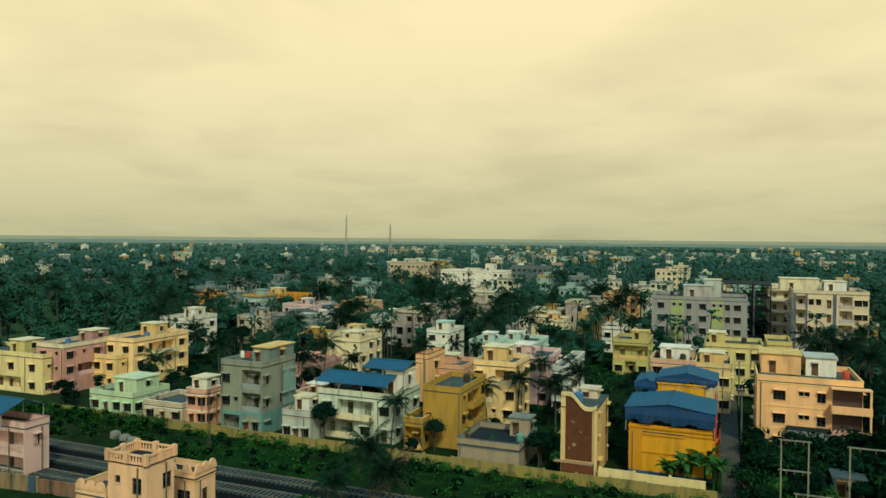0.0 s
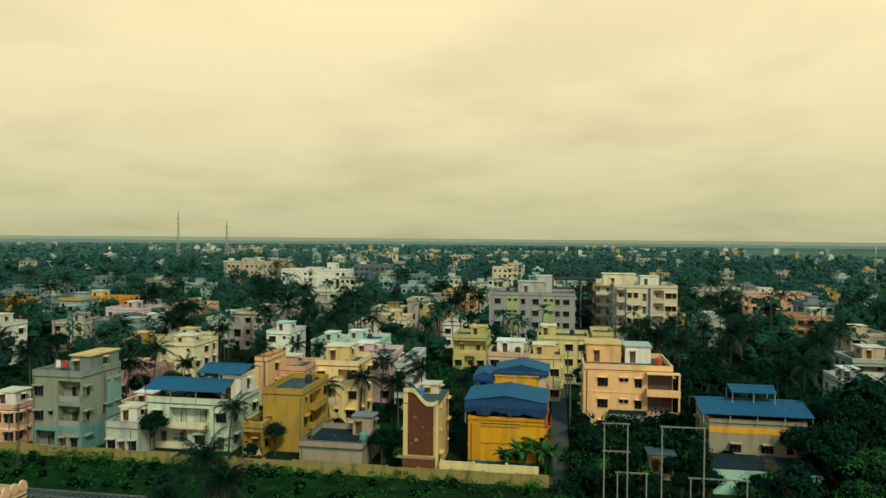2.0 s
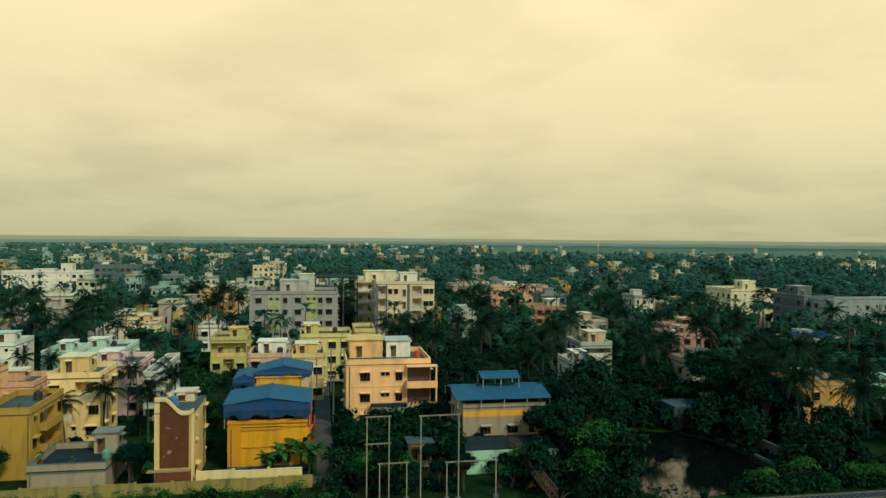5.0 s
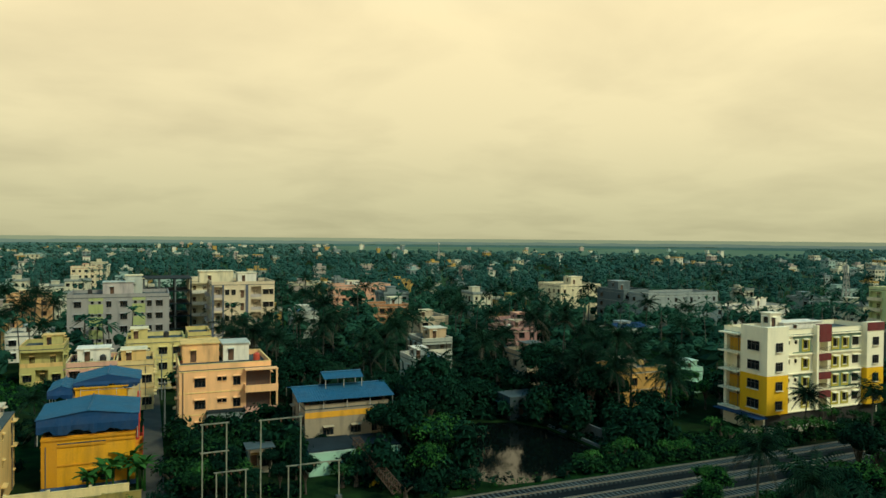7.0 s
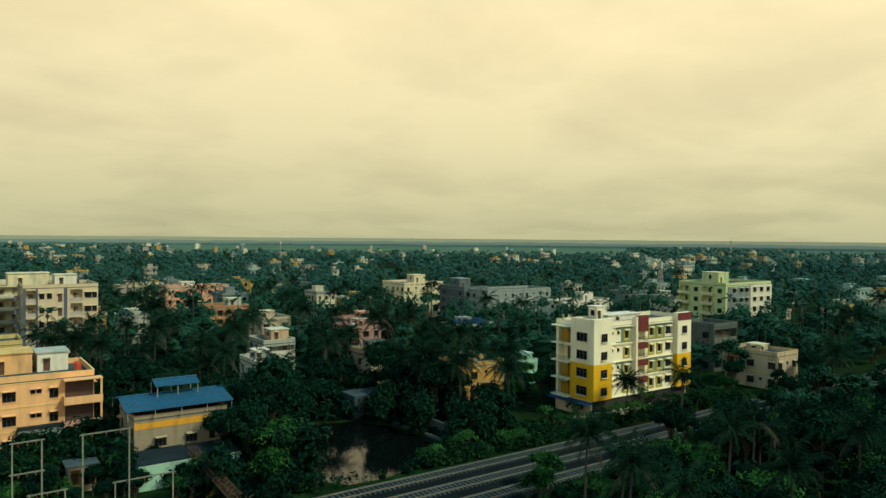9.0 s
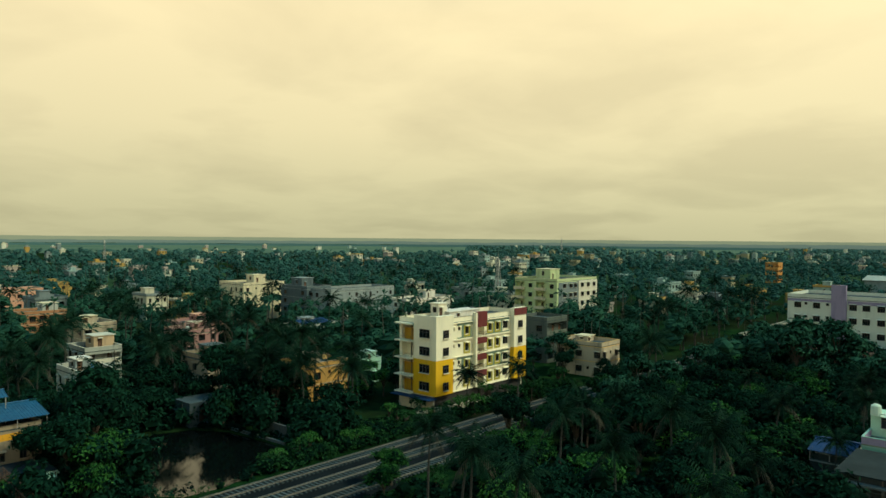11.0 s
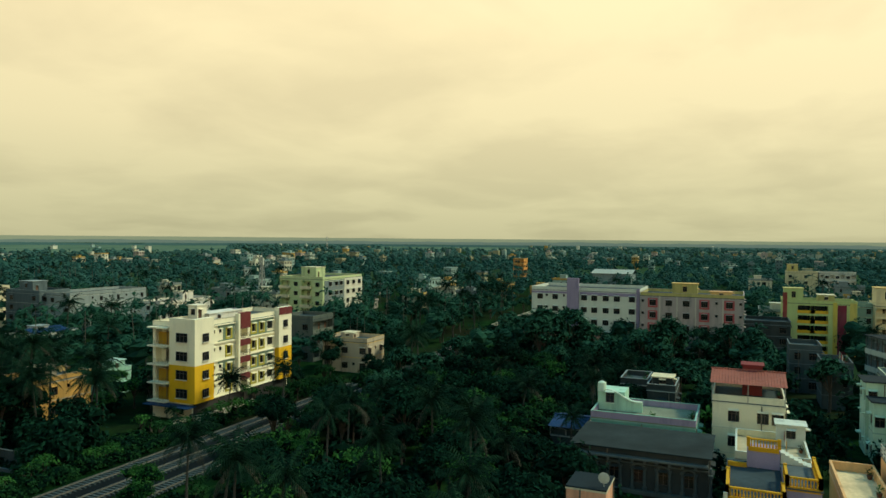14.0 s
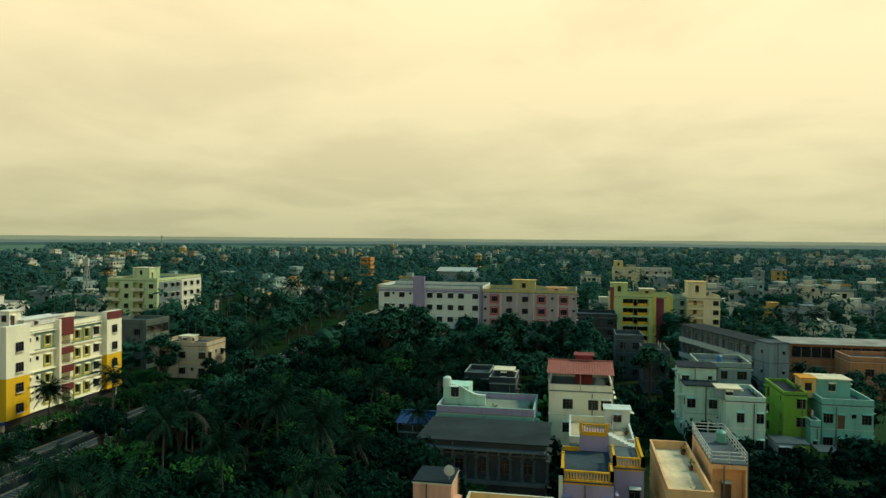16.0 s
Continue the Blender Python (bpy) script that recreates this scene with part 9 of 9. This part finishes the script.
def portal(x, y, w, h, rot, label, bars=(0.995,)):
    root = thing("steel_portal", pose(x, y, 0, 0, 0, rot), label, "steel portal", "railway yard portals")
    for u in (-w / 2, w / 2):
        m = Mesh()
        m.box(u - 0.065, -0.07, 0, u + 0.065, -0.045, h)
        m.box(u - 0.065, 0.045, 0, u + 0.065, 0.07, h)
        m.box(u - 0.015, -0.045, 0, u + 0.015, 0.045, h)
        part("post", m, M_PORTAL, root)
        f = Mesh()
        f.box(u - 0.3, -0.3, 0, u + 0.3, 0.3, 0.35)
        part("footing", f, M_CONC, root)
    for f in bars:
        m = Mesh()
        m.box(-w / 2 - 0.25, -0.07, h * f, w / 2 + 0.25, 0.07, h * f + 0.03)
        m.box(-w / 2 - 0.25, -0.07, h * f + 0.09, w / 2 + 0.25, 0.07, h * f + 0.12)
        m.box(-w / 2 - 0.25, -0.015, h * f + 0.03, w / 2 + 0.25, 0.015, h * f + 0.09)
        part("beam", m, M_PORTAL, root)
        for u in (-w * 0.3, 0.0, w * 0.3):
            i = Mesh()
            i.tube([(u, 0, h * f - 0.35), (u, 0, h * f - 0.22), (u, 0, h * f - 0.1), (u, 0, h * f - 0.002)], [0.04, 0.09, 0.05, 0.06], 6)
            part("insulator", i, plain("brown_insulator", (0.12, 0.05, 0.03), 0.3), root)
    return root


portal(6.6, 78.7, 2.5, 10.0, 2, "pale steel portal frame in the railway yard", (0.985, 0.68))
portal(13.6, 78.4, 4.4, 10.0, 2, "pale steel portal frame in the railway yard", (0.985,))
portal(8.4, 79.3, 3.1, 4.4, 1, "pale steel portal frame in the railway yard", (0.985,))
portal(17.4, 78.8, 5.8, 4.4, 1, "pale steel portal frame in the railway yard", (0.985,))


def lattice_beam(p, q, w, label):
    """Rusty lattice girder between two points."""
    p, q = Vector(p), Vector(q)
    root = thing("lattice_girder", pose(*p), label, "girder")
    d = q - p
    L = d.length
    u = d.normalized()
    sd = u.cross(Vector((0, 0, 1))).normalized() * w / 2
    up = sd.cross(u).normalized() * w / 2
    cs = [sd + up, sd - up, -sd - up, -sd + up]
    for c in cs:
        m = Mesh()
        m.tube([tuple(c), tuple(c + d)], [0.05, 0.05], 5)
        part("chord", m, M_RUST, root)
    n = int(L / w)
    for i in range(4):
        a, b = cs[i], cs[(i + 1) % 4]
        for s in (0, 1):
            m = Mesh()
            m.tube([tuple((a if (k + s) % 2 else b) + d * (k / n)) for k in range(n + 1)], [0.035] * (n + 1), 4)
            part("bracing", m, M_RUST, root)


lattice_beam((25.0, 88.5, 3.6), (25.2, 72.5, 2.4), 0.9, "rusty steel lattice girder leaning over the yard")
lattice_beam((-35.8, 78.2, 4.0), (-35.4, 67.3, 1.8), 1.0, "rusty steel lattice girder beside palms")


def utility_pole(x, y, h, rot):
    root = thing("utility_pole", pose(x, y, 0, 0, 0, rot), "grey concrete utility pole with a steel cross arm", "utility pole", "utility poles")
    m = Mesh()
    m.tube([(0, 0, -0.3), (0, 0, h)], [0.16, 0.10], 8)
    part("pole", m, M_CONC, root)
    for z in (h - 0.35, h - 1.1):
        a = Mesh()
        a.box(-0.9, -0.16, z, 0.9, -0.10, z + 0.08)
        part("cross_arm", a, M_STEEL, root)
        for u in (-0.8, 0.0, 0.8):
            i = Mesh()
            i.tube([(u, -0.13, z + 0.082), (u, -0.13, z + 0.17), (u, -0.13, z + 0.27)], [0.03, 0.075, 0.04], 6)
            part("insulator", i, plain("white_insulator", (0.5, 0.5, 0.46), 0.3), root)


for k_ in range(4):
    utility_pole(2.3, 112 + 26 * k_, 8.5, 0)

for px_, py_, ph_ in ((-66.0, 77.7, 8.9), (-46.3, 106.6, 11.4)):
    root = thing("utility_pole", pose(px_, py_, 0, 0, 0, 15), "dark rusty steel pole standing above the yards", "utility pole", "utility poles")
    m_ = Mesh()
    for u_, v_ in ((-0.16, -0.16), (0.16, -0.16), (0.16, 0.16), (-0.16, 0.16)):
        m_.tube([(u_, v_, -0.2), (u_ * 0.5, v_ * 0.5, ph_)], [0.03, 0.025], 5)
    m_.tube([((-1) ** k_ * 0.15, 0.0, ph_ * k_ / 14) for k_ in range(15)], [0.018] * 15, 4)
    part("pole", m_, M_FRAME, root)
    a_ = Mesh()
    a_.box(-0.7, -0.05, ph_ - 0.6, 0.7, 0.05, ph_ - 0.5)
    part("cross_arm", a_, M_FRAME, root)

for k_, (bx, by) in enumerate(((-83.5, 78.0), (-80.8, 77.2), (-78.8, 76.6))):
    cb = thing("concrete_block", pose(bx, by, 0, 0, 0, 10 * k_), "pale concrete block lying beside the railway", "concrete block", "concrete blocks")
    m_ = Mesh()
    m_.box(-0.6, -0.45, 0, 0.6, 0.45, 0.95)
    m_.box(-0.5, -0.35, 0.952, 0.5, 0.35, 1.1)
    part("block", m_, concrete((0.32, 0.31, 0.28), "pale_block"), cb)
